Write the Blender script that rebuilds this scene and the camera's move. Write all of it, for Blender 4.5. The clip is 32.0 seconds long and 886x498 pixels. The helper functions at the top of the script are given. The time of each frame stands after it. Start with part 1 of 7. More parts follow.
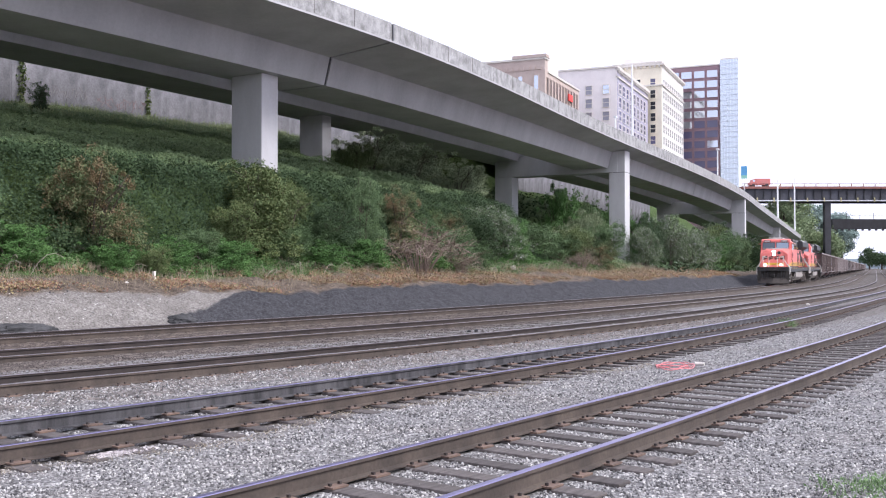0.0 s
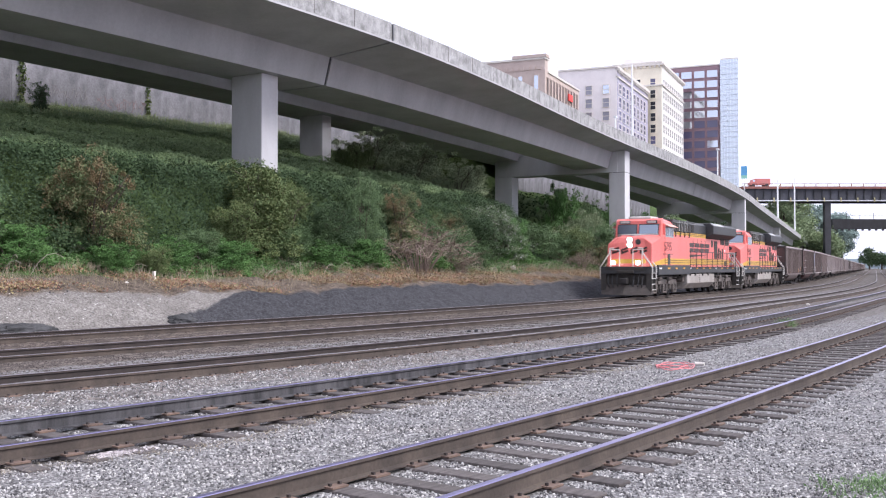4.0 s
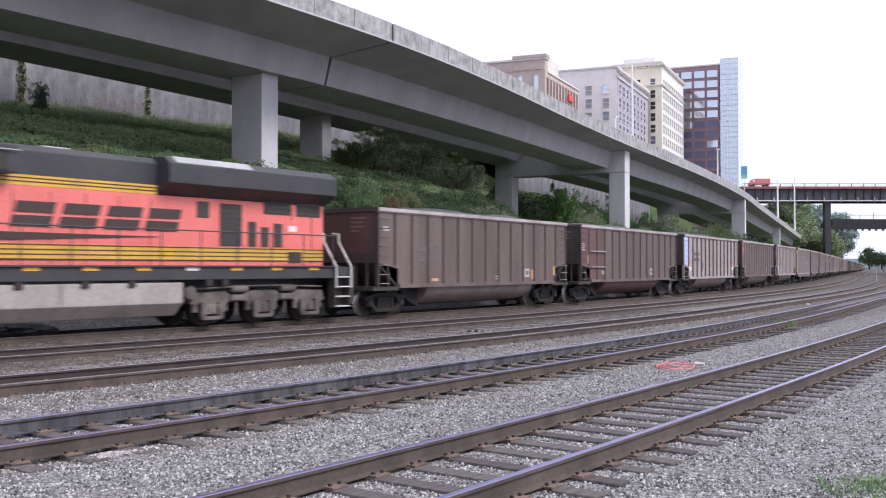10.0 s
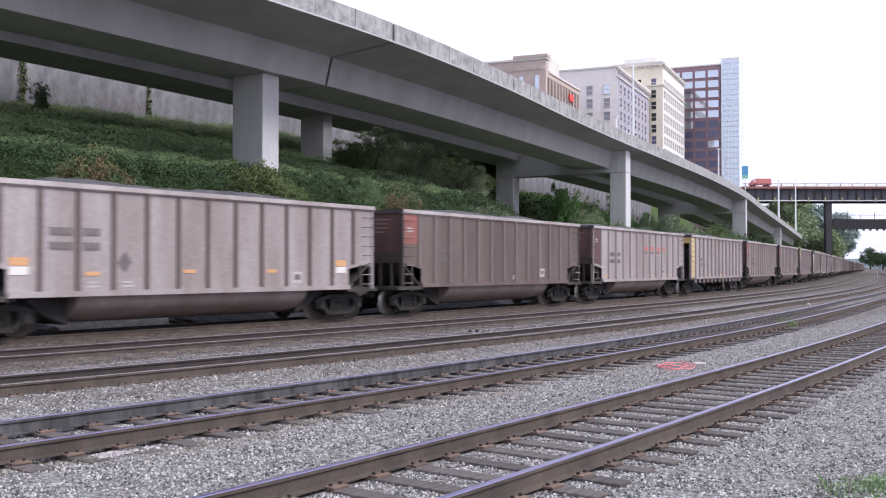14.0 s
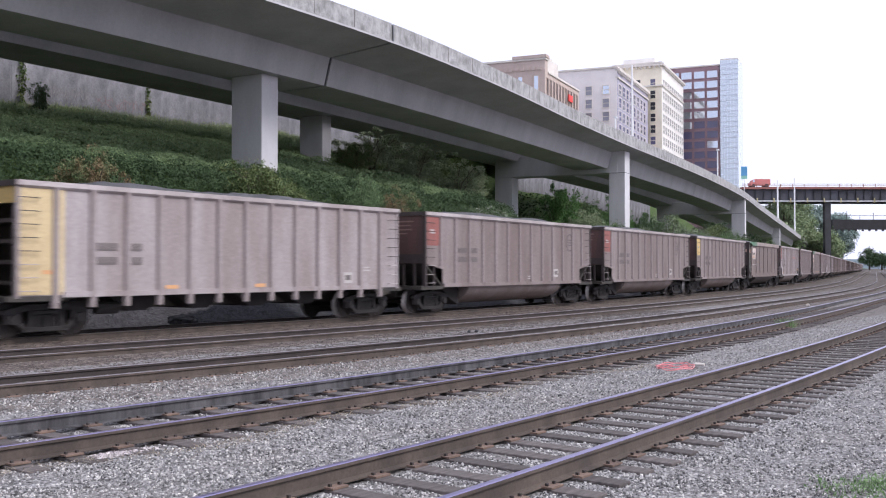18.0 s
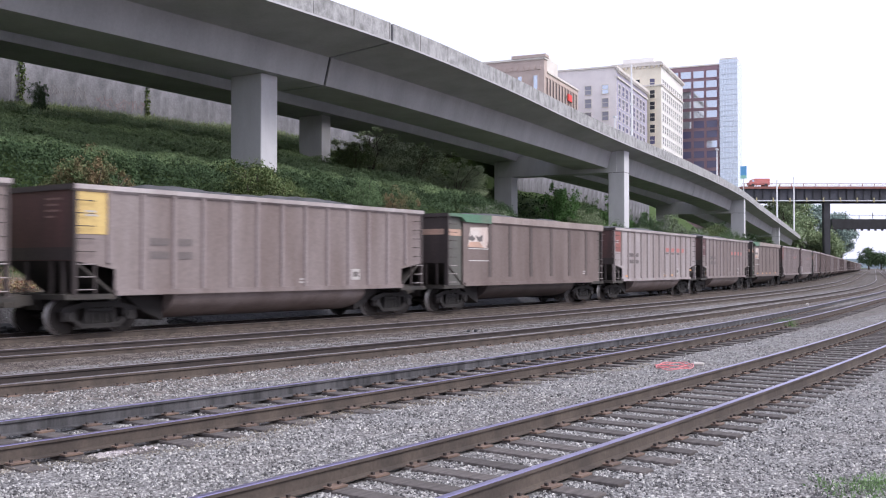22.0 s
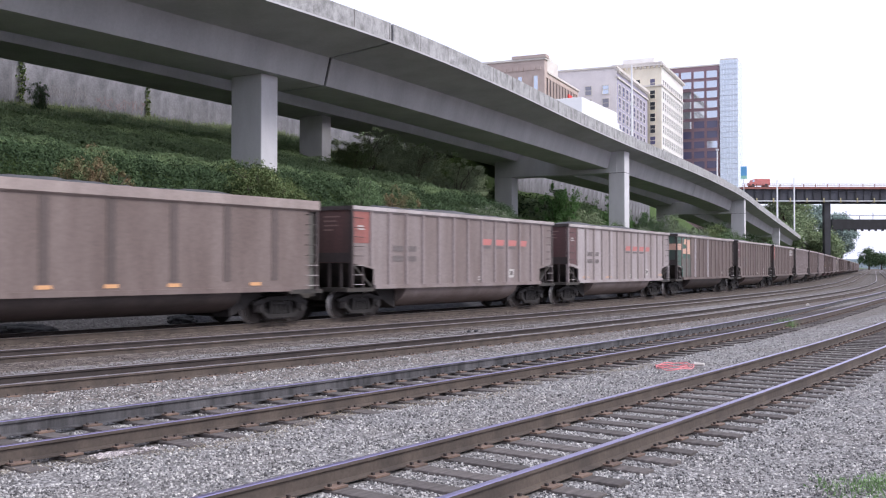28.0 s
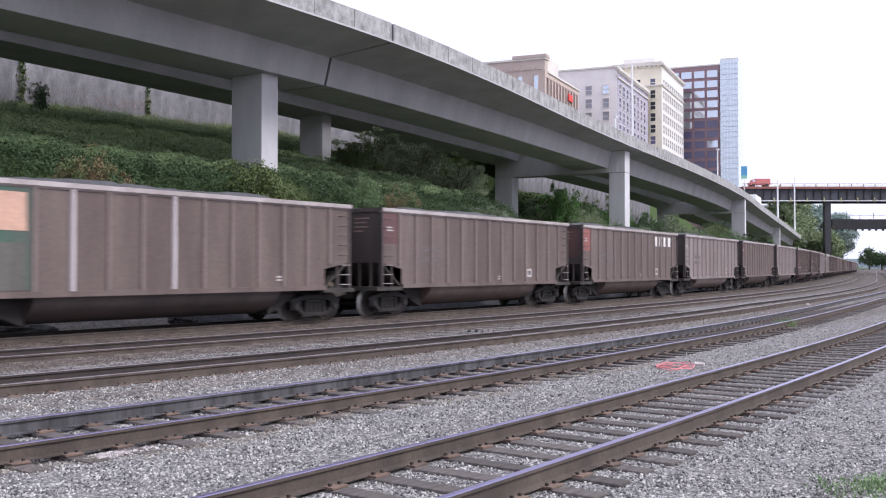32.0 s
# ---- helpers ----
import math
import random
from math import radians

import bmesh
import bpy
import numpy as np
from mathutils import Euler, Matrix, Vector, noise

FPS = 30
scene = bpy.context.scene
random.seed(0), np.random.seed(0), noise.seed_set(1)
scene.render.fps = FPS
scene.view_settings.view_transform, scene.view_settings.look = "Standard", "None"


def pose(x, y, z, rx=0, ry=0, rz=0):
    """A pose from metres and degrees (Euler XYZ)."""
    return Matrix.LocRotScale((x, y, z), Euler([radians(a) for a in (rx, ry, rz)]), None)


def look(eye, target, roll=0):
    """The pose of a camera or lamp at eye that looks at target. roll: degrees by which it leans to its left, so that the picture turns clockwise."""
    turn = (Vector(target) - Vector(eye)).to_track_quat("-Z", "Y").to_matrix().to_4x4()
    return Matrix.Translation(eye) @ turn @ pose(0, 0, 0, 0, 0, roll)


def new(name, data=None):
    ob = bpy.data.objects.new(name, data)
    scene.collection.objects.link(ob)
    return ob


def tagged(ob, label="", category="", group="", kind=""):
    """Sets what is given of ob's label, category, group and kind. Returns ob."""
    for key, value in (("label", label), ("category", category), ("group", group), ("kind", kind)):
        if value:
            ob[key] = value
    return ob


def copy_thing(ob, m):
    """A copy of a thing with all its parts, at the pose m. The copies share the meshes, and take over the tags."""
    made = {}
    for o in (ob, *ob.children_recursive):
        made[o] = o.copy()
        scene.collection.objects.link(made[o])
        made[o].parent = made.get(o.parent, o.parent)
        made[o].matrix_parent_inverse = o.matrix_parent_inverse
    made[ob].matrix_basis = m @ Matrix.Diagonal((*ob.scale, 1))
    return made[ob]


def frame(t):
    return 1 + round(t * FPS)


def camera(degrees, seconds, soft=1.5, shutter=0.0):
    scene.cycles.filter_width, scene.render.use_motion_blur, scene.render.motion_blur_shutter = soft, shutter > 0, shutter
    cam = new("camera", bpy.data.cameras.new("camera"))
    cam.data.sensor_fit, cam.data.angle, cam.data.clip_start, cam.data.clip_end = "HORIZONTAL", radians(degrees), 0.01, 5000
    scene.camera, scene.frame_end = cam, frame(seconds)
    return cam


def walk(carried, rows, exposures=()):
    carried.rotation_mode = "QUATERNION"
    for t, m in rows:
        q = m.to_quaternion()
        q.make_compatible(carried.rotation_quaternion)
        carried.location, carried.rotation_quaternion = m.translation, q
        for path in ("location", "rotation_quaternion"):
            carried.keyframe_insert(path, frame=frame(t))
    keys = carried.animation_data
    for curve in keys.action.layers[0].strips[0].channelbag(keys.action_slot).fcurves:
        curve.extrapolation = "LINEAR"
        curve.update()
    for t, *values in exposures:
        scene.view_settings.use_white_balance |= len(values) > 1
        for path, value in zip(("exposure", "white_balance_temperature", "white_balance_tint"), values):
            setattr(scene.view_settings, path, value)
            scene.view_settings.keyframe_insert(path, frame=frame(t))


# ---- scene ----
cam = camera(48.31, 32.0, soft=1.12, shutter=0.45)
UP = 91.087
walk(cam, [(t, pose(0, 0, 1.70, UP + up, 0, turn)) for t, up, turn in (
    (0, 0, 0), (3.5, 0, 0), (5.5, 0, 0), (10.5, 0, 0), (12.3, 0, 0.05), (14.5, 0, 0.05), (16.5, 0.025, 0.01), (18, 0.025, 0),
    (19.5, 0.01, -0.035), (24, 0, -0.035), (26, 0, -0.01), (28, 0.02, -0.02), (29.5, 0.01, 0), (32, 0.005, 0))],
     [(0, 0.37), (3.5, 0.37), (6, 0.17), (8, 0.02), (9.5, 0.05), (12, 0.21), (14, 0.12), (17, 0.07), (20, 0.12), (24, 0.12), (32, 0.14)])

# ---- world and sun: a bright overcast day ----
SUN_AZIMUTH, SUN_HEIGHT = radians(118), radians(45)
world = bpy.data.worlds.new("overcast_sky")
scene.world = world
world.use_nodes = True
wn, wl = world.node_tree.nodes, world.node_tree.links
sky = wn.new("ShaderNodeTexSky")
sky.sky_type, sky.sun_disc = "NISHITA", False
sky.sun_elevation, sky.sun_rotation = SUN_HEIGHT, SUN_AZIMUTH
sky.air_density, sky.dust_density, sky.ozone_density = 1.0, 5.0, 1.0
veil = wn.new("ShaderNodeMix")
veil.data_type = "RGBA"
veil.inputs["Factor"].default_value = 0.86
veil.inputs["B"].default_value = (10.7, 11.0, 13.5, 1)
wl.new(sky.outputs["Color"], veil.inputs["A"])
wl.new(veil.outputs["Result"], wn["Background"].inputs["Color"])
wn["Background"].inputs["Strength"].default_value = 0.103
sun = new("sun", bpy.data.lights.new("sun", "SUN"))
sun.data.energy, sun.data.angle, sun.data.color = 2.6, radians(24), (1.0, 0.968, 0.965)
sun.matrix_world = look((math.sin(SUN_AZIMUTH) * 60, math.cos(SUN_AZIMUTH) * 60, math.tan(SUN_HEIGHT) * 60), (0, 0, 0))

# ---- the line of the railway: arc length s along the far track, offset to its left, height over its rails ----
TURN0, BEND, EASE = 0.93955, 0.0029, 150.56
S_TABLE = np.arange(-420.0, 1200.0, 0.5)


def heading(s):
    s = np.asarray(s, float)
    e = np.clip(s, 0, EASE)
    return TURN0 + BEND * (e - e * e / 2 / EASE) + BEND * np.clip(s, -260, 0)


_mid = heading(S_TABLE + 0.25)
_x = np.concatenate([[0], np.cumsum(np.cos(_mid) * 0.5)])[:-1]
_y = np.concatenate([[0], np.cumsum(np.sin(_mid) * 0.5)])[:-1]
_x += -9.5 - np.interp(0, S_TABLE, _x)
_y += 26.794 - np.interp(0, S_TABLE, _y)


def line(s, off=0.0, z=0.0):
    """The place at arc length s, off metres to the left of the far track and z over its rails."""
    a = heading(s)
    return np.stack(np.broadcast_arrays(np.interp(s, S_TABLE, _x) - off * np.sin(a), np.interp(s, S_TABLE, _y) + off * np.cos(a), z), -1)


def on_line(s, off=0.0, z=0.0, flip=False):
    p = line(s, off, z)
    return pose(*p, 0, 0, math.degrees(heading(s)) + (180 if flip else 0))


# ---- materials ----
class Nodes:
    def __init__(self, name):
        self.mat = bpy.data.materials.new(name)
        self.mat.use_nodes = True
        self.tree = self.mat.node_tree
        self.bsdf = self.tree.nodes["Principled BSDF"]
        self.place = None

    def add(self, kind, **values):
        n = self.tree.nodes.new(kind)
        for k, v in values.items():
            if k in n.inputs:
                n.inputs[k].default_value = v
        return n

    def link(self, a, b):
        self.tree.links.new(a, b)

    def where(self, space="Object"):
        if self.place is None:
            self.place = self.add("ShaderNodeTexCoord")
        return self.place.outputs[space]

    def noise(self, scale, detail=4.0, rough=0.6, stretch=None, space="Object"):
        n = self.add("ShaderNodeTexNoise", Scale=scale, Detail=detail, Roughness=rough)
        src = self.where(space)
        if stretch:
            m = self.add("ShaderNodeMapping")
            m.inputs["Scale"].default_value = stretch
            self.link(src, m.inputs["Vector"])
            src = m.outputs["Vector"]
        self.link(src, n.inputs["Vector"])
        return n.outputs["Fac"]

    def ramp(self, fac, stops):
        r = self.add("ShaderNodeValToRGB")
        while len(r.color_ramp.elements) < len(stops):
            r.color_ramp.elements.new(0.5)
        for e, (p, c) in zip(r.color_ramp.elements, stops):
            e.position, e.color = p, (*c, 1)
        self.link(fac, r.inputs["Fac"])
        return r.outputs["Color"]

    def mix(self, fac, a, b, blend="MIX"):
        m = self.add("ShaderNodeMix")
        m.data_type, m.blend_type = "RGBA", blend
        for v, slot in ((fac, "Factor"), (a, "A"), (b, "B")):
            if hasattr(v, "is_output"):
                self.link(v, m.inputs[slot])
            else:
                m.inputs[slot].default_value = v if slot == "Factor" else (*v, 1)
        return m.outputs["Result"]

    def bump(self, height, strength, distance=0.02):
        b = self.add("ShaderNodeBump", Strength=strength, Distance=distance)
        self.link(height, b.inputs["Height"])
        self.link(b.outputs["Normal"], self.bsdf.inputs["Normal"])

    def done(self, color, rough=0.8, metal=0.0):
        if hasattr(color, "is_output"):
            self.link(color, self.bsdf.inputs["Base Color"])
        else:
            self.bsdf.inputs["Base Color"].default_value = (*color, 1)
        if hasattr(rough, "is_output"):
            self.link(rough, self.bsdf.inputs["Roughness"])
        else:
            self.bsdf.inputs["Roughness"].default_value = rough
        self.bsdf.inputs["Metallic"].default_value = metal
        return self.mat


def shade(c, k):
    return tuple(min(1.0, v * k) for v in c)


def worn(name, base, dirt, rough=0.7, metal=0.0, grain=6.0, streak=None, amount=0.5, bump=0.15, random_shade=0.0, speck=0.25):
    """A surface with fine grain, and dirt in large blots or streaks."""
    n = Nodes(name)
    fine = n.noise(grain * 6, 3.0)
    large = n.noise(grain * 0.35, 6.0, 0.65, streak)
    mask = n.ramp(large, ((0.5 - amount * 0.4, (0, 0, 0)), (0.62 + (0.5 - amount) * 0.3, (1, 1, 1))))
    c = n.mix(mask, base, dirt)
    c = n.mix(speck, c, n.ramp(fine, ((0.3, (0.25, 0.25, 0.25)), (0.7, (0.85, 0.85, 0.85)))), "OVERLAY")
    if random_shade:
        info = n.add("ShaderNodeObjectInfo")
        lo, hi = 1 - random_shade, 1 + random_shade
        c = n.mix(1.0, c, n.ramp(info.outputs["Random"], ((0, (lo, lo, lo)), (1, (hi, hi, hi)))), "MULTIPLY")
    if bump:
        n.bump(fine, bump, 0.01)
    return n.done(c, rough, metal)


def plain(name, color, rough=0.6, metal=0.0):
    n = Nodes(name)
    c = n.mix(0.12, color, n.ramp(n.noise(18.0), ((0.3, (0.2, 0.2, 0.2)), (0.7, (0.8, 0.8, 0.8)))), "OVERLAY")
    return n.done(c, rough, metal)


def glow(name, color, strength):
    n = Nodes(name)
    n.bsdf.inputs["Emission Color"].default_value = (*color, 1)
    n.bsdf.inputs["Emission Strength"].default_value = strength
    return n.done(color, 0.4)


def leafy(name, a, b, c, middle=0.55, patch=None):
    """Leaves in three tints, varied leaf by leaf and in drifts."""
    n = Nodes(name)
    drift = n.noise(0.55, 5.0, 0.65, None, "Object")
    a, b, c = ((*q[:2], q[2] * 1.18) for q in (a, b, c))
    geo = n.add("ShaderNodeNewGeometry")
    tint = n.ramp(geo.outputs["Random Per Island"], ((0.0, a), (middle, b), (1.0, c)))
    tint = n.mix(0.35, tint, b)
    tint = n.mix(0.75, tint, n.ramp(drift, ((0.34, (0.62, 0.66, 0.62)), (0.5, (1, 1, 1)), (0.66, (1.32, 1.28, 1.2)))), "MULTIPLY")
    if patch:
        tint = n.mix(n.ramp(n.noise(4.5, 4.0, 0.6), ((0.44, (0, 0, 0)), (0.62, (0.65, 0.65, 0.65)))), tint, patch)
    n.bsdf.inputs["Specular IOR Level"].default_value = 0.18
    return n.done(tint, 0.55)


M = {}
M["concrete"] = worn("concrete", (0.50, 0.495, 0.522), (0.40, 0.395, 0.418), 0.85, 0, 1.2, (1, 1, 0.25), 0.45, 0.03, 0.0, 0.07)
M["concrete_column"] = worn("concrete_column", (0.62, 0.612, 0.645), (0.52, 0.512, 0.54), 0.85, 0, 1.5, (1, 1, 0.3), 0.45, 0.03, 0.0, 0.07)
M["parapet"] = worn("parapet_concrete", (0.41, 0.405, 0.415), (0.17, 0.17, 0.17), 0.9, 0, 5.0, (1, 1, 0.7), 0.28, 0.2, 0.0, 0.5)
M["wall_concrete"] = worn("wall_concrete", (0.30, 0.293, 0.318), (0.125, 0.123, 0.138), 0.9, 0, 1.9, (1, 1, 0.55), 0.5, 0.1, 0.1, 0.3)
M["rail_steel"] = worn("rusty_rail", (0.115, 0.09, 0.075), (0.062, 0.049, 0.043), 0.8, 0.1, 5.0, (1, 1, 0.5), 0.5, 0.2)
M["rail_dark"] = worn("dark_rusty_rail", (0.06, 0.045, 0.042), (0.035, 0.028, 0.027), 0.8, 0.1, 5.0, (1, 1, 0.5), 0.5, 0.2)
# dark rail side with sun-lit streaks painted in as the lighter tone
M["rail_sun_streaks"] = worn("sunlit_streaked_rail", (0.13, 0.125, 0.135), (0.035, 0.034, 0.038), 0.75, 0.1, 9.0, (1, 1, 0.12), 0.5, 0.15)
M["rail_head"] = plain("polished_rail_head", (0.36, 0.325, 0.53), 0.30, 1.0)
M["timber"] = worn("weathered_sleeper", (0.125, 0.108, 0.105), (0.062, 0.053, 0.051), 0.9, 0, 5.0, (1, 8, 4), 0.5, 0.4, 0.3)
M["rail_dull"] = plain("dull_rail_head", (0.30, 0.27, 0.29), 0.4, 0.9)
M["rust"] = worn("rusted_fastening", (0.23, 0.155, 0.12), (0.11, 0.078, 0.066), 0.9, 0, 12.0)
M["spike"] = plain("dark_rail_spike", (0.05, 0.04, 0.038), 0.8)
# town walls: base colours raised to carry the washed-out haze
M["brick_tan"] = worn("tan_brick", (0.55, 0.455, 0.42), (0.46, 0.37, 0.34), 0.9, 0, 1.0)
M["brick_pale"] = worn("pale_painted_brick", (0.82, 0.77, 0.77), (0.73, 0.68, 0.69), 0.85, 0, 0.8)
M["stone_cream"] = worn("cream_stone", (0.86, 0.80, 0.67), (0.76, 0.70, 0.58), 0.85, 0, 0.8)
M["stone_white"] = worn("white_terracotta", (0.88, 0.86, 0.83), (0.78, 0.75, 0.73), 0.8, 0, 0.8)
M["tower_red"] = worn("dark_red_granite", (0.33, 0.215, 0.25), (0.27, 0.17, 0.2), 0.5, 0, 0.6)
M["steel_dark"] = worn("dark_bridge_steel", (0.045, 0.045, 0.055), (0.03, 0.03, 0.035), 0.7, 0.1, 1.0)
M["glass_dark"] = plain("dark_window_glass", (0.03, 0.035, 0.045), 0.08)
M["glass_sky"] = plain("reflecting_window_glass", (0.55, 0.60, 0.68), 0.06, 0.9)
M["lamp_white"] = plain("galvanised_pole", (0.62, 0.63, 0.66), 0.5, 0.3)


# ---- mesh helpers ----
class Shape:
    """Collects simple solids for one mesh."""

    def __init__(self):
        self.v, self.f, self.m = [], [], []
        self.now = 0

    def add(self, verts, faces):
        n = len(self.v)
        self.v += [tuple(p) for p in verts]
        self.f += [tuple(i + n for i in q) for q in faces]
        self.m += [self.now] * len(faces)
        return self

    def box(self, x0, x1, y0, y1, z0, z1):
        return self.add([(x, y, z) for z in (z0, z1) for x, y in ((x0, y0), (x1, y0), (x1, y1), (x0, y1))],
                        [(3, 2, 1, 0), (4, 5, 6, 7), (0, 1, 5, 4), (1, 2, 6, 5), (2, 3, 7, 6), (3, 0, 4, 7)])

    def turned_box(self, matrix, sx, sy, sz):
        pts = [matrix @ Vector((x * sx / 2, y * sy / 2, z * sz / 2)) for z in (-1, 1) for x, y in ((-1, -1), (1, -1), (1, 1), (-1, 1))]
        return self.add(pts, [(3, 2, 1, 0), (4, 5, 6, 7), (0, 1, 5, 4), (1, 2, 6, 5), (2, 3, 7, 6), (3, 0, 4, 7)])

    def prism(self, outline, a, b, axis="y"):
        """A flat outline of two coordinates, drawn out along an axis from a to b."""
        put = {"x": lambda p, d: (d, p[0], p[1]), "y": lambda p, d: (p[0], d, p[1]), "z": lambda p, d: (p[0], p[1], d)}[axis]
        n = len(outline)
        pts = [put(p, a) for p in outline] + [put(p, b) for p in outline]
        return self.add(pts, [tuple(range(n - 1, -1, -1)), tuple(range(n, 2 * n))] + [(i, (i + 1) % n, n + (i + 1) % n, n + i) for i in range(n)])

    def rod(self, p, q, r, sides=8, r2=None):
        p, q = Vector(p), Vector(q)
        d = (q - p).normalized()
        u = d.orthogonal().normalized()
        w = d.cross(u)
        r2 = r if r2 is None else r2
        ring = lambda c, k: [c + (u * math.cos(2 * math.pi * i / sides) + w * math.sin(2 * math.pi * i / sides)) * k for i in range(sides)]
        return self.add(ring(p, r) + ring(q, r2), [tuple(range(sides - 1, -1, -1)), tuple(range(sides, 2 * sides))] +
                        [(i, (i + 1) % sides, sides + (i + 1) % sides, sides + i) for i in range(sides)])

    def ring(self, w, h, f, y0, y1):
        """A rectangular frame round an opening w wide and h high, standing on z = 0."""
        o = [(-w / 2 - f, -f), (w / 2 + f, -f), (w / 2 + f, h + f), (-w / 2 - f, h + f)]
        i = [(-w / 2, 0), (w / 2, 0), (w / 2, h), (-w / 2, h)]
        pts = [(p[0], y, p[1]) for y in (y0, y1) for p in o + i]
        faces = []
        for k in range(4):
            j = (k + 1) % 4
            faces += [(k, j, 4 + j, 4 + k), (8 + k, 12 + k, 12 + j, 8 + j), (k, 8 + k, 8 + j, j), (4 + k, 4 + j, 12 + j, 12 + k)]
        return self.add(pts, faces)

    def pipe(self, points, r, sides=6):
        for p, q in zip(points, points[1:]):
            self.rod(p, q, r, sides)
        return self

    def lathe(self, profile, sides=20, axis="y", centre=(0, 0, 0)):
        """Profile rows of (radius, along the axis)."""
        pts = []
        for r, d in profile:
            for i in range(sides):
                c, s = math.cos(2 * math.pi * i / sides) * r, math.sin(2 * math.pi * i / sides) * r
                p = {"y": (c, d, s), "x": (d, c, s), "z": (c, s, d)}[axis]
                pts.append((p[0] + centre[0], p[1] + centre[1], p[2] + centre[2]))
        k = len(profile)
        faces = [(j * sides + i, j * sides + (i + 1) % sides, (j + 1) * sides + (i + 1) % sides, (j + 1) * sides + i) for j in range(k - 1) for i in range(sides)]
        return self.add(pts, faces + [tuple(range(sides - 1, -1, -1)), tuple(range((k - 1) * sides, k * sides))])

    def mesh(self, name, materials, bevel=0.0, smooth=False):
        me = bpy.data.meshes.new(name)
        me.from_pydata(self.v, [], self.f)
        bm = bmesh.new()
        bm.from_mesh(me)
        for i, face in enumerate(bm.faces):
            face.material_index = self.m[i]
        bmesh.ops.recalc_face_normals(bm, faces=bm.faces)
        if bevel:
            edges = [e for e in bm.edges if len(e.link_faces) == 2 and e.calc_face_angle(0) > 0.5]
            bmesh.ops.bevel(bm, geom=edges, offset=bevel, segments=2, affect="EDGES", profile=0.6, clamp_overlap=True)
        if smooth:
            for face in bm.faces:
                face.smooth = True
            for e in bm.edges:
                e.smooth = not (len(e.link_faces) == 2 and e.calc_face_angle(0) > 0.6)
        bm.to_mesh(me)
        bm.free()
        for mat in materials if isinstance(materials, (list, tuple)) else [materials]:
            me.materials.append(mat)
        return me


def part(name, shape, material, parent, label="", bevel=0.0, smooth=False, at=None):
    ob = new(name, shape if isinstance(shape, bpy.types.Mesh) else shape.mesh(name, material, bevel, smooth))
    ob.parent = parent
    if at is not None:
        ob.matrix_basis = at
    return tagged(ob, label)


def thing(name, label, category, group="", kind="", at=None):
    ob = new(name)
    if at is not None:
        ob.matrix_basis = at
    return tagged(ob, label, category, group, kind)


def raw_mesh(name, verts, faces, materials, sides=4, smooth=False, index=None):
    """A large mesh from arrays."""
    verts, faces = np.asarray(verts, np.float32), np.asarray(faces, np.int32)
    me = bpy.data.meshes.new(name)
    me.vertices.add(len(verts))
    me.vertices.foreach_set("co", verts.ravel())
    me.loops.add(faces.size)
    me.loops.foreach_set("vertex_index", faces.ravel())
    me.polygons.add(len(faces))
    me.polygons.foreach_set("loop_start", np.arange(len(faces), dtype=np.int32) * faces.shape[1])
    me.polygons.foreach_set("use_smooth", np.full(len(faces), smooth))
    if index is not None:
        me.polygons.foreach_set("material_index", np.asarray(index, np.int32))
    me.update(calc_edges=True)
    for mat in materials if isinstance(materials, (list, tuple)) else [materials]:
        me.materials.append(mat)
    return me


def sweep(profile, stations, name, materials, caps=True, index=None):
    """A closed profile of (offset, height) carried along the railway's line. profile(s) may change its shape along the way."""
    rings = []
    for s in stations:
        pr = profile(s) if callable(profile) else profile
        o, z = np.array([p[0] for p in pr]), np.array([p[1] for p in pr])
        rings.append(line(np.full(len(pr), s), o, z))
    n, k = len(rings[0]), len(rings)
    v = np.concatenate(rings)
    j, i = np.meshgrid(np.arange(k - 1), np.arange(n), indexing="ij")
    a = j * n + i
    b = j * n + (i + 1) % n
    f = np.stack([a, b, b + n, a + n], -1).reshape(-1, 4)
    idx = np.tile(index, k - 1) if index is not None else None
    me = raw_mesh(name, v, f, materials, index=idx)
    if caps:
        bm = bmesh.new()
        bm.from_mesh(me)
        bm.verts.ensure_lookup_table()
        bm.faces.new([bm.verts[q] for q in range(n)])
        bm.faces.new([bm.verts[q] for q in range((k - 1) * n, k * n)])
        bmesh.ops.recalc_face_normals(bm, faces=bm.faces)
        bm.to_mesh(me)
        bm.free()
    return me


def stations(a, b, near=1.0, far=6.0):
    out, s = [], a
    while s < b:
        out.append(s)
        s += near if -30 < s < 90 else far
    return out + [b]


# ---- ground: ballast, the bank and the slope up to the wall ----
BANK = [(-2600, -1.2), (-400, -1.2), (-60, -1.0), (-30, -0.5), (-24, -0.30), (-20.6, -0.27), (-19.9, -0.235), (-19.3, -0.228), (-16.9, -0.228), (-15.8, -0.208), (-15.2, -0.205), (-14.8, -0.225), (-12.6, -0.225), (-12.2, -0.2), (-11.8, -0.16),
        (-11.2, -0.12), (-8.4, -0.12), (-7.2, -0.16), (-6.6, -0.15), (-3.6, -0.15), (-2.4, -0.2), (-1.5, -0.15), (1.5, -0.15), (2.1, -0.24), (2.6, -0.2), (3.1, 0.1),
        (3.7, 0.46), (4.3, 0.74), (4.9, 0.9), (6.2, 1.12), (8.0, 1.42), (9.5, 1.9), (10.5, 2.9), (11.5, 5.2), (12.1, 5.95), (12.8, 6.2), (16, 7.25), (20, 8.5), (24, 9.8), (27, 10.75), (30.4, 11.9), (30.9, 12.0), (31.3, 20.6), (60, 21.5), (200, 22), (2600, 22)]
_bo, _bz = [b[0] for b in BANK], [b[1] for b in BANK]


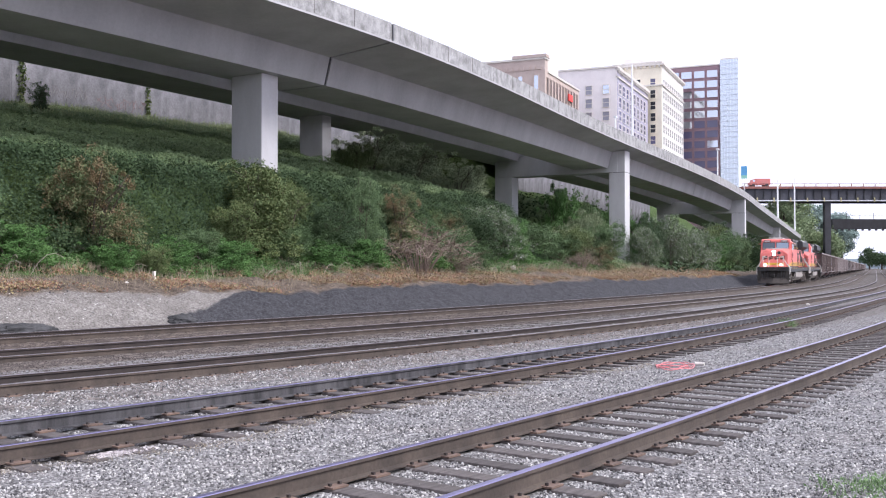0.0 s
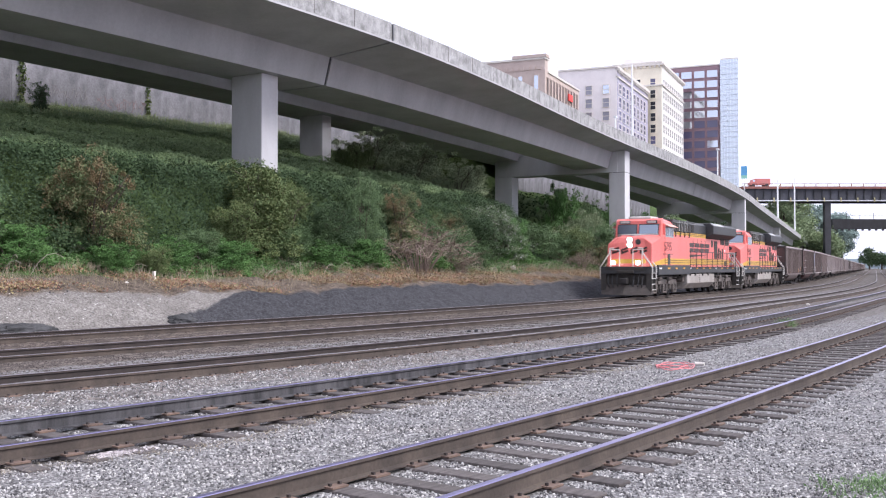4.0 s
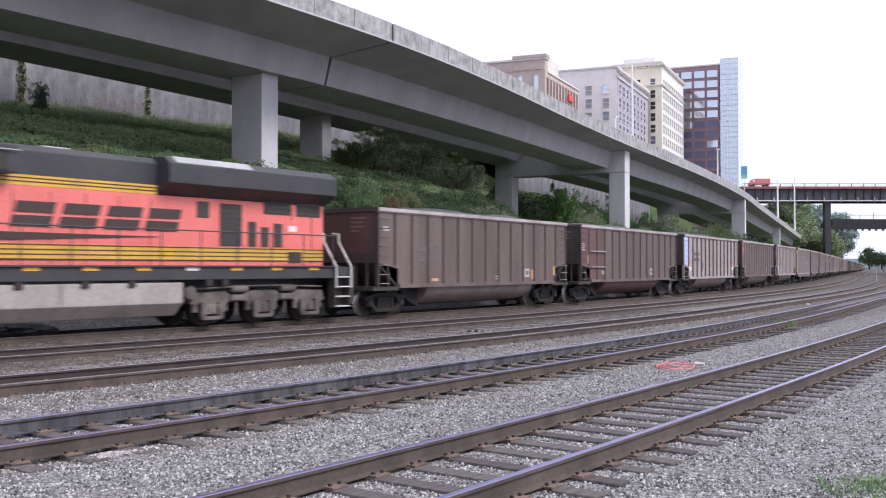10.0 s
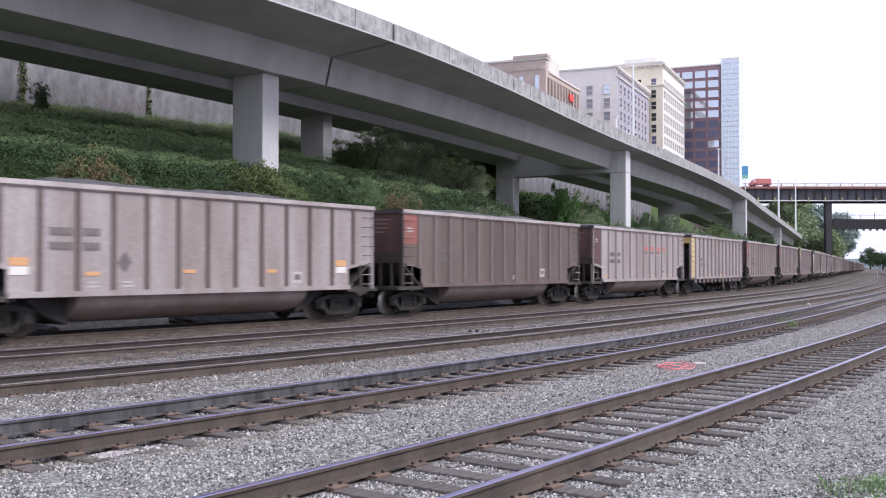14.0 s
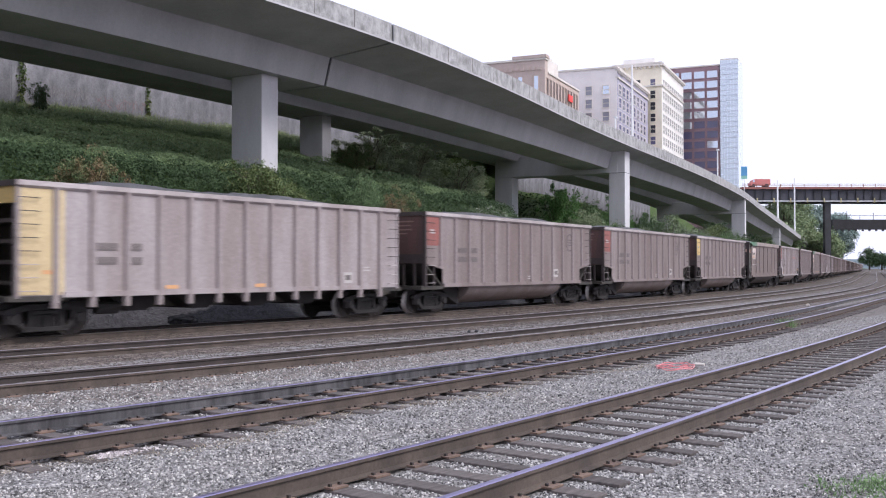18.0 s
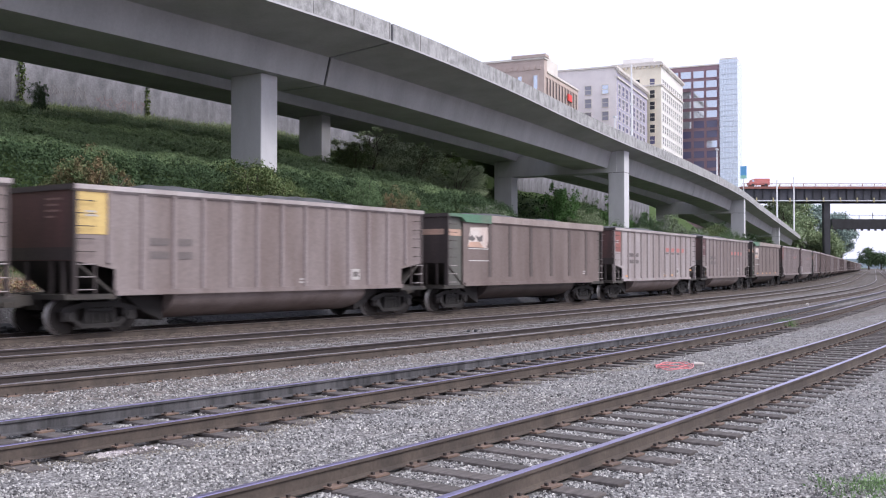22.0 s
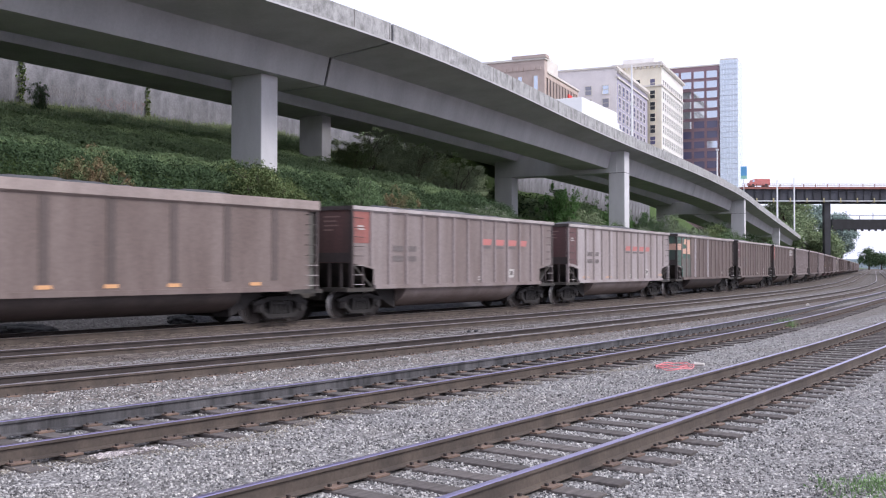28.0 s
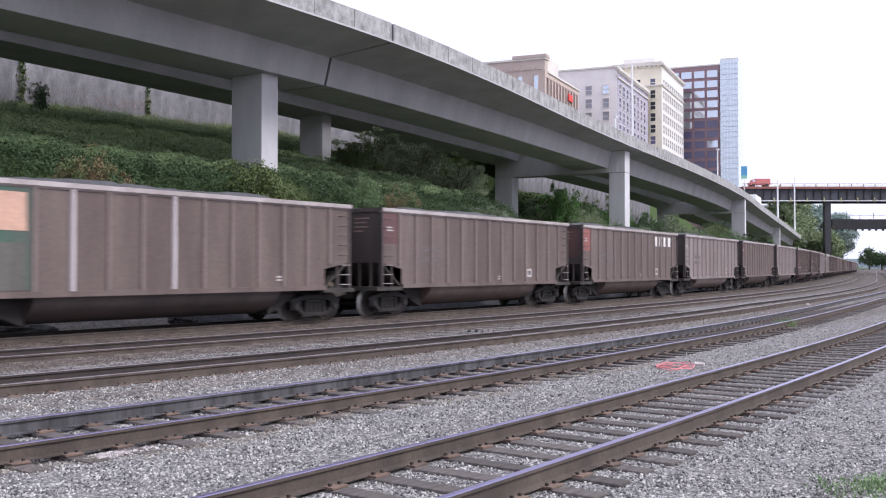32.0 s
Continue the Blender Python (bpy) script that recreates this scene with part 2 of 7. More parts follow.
def ground_z(s, off):
    """Height of the ground, with lumps on the bank and slope."""
    s, off = np.asarray(s, float), np.asarray(off, float)
    z = np.interp(off, _bo, _bz)
    low = np.interp(off, (8, 11, 16, 22, 26, 30.4), (1.42, 2.2, 3.0, 4.0, 6.4, 11.0))
    k = np.clip((s - 41) / 17, 0, 1)
    k = k * k * (3 - 2 * k)
    z = np.where((off > 8) & (off < 30.4), z * (1 - k) + low * k, z)
    z = z - np.interp(s, (-10, 16, 25, 35), (1.1, 0.85, 0.55, 0.0)) * np.clip((off - 20) / 9, 0, 1) * (off < 30.4)
    rise = np.clip((off - 2.8) / 2.0, 0, 1) * np.clip((40 - off) / 10, 0, 1)
    z = z + rise * (0.06 * np.sin(s * 0.9 + off * 1.3) + 0.035 * np.sin(s * 2.3 - off * 2.1) + 0.10 * np.sin(s * 0.31 + 1.0))
    flat = np.clip((s - 120) / 140, 0, 1) * np.clip((off - 3.0) / 3.0, 0, 1)
    bank = np.clip((off - 2.3) / 0.6, 0, 1) * np.clip((9.5 - off) / 2, 0, 1)
    for i, (ka, kb) in enumerate(((3.1, 1.7), (-2.3, 4.4), (5.3, -3.1), (1.1, 7.2), (7.9, 5.2), (-6.3, 9.1))):
        z = z + bank * 0.032 * np.sin(ka * s + kb * off + i * 1.9) * np.sin(0.37 * ka * s - 0.5 * kb * off + i)
    z = np.where((off > 30.9) & (off < 46) & (s > 64) & (s < 90), 11.6, z)
    foot = np.exp(-((off - 2.55) / 0.35) ** 2) * (0.16 * np.exp(-((s + 1.5) / 1.2) ** 2) + 0.10 * np.exp(-((s - 5.2) / 0.5) ** 2) + 0.06 * np.abs(np.sin(s * 0.9)))
    return (z + foot) * (1 - 0.6 * flat)
n = Nodes("ground_cover")
# gravel between the tracks, brown dust along the far ones, coal-black and sandy faces on the bank, dry grass strip, soil under the ivy
n_geo = n.add("ShaderNodeUVMap")
sep = n.add("ShaderNodeSeparateXYZ")
n.link(n_geo.outputs["UV"], sep.inputs["Vector"])
along, across = sep.outputs["X"], sep.outputs["Y"]
vor = n.add("ShaderNodeTexVoronoi", Scale=31.0)
n.link(n.where(), vor.inputs["Vector"])
stone = n.ramp(vor.outputs["Color"], ((0.0, (0.07, 0.068, 0.072)), (0.5, (0.29, 0.282, 0.287)), (1.0, (0.60, 0.585, 0.585))))
# shade in the gaps between stones, painted in by cell distance
gap_shade = n.ramp(vor.outputs["Distance"], ((0.0, (1, 1, 1)), (0.75, (0.40, 0.40, 0.40))))
stone = n.mix(1.0, stone, gap_shade, "MULTIPLY")
big = n.add("ShaderNodeTexVoronoi", Scale=11.0)
n.link(n.where(), big.inputs["Vector"])
stone = n.mix(0.3, stone, n.ramp(big.outputs["Color"], ((0.1, (0.12, 0.115, 0.12)), (0.5, (0.31, 0.305, 0.315)), (0.9, (0.46, 0.45, 0.44)))))
blot = n.noise(0.8, 6.0)
stone = n.mix(n.ramp(blot, ((0.45, (0, 0, 0)), (0.75, (0.4, 0.4, 0.4)))), stone, (0.17, 0.14, 0.125))


def band(a, b, soft):
    m1 = n.add("ShaderNodeMapRange")
    m1.inputs["From Min"].default_value, m1.inputs["From Max"].default_value = a - soft, a + soft
    m2 = n.add("ShaderNodeMapRange")
    m2.inputs["From Min"].default_value, m2.inputs["From Max"].default_value = b - soft, b + soft
    wob = n.add("ShaderNodeMath")
    wob.operation = "MULTIPLY_ADD"
    n.link(blot, wob.inputs[0])
    wob.inputs[1].default_value = soft * 5
    n.link(across, wob.inputs[2])
    mul = n.add("ShaderNodeMath")
    mul.operation = "SUBTRACT"
    for m in (m1, m2):
        n.link(wob.outputs[0], m.inputs["Value"])
    n.link(m1.outputs["Result"], mul.inputs[0])
    n.link(m2.outputs["Result"], mul.inputs[1])
    return mul.outputs[0]


dusty = n.mix(n.ramp(big.outputs["Color"], ((0.2, (0, 0, 0)), (0.8, (1, 1, 1)))), (0.055, 0.043, 0.038), (0.19, 0.155, 0.135))
col = stone
for centre, width, k in ((-0.2, 2.0, 0.95), (-5.0, 1.5, 0.85), (-10.0, 1.4, 0.6), (-13.9, 0.7, 0.45)):
    fac = n.add("ShaderNodeMath")
    fac.operation = "MULTIPLY"
    n.link(band(centre - width, centre + width, 0.12), fac.inputs[0])
    fac.inputs[1].default_value = k
    col = n.mix(fac.outputs[0], col, dusty)
coal = n.mix(n.ramp(n.noise(7.0, 9.0, 0.8), ((0.36, (0, 0, 0)), (0.66, (1, 1, 1)))), (0.032, 0.032, 0.036), (0.09, 0.09, 0.10))
sand = n.mix(n.ramp(n.noise(9.0, 9.0, 0.8), ((0.38, (0, 0, 0)), (0.58, (1, 1, 1)))), (0.15, 0.137, 0.128), (0.31, 0.292, 0.28))
sand = n.mix(n.ramp(n.noise(1.6, 6.0, 0.7), ((0.4, (0, 0, 0)), (0.62, (0.7, 0.7, 0.7)))), sand, (0.165, 0.15, 0.142))
edge = n.add("ShaderNodeMapRange")
edge.inputs["From Min"].default_value, edge.inputs["From Max"].default_value = 8.6, 8.9
wob = n.add("ShaderNodeMath")
wob.operation = "MULTIPLY_ADD"
n.link(n.noise(0.9, 5.0), wob.inputs[0])
wob.inputs[1].default_value = 1.1
lean = n.add("ShaderNodeMath")
lean.operation = "MULTIPLY_ADD"
n.link(across, lean.inputs[0])
lean.inputs[1].default_value = -2.6
n.link(along, lean.inputs[2])
far_lean = n.add("ShaderNodeMath")
far_lean.operation = "ADD"
n.link(lean.outputs[0], far_lean.inputs[0])
far_lean.inputs[1].default_value = 10.3
n.link(far_lean.outputs[0], wob.inputs[2])
n.link(wob.outputs[0], edge.inputs["Value"])
face = n.mix(edge.outputs["Result"], sand, coal)
col = n.mix(band(2.2, 60, 0.1), col, face)
grass_soil = n.mix(n.ramp(n.noise(4.0, 8.0, 0.75), ((0.36, (0, 0, 0)), (0.64, (1, 1, 1)))), (0.075, 0.06, 0.05), (0.21, 0.17, 0.14))
col = n.mix(band(4.85, 60, 0.12), col, grass_soil)
col = n.mix(band(8.2, 60, 0.3), col, n.mix(n.noise(1.2, 6.0), (0.05, 0.085, 0.035), (0.10, 0.14, 0.05)))
far_side = n.mix(n.noise(0.12, 6.0), (0.085, 0.08, 0.06), (0.15, 0.125, 0.10))
col = n.mix(band(-3000, -48, 1.5), col, far_side)
away = n.add("ShaderNodeMapRange")
away.inputs["From Min"].default_value, away.inputs["From Max"].default_value, away.inputs["To Max"].default_value = 18, 90, 0.8
n.link(along, away.inputs["Value"])
yard = n.add("ShaderNodeMath")
yard.operation = "MULTIPLY"
n.link(away.outputs["Result"], yard.inputs[0])
n.link(band(-60, 2.2, 0.4), yard.inputs[1])
col = n.mix(yard.outputs[0], col, n.mix(n.noise(0.5, 6.0), (0.06, 0.05, 0.045), (0.15, 0.13, 0.118)))
col = n.mix(0.75, col, n.ramp(n.noise(17.0, 3.0, 0.7), ((0.34, (0.35, 0.34, 0.34)), (0.5, (0.95, 0.95, 0.95)), (0.66, (1.55, 1.55, 1.55)))), "MULTIPLY")
n.bsdf.inputs["Specular IOR Level"].default_value = 0.12
n.bump(vor.outputs["Distance"], 0.6, 0.03)
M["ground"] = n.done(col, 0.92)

s_rows = np.array([-2600, -900, -420, -330] + list(np.arange(-280, -30, 10)) + list(np.arange(-30, -4, 0.5)) + list(np.arange(-4, 55, 0.25)) + list(np.arange(55, 100, 0.5)) + list(np.arange(100, 260, 3)) + list(np.arange(260, 900, 20)) + [1100, 1700, 2800], float)
o_rows = np.array([-2600, -900, -400, -150, -60, -45, -36, -30, -27] + list(np.arange(-24, 2.0, 0.4)) + list(np.arange(2.0, 9.0, 0.16)) + list(np.arange(9.0, 30.9, 0.7)) + [30.9, 31.3, 45, 60, 120, 400, 1000, 2600], float)
gs, go = np.meshgrid(s_rows, o_rows, indexing="ij")
gz = ground_z(gs, go) + np.where((go > -23) & (go < 2), 0.012 * np.sin(gs * 5.1 + go * 3.3) * np.sin(gs * 1.7 - go * 4.1), 0)
g_xyz = line(np.clip(gs, -420, 1190), go, gz)
tail = gs - np.clip(gs, -420, 1190)
g_xyz[..., 0] += tail * np.cos(heading(gs))
g_xyz[..., 1] += tail * np.sin(heading(gs))
kj, ki = np.meshgrid(np.arange(len(s_rows) - 1), np.arange(len(o_rows) - 1), indexing="ij")
q = kj * len(o_rows) + ki
g_faces = np.stack([q, q + len(o_rows), q + len(o_rows) + 1, q + 1], -1).reshape(-1, 4)[:, ::-1]
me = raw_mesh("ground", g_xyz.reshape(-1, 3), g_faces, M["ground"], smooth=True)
uv = me.uv_layers.new(name="UVMap")
loops = g_faces.ravel()
uv.data.foreach_set("uv", np.stack([gs.ravel()[loops], go.ravel()[loops]], -1).astype(np.float32).ravel())
ground = tagged(new("ground", me), "grey ballast yard with a coal-dusted bank and soil slope", "ground", kind="structure")

# ---- tracks ----
TRACKS = [  # offset, height, cant of the near rail, sleepers seen
    (0.0, 0.0, 0.0), (-4.72, -0.02, 0.0), (-9.84, 0.01, 0.043), (-13.84, -0.005, 0.0), (-18.09, -0.022, 0.0)]
DRIFT = [(0, 0, 0, 0), (-0.03, 0, 0, 14), (-0.0261, 0.00132, 0, 30), (0.0194, 0.0014, -2.27e-5, 40), (0.04, 0.00011, 0, 60)]  # each track's own easing along the line


def track_off(k, s):
    a, b, c, end = DRIFT[k]
    s = np.clip(s, -26, end)
    return TRACKS[k][0] + a * s + b * s ** 2 + c * s ** 3



RAIL = [(-0.07, -0.172), (0.07, -0.172), (0.07, -0.16), (0.012, -0.145), (0.01, -0.045), (0.036, -0.035), (0.036, -0.006), (0.028, 0.0), (-0.028, 0.0), (-0.036, -0.006), (-0.036, -0.035), (-0.01, -0.045), (-0.012, -0.145), (-0.07, -0.16)]
RAIL_INDEX = [0, 0, 0, 0, 0, 0, 1, 1, 1, 0, 0, 0, 0, 0]
sleeper_mesh = Shape().box(-0.115, 0.115, -1.3, 1.3, -0.17, 0.0).mesh("sleeper", M["timber"], 0.018)
plate = Shape().box(-0.1, 0.1, -0.17, 0.17, 0, 0.018)
for px, py in ((-0.06, 0.1), (0.06, 0.1), (-0.06, -0.1), (0.06, -0.1)):
    plate.box(px - 0.012, px + 0.012, py - 0.015, py + 0.015, 0.018, 0.042)
plate_v, plate_f = np.array(plate.v), np.array(plate.f)
rng = np.random.default_rng(4)
for k, (off, z, cant) in enumerate(TRACKS):
    track = thing("railway_track", "rusty steel railway track on weathered sleepers in ballast", "railway track", "tracks of the yard", "structure")
    for side in (0.7525, -0.7525):
        lift = z + (cant if side < 0 else 0.0)
        prof = lambda s, side=side, lift=lift, k=k: [(float(track_off(k, s)) + side + o, lift + h) for o, h in RAIL]
        part("rail", sweep(prof, stations(-330, 900), "rail", [M["rail_steel" if side < 0 or k == 4 else "rail_sun_streaks" if k == 3 else "rail_dark"], M["rail_head" if k > 2 else "rail_dull"]], True, RAIL_INDEX), None, track, "rusty rail with a worn bright head")
    ss = np.arange(-26, 130, 0.56) + rng.uniform(-0.03, 0.03, len(np.arange(-26, 130, 0.56)))
    depth = {0: -0.185, 1: -0.185, 2: -0.18, 3: -0.178, 4: -0.178}[k]
    plates_v, plates_f, rest_v, rest_f = [], [], [], []
    for s in ss:
        o = float(track_off(k, s))
        skew = rng.uniform(-1.2, 1.2)
        m = on_line(s, o + rng.uniform(-0.05, 0.05), z + depth) @ pose(0, 0, 0, rng.uniform(-0.3, 0.3), 0, skew)
        if k >= 3 and s < 62:
            part("sleeper", sleeper_mesh, None, track, at=m)
        else:
            base = len(rest_v) * 8
            rest_v.append([m @ Vector(c) for c in ((-.11, -1.3, -.1), (.11, -1.3, -.1), (.11, 1.3, -.1), (-.11, 1.3, -.1), (-.11, -1.3, 0), (.11, -1.3, 0), (.11, 1.3, 0), (-.11, 1.3, 0))])
            rest_f += [[base + i for i in q] for q in ((4, 5, 6, 7), (0, 1, 5, 4), (1, 2, 6, 5), (2, 3, 7, 6), (3, 0, 4, 7))]
        if s < 70:
            for side in (0.7525, -0.7525):
                mm = on_line(s, o + side, z + (cant if side < 0 else 0) - 0.174)
                base = len(plates_v) * len(plate_v)
                plates_v.append((np.array(mm.to_3x3()) @ plate_v.T).T + np.array(mm.translation))
                plates_f.append(plate_f + base)
    if rest_v:
        tagged(part("far_sleepers", raw_mesh("far_sleepers", np.array(rest_v).reshape(-1, 3), rest_f, M["timber"]), None, track, "sleepers half sunk in dusty ballast"), kind="stuff")
    tagged(part("tie_plates", raw_mesh("tie_plates", np.concatenate(plates_v), np.concatenate(plates_f), [M["rust"], M["spike"]], index=np.tile([0] * 6 + [1] * 24, len(plates_v))), None, track, "rusted tie plates and dark spikes"), kind="stuff")

# ---- viaduct: two concrete decks on columns ----
BOX_FOOT = [(-120, 11.2), (-40, 11.45), (0, 11.54), (24, 11.48), (41, 11.2), (57, 10.92), (70, 10.75), (84, 10.7), (105, 10.72), (123, 10.68), (138, 10.58), (150, 10.2), (160, 9.9), (240, 8.0), (330, 5.9), (420, 4.2)]
LIP = [(-120, 7.2), (24, 7.5), (36, 8.1), (50, 9.2), (64, 9.6), (420, 9.6)]


def soft_line(s, rows, spread=5):
    return float(sum(np.interp(s + d, [p[0] for p in rows], [p[1] for p in rows]) for d in (-spread, -spread / 2, 0, spread / 2, spread)) / 5)


def box_foot(s):
    return soft_line(s, BOX_FOOT)


def deck_1(s):
    b, e = box_foot(s), soft_line(s, LIP)
    return [(e, b + 1.78), (e, b + 2.75), (e + 0.22, b + 2.75), (e + 0.42, b + 2.05), (17.0, b + 2.05), (17.2, b + 2.75), (17.42, b + 2.75), (17.42, b + 1.8), (15.6, b + 1.45), (15.2, b), (12.0, b), (11.6, b + 1.45)]


def deck_2(s):
    b = box_foot(s) + np.interp(s, [0, 25, 63], [1.05, 0.92, 1.1])
    return [(18.4, b + 1.7), (18.4, b + 2.65), (18.65, b + 2.65), (18.85, b + 2.0), (26.2, b + 2.0), (26.4, b + 2.65), (26.65, b + 2.65), (26.65, b + 1.7), (24.9, b + 1.3), (24.5, b), (20.9, b), (20.5, b + 1.3)]


viaduct = thing("viaduct", "long grey concrete road viaduct with two decks on columns", "viaduct", kind="structure")
JOINT = 23.6
for nm, fn, idx in (("deck", deck_1, [1, 1, 1, 0, 1, 1, 1, 0, 0, 0, 0, 0]), ("deck", deck_2, [1, 1, 1, 0, 1, 1, 1, 0, 0, 0, 0, 0])):
    for a, b in ((-120, JOINT - 0.1), (JOINT + 0.1, 104.9), (105.05, 400)) if fn is deck_1 else ((-120, 104.9), (105.05, 400)):
        part(nm, sweep(fn, [s for s in stations(a, b, 2.0, 4.0)], nm, [M["concrete"], M["parapet"]], True, idx), None, viaduct, "grey concrete box-girder deck with stained parapet")


part("joint_seal", sweep(lambda s: [(p[0] + 0.06 * (1 if p[0] < 13 else -1), p[1] + (0.05 if i > 8 or i in (0, 7, 8) else -0.05)) for i, p in enumerate(deck_1(s))], [JOINT - 0.12, JOINT + 0.12], "joint_seal", M["steel_dark"]), None, viaduct, "dark movement joint seal")


def column(s, off, across, lengthwise, top, name="column"):
    p = line(s, off, 0)
    foot = float(ground_z(s, off)) - 0.6
    sh = Shape().box(-lengthwise / 2, lengthwise / 2, -across / 2, across / 2, foot, top)
    return part(name, sh, M["concrete_column"], viaduct, "square grey concrete column", 0.05, at=on_line(s, off))


for s in (-22.0, 19.8):
    column(s, 13.6, 2.1, 1.2, box_foot(s) + 0.01)
for s in (-4.0, 36.5):
    column(s, 22.7, 2.0, 1.0, box_foot(s) + 0.98)
for s, wide in ((68.4, 1.5), (138.0, 2.0), (205.0, 1.5)):
    b = box_foot(s)
    column(s, 11.15 if s != 138 else 10.8, wide, 1.5, b + (1.55 if s != 138 else 2.1))
    column(s, 22.4, 1.8, 1.5, b + 1.15)
    part("cross_beam", Shape().box(-0.78, 0.78, -6.0, 5.9, b - 0.42, b + 1.5), M["concrete_column"], viaduct, "concrete cross beam", 0.05, at=on_line(s, 17.1))

for s in (68.4, 138.0, 205.0):
    part("column_joint", Shape().box(-0.77, 0.77, -1.015, 1.015, -0.02, 0.02), M["steel_dark"], viaduct, at=on_line(s, 10.8, box_foot(s) - 0.42)) if s == 138 else part("column_joint", Shape().box(-0.76, 0.76, -0.76, 0.76, -0.02, 0.02), M["steel_dark"], viaduct, at=on_line(s, 11.15, box_foot(s) - 0.42))

drip = lambda s: [(soft_line(s, LIP) - 0.03, box_foot(s) + 1.75), (soft_line(s, LIP) - 0.03, box_foot(s) + 1.84), (soft_line(s, LIP) + 0.1, box_foot(s) + 1.84), (soft_line(s, LIP) + 0.1, box_foot(s) + 1.75)]
part("slab_edge", sweep(drip, stations(-120, 400, 2.0, 4.0), "slab_edge", M["concrete"]), None, viaduct, "pale slab edge under the parapet")
groove = Shape().box(-0.014, 0.014, -0.006, 0.05, 1.9, 2.754).mesh("parapet_joint", M["timber"])
for i in range(20):
    s = 2.0 + i * 3.05
    part("parapet_joint", groove, None, viaduct, at=on_line(s, soft_line(s, LIP), box_foot(s)))

# ---- retaining wall behind the slope ----
wall = thing("retaining_wall", "pale stained concrete retaining wall above the slope", "wall", kind="structure")
PANEL = 2.4
panel_mesh = Shape().box(-PANEL / 2 + 0.012, PANEL / 2 - 0.012, -0.3, 0.3, -2.5, 10.5).mesh("wall_panel", M["wall_concrete"], 0.02)
for i in range(82):
    s = -30 + i * PANEL
    if 64 < s < 90:
        continue
    part("panel", panel_mesh, None, wall, at=on_line(s, 30.6, float(ground_z(s, 30.0)) - 1.0))

# an added roofed recess in the wall keeps the stretch under the rear deck dark
underpass = thing("underpass", "added roofed concrete recess that keeps the wall behind the viaduct dark", "underpass", kind="structure")
for name_, s0_, s1_, o0_, o1_, z0_, z1_ in (("roof_slab", 63, 91, 26.7, 46.5, 15.2, 16.2), ("back_wall", 63, 91, 45.5, 46.2, 9, 15.2), ("side_wall", 63, 63.8, 30.9, 45.5, 9, 15.2), ("side_wall", 90.2, 91, 30.9, 45.5, 9, 15.2), ("head_wall", 63, 91, 30.3, 30.9, 15.2, 21.5)):
    prof_ = lambda s, o0_=o0_, o1_=o1_, z0_=z0_, z1_=z1_: [(o0_, z0_), (o1_, z0_), (o1_, z1_), (o0_, z1_)]
    part(name_, sweep(prof_, stations(s0_, s1_, 2.0, 2.0) if s1_ - s0_ > 2 else [s0_, s1_], name_, M["wall_concrete"]), None, underpass)
# faded paint scrawls low on the wall, as plain bars
M["scrawl"] = worn("faded_scrawl_paint", (0.15, 0.13, 0.145), (0.26, 0.25, 0.26), 0.9, 0, 6.0)
M["scrawl_red"] = worn("faded_red_scrawl_paint", (0.20, 0.13, 0.14), (0.27, 0.22, 0.23), 0.9, 0, 6.0)
r4 = random.Random(9)
for i in range(18):
    s = 19.4 + i * 0.42 + (0.9 if i > 7 else 0)
    sh = Shape()
    for k in range(3):
        m4 = Matrix.Translation((r4.uniform(-0.2, 0.2), -0.31, r4.uniform(0.0, 0.5))) @ Matrix.Rotation(r4.uniform(-1.3, 1.3), 4, "Y")
        sh.turned_box(m4, 0.05, 0.01, r4.uniform(0.3, 0.6))
    part("scrawl", sh, M["scrawl_red" if i > 7 else "scrawl"], wall, "faded paint bars", at=on_line(s, 30.6, float(ground_z(s, 30.0)) + (1.0 if i < 8 else 0.8)))

# ---- town on the hill behind the viaduct ----
TOWN = math.degrees(1.1579)
M["trim_pale"] = worn("pale_stone_trim", (0.72, 0.68, 0.64), (0.6, 0.56, 0.53), 0.85, 0, 1.0)
M["glass_blue"] = plain("blue_curtain_glass", (0.64, 0.71, 0.79), 0.12, 0.4)
M["glass_violet"] = plain("violet_window_glass", (0.13, 0.125, 0.22), 0.08)
M["mullion"] = plain("pale_mullion", (0.62, 0.66, 0.74), 0.4, 0.4)
M["glass_grey"] = plain("dull_grey_window_glass", (0.16, 0.16, 0.2), 0.15)
M["glass_dull"] = plain("pale_grey_window_glass", (0.30, 0.30, 0.36), 0.2)
M["sign_red"] = plain("bright_red_panel", (0.75, 0.05, 0.04), 0.5)
window_shapes = {}


def window_on(house, face, along, z, w, h, glass, frame_mat, depth=0.25):
    key = (w, h, glass, frame_mat)
    if key not in window_shapes:
        f = min(0.18, w * 0.12)
        window_shapes[key] = (Shape().ring(w, h, f, -0.24, 0.02).mesh("window", M[frame_mat]), Shape().box(-w / 2, w / 2, -0.06, 0.03, 0, h).mesh("pane", M[glass]),
                              Shape().box(-w / 2, w / 2, -0.14, -0.05, h * 0.47, h * 0.53).mesh("sash_bar", M[frame_mat]))
    at = pose(along, -0.1 if house.get("sided") else 0, z) if face == "side" else pose(0, along, z, 0, 0, -90)
    win = part("window", window_shapes[key][0], None, house, at=at)
    part("pane", window_shapes[key][1], None, win)
    if frame_mat != "tower_red" and h < 4:
        part("sash_bar", window_shapes[key][2], None, win)


